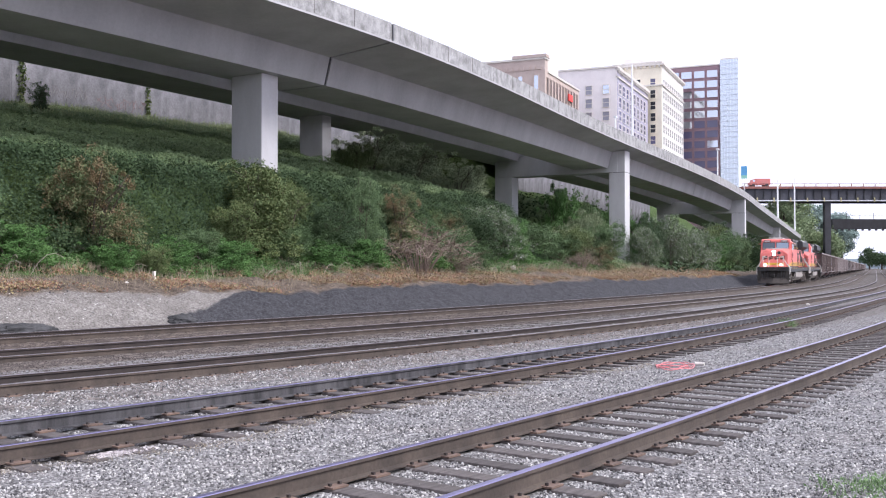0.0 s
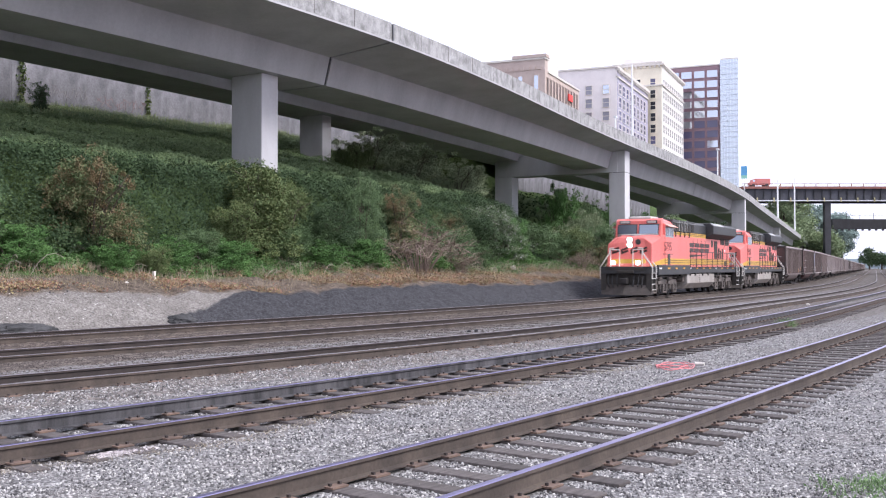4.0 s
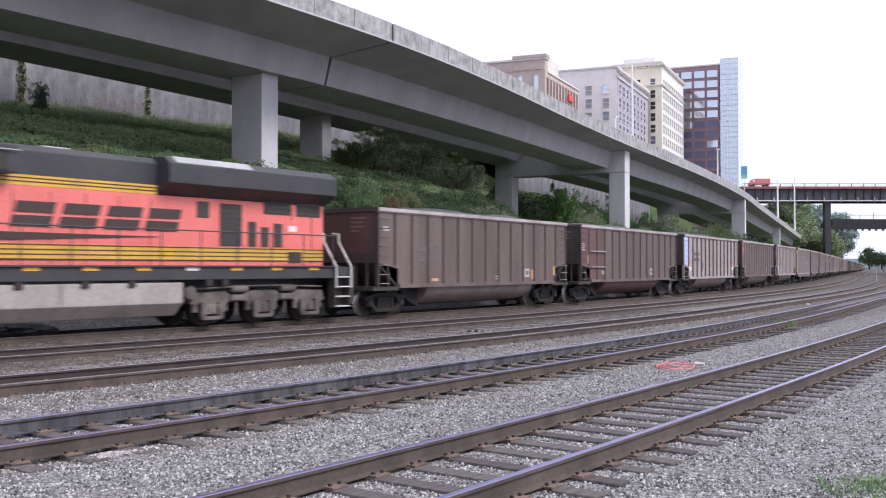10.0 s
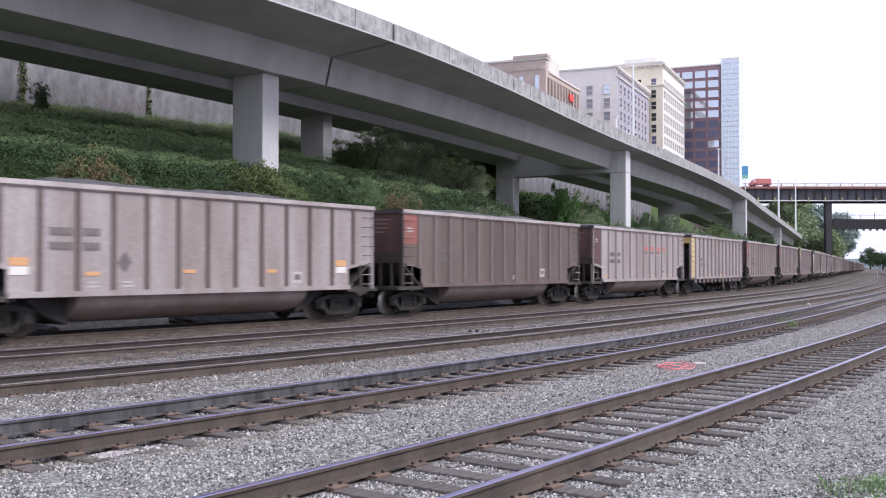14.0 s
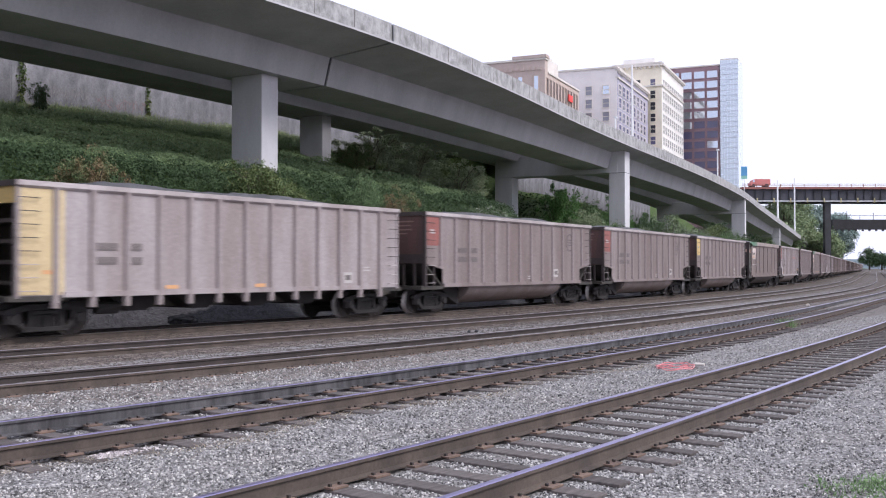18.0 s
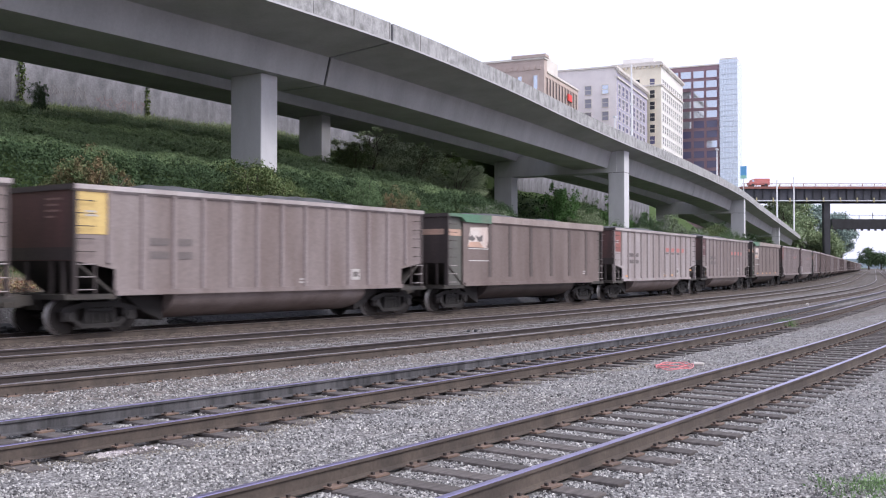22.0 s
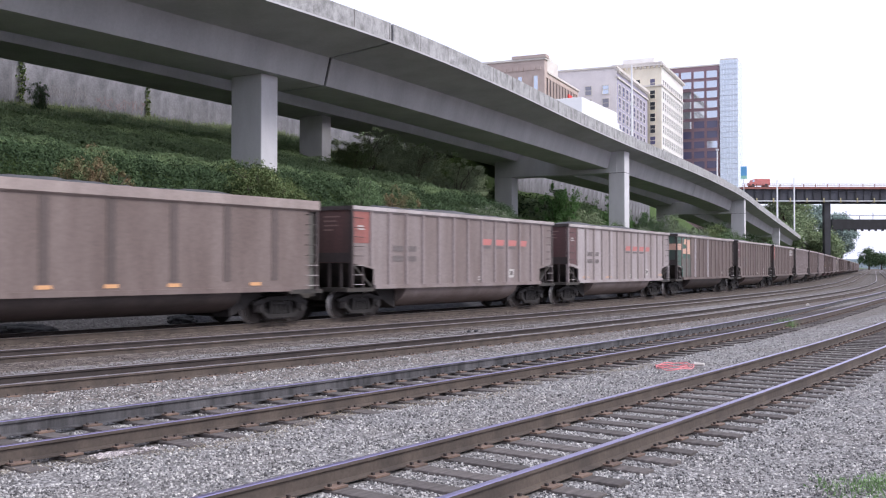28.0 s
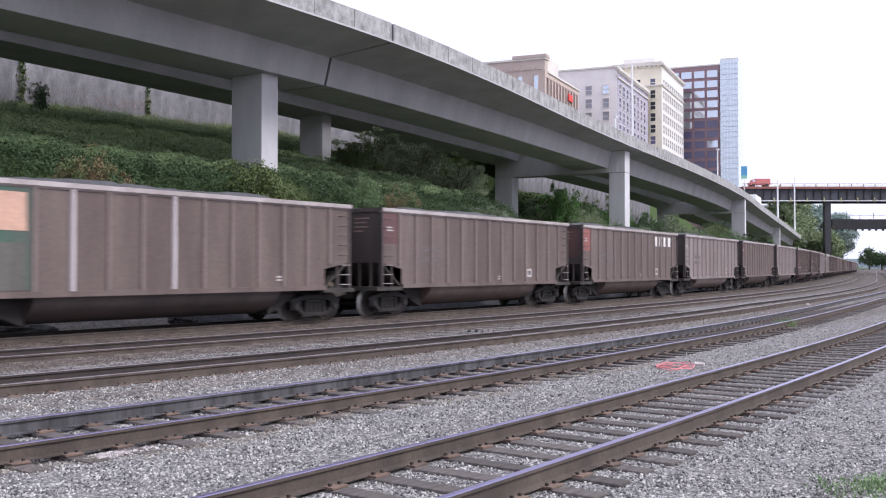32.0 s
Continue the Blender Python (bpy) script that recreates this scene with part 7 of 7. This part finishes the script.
def car_bogie(parent, x):
    b = new("truck")
    b.parent = parent
    b.matrix_basis = pose(x, 0, 0)

    def wheels():
        w = Shape()
        for sy in (1, -1):
            w.lathe([(0.16, sy * 0.83), (0.39, sy * 0.83), (0.45, sy * 0.82), (0.457, sy * 0.71), (0.482, sy * 0.69), (0.482, sy * 0.67), (0.16, sy * 0.67)], 20, "y")
        me = w.rod((0, -1.0, 0), (0, 1.0, 0), 0.08, 8).mesh("wheelset", [M["wheel_steel"], M["tread_steel"]], 0, True)
        for face in me.polygons:
            if all(math.hypot(me.vertices[v].co.x, me.vertices[v].co.z) > 0.44 for v in face.vertices):
                face.material_index = 1
        return me
    for wx in (-0.9, 0.9):
        part("wheelset", once("car_wheel", wheels), None, b, at=pose(wx, 0, 0.457))
    for sy in (1, -1):
        part("side_frame", once(("car_frame", sy), lambda: car_sideframe(sy).mesh("side_frame", M["truck_dark"], 0.015)), None, b, "dark cast side frame")
    part("bolster", once("car_bolster", lambda: Shape().box(-0.2, 0.2, -0.95, 0.95, 0.42, 0.8).mesh("bolster", M["loco_dark"])), None, b)


riders = [(locomotive(True, "5795"), -34.27), (locomotive(False, "5958"), -11.97)]
TAUPE, BROWN, PALE, DARK = "dusty_taupe_aluminium", "dusty_brown_paint", "pale_dusty_aluminium", "dark_grime_and_shade_paint"
RED_END = "reddish_grimy_end"
small = (("small_white", -0.8, 1.22), ("small_white", 6.95, 3.0), ("stencil", 4.95, 2.75), ("data_box", -3.3, 1.3), ("end_label", 0, 0))
CARS = [
    dict(label="dusty brown coal car with a grimy maroon end, heaped full", side=BROWN, end=RED_END, ribs=BROWN, tub=TAUPE, marks=small + (("orange_dash", 3.9, 1.2), ("orange_post", -1.0, 1.2), ("orange_post", -3.9, 1.2), ("orange_post", -6.0, 1.35), ("emblem", -4.9, 2.85))),
    dict(label="dark maroon and brown coal car, heaped full", side=BROWN, end=DARK, first="maroon_paint", panels=3, ribs=BROWN, tub="maroon_paint", marks=(("white_lines", 0, 0), ("small_white", 7.1, 2.55), ("small_white", 7.1, 2.75), ("small_white", 4.6, 1.4), ("data_box", -2.6, 1.3), ("end_label", 0, 0), ("orange_post", 6.4, 1.9))),
    dict(label="pale dusty coal car with a blue-white corner panel", side=PALE, end=DARK, first="pale_blue_white_panel", deep=True, ribs=BROWN, tub=TAUPE, marks=(("stencil", 4.95, 2.95), ("diamond", 3.0, 1.85), ("sticker", 6.0, 1.75), ("sticker", -5.4, 1.75), ("orange_dash", 0.85, 1.55), ("orange_dash", -2.3, 1.55), ("orange_dash", 3.95, 1.5), ("data_box", -3.4, 1.22), ("small_white", 3.9, 1.2), ("small_white", 2.85, 1.2))),
    dict(label="dusty brown coal car with a reddish end", side=BROWN, end=RED_END, first="brick_red_paint", tub=TAUPE, marks=small),
    dict(label="pale grey coal car with faded red brand bars", side=PALE, end=RED_END, first="maroon_paint", tub=TAUPE, deep=True, marks=small + (("red_bars", -0.05, 2.64), ("rust", 5.9, 1.2), ("rust", -4.4, 1.2), ("rust", -1.0, 1.2))),
    dict(label="cream ribbed hopper car with a yellow end", side=PALE, end="yellow_paint", first="pale_yellow_paint", look_="hopper", marks=(("stencil", 5.1, 2.6), ("data_box", -4.4, 1.2), ("orange_dash", 6.6, 1.55), ("orange_dash", 2.9, 1.14), ("orange_dash", -0.4, 1.14), ("small_white", -5.4, 1.6))),
    dict(label="dusty taupe coal car with a red corner panel, heaped full", side=TAUPE, end=RED_END, first="brick_red_paint", marks=small + (("emblem", -5.0, 2.9),)),
    dict(label="dusty taupe coal car with a red corner panel, heaped full", side=TAUPE, end=RED_END, first="brick_red_paint", marks=small + (("emblem", -4.6, 2.9),)),
    dict(label="dusty taupe coal car with a yellow corner panel", side=TAUPE, end=RED_END, first="yellow_paint", marks=small),
    dict(label="grimy olive coal car with green chord and pale badge", side="grey_olive_paint", end=DARK, look_="smooth", tub=DARK, marks=(("badge", 5.75, 2.55), ("small_white", -5.0, 1.4))),
    dict(label="pale taupe coal car with dark red corner and brand bars", side=PALE, end=RED_END, first="brick_red_paint", tub=TAUPE, marks=small + (("red_bars", -1.12, 2.64), ("orange_dash", 5.6, 1.2), ("orange_dash", -0.9, 1.2), ("orange_dash", -2.2, 1.2), ("orange_dash", -6.0, 1.5))),
    dict(label="dusty taupe coal car with maroon corner and brand bars", side=TAUPE, end=RED_END, first="maroon_paint", marks=small + (("red_bars", -1.12, 2.64),)),
    dict(label="grimy olive coal car with green chord and pale badge", side="grey_olive_paint", end=DARK, look_="smooth", tub=DARK, marks=(("badge", 5.75, 2.55), ("green_patch", 7.2, 1.1), ("orange_dash", 4.9, 1.18), ("orange_dash", 2.5, 1.18), ("orange_dash", 0.6, 1.18), ("orange_dash", -1.4, 1.18), ("orange_dash", -4.4, 1.18))),
    dict(label="dusty taupe coal car with red corner and brand bars", side=TAUPE, end=RED_END, first="brick_red_paint", marks=small + (("red_bars", -1.12, 2.64),)),
    dict(label="pale grey coal car with maroon corner and brand bars", side=PALE, end="maroon_paint", first="maroon_paint", deep=True, tub=TAUPE, marks=small + (("red_bars", -0.2, 2.64), ("rust", 5.6, 1.2), ("rust", 2.6, 1.18), ("rust", -5.2, 1.25))),
    dict(label="green and brown coal car with white ribs, heaped full", side=BROWN, end="dark_green_paint", first="dark_green_paint", panels=3, white_ribs=(3, 6), tub=DARK, marks=(("orange_mark", 6.6, 2.9), ("small_white", -3.9, 1.3), ("small_white", 5.0, 1.5), ("small_white", 5.0, 1.75))),
    dict(label="dusty brown coal car with a grimy dark end", side=BROWN, end=DARK, first="maroon_paint", marks=small),
    dict(label="dusty brown coal car with white brand bars", side=BROWN, end=RED_END, first="brick_red_paint", marks=small + (("white_bars", -3.2, 2.95),)),
    dict(label="dusty taupe coal car, heaped full", side=TAUPE, end=DARK, marks=small),
    dict(label="dark brown coal car, heaped full", side=BROWN, end=DARK, first="maroon_paint", marks=small),
]
made_cars = []
for i, spec in enumerate(CARS):
    made_cars.append(coal_car(seed=i, **spec))
order = random.Random(5)
for i in range(len(CARS), 42):
    made_cars.append(copy_thing(made_cars[order.choice((0, 3, 6, 7, 1, 18, 11, 16, 17, 18, 19, 1, 9))], Matrix()))
riders += [(c, 7.27 + i * 16.18) for i, c in enumerate(made_cars)]


def train_place(t, back):
    return 128.76 - 11.9135 * t + 0.0063169 * t * t - 7.59753e-5 * t ** 3 + back




def motions():
    for ob, back in riders:
        walk(ob, [(t, on_line(train_place(t, back), 0, 0, True)) for t in range(0, 33)])
    start = train_place(0, 0)
    for ws, wx, radius in spinning:
        walk(ws, [(k / 15, pose(wx, 0, radius) @ Matrix.Rotation((start - train_place(k / 15, 0)) / radius, 4, "Y")) for k in range(481)])
    for car in made_cars[:19]:
        for ws in [o for o in car.children_recursive if o.name.startswith("wheelset")]:
            wx = ws.matrix_basis.translation.x
            walk(ws, [(k / 30, pose(wx, 0, 0.457) @ Matrix.Rotation((start - train_place(k / 30, 0)) / 0.457, 4, "Y")) for k in range(961)])
    rows = [(0, -115.0), (20, -115.0), (20.8, -112.0)] + [(t, 52.8 + 25.4 * (t - 27.5)) for t in (21.5, 22, 23, 24, 25, 26, 27, 28, 29, 30, 31, 32)]
    walk(box_truck, [(t, on_line(s, 11.6, box_foot(s) + 2.06)) for t, s in rows])


motions()
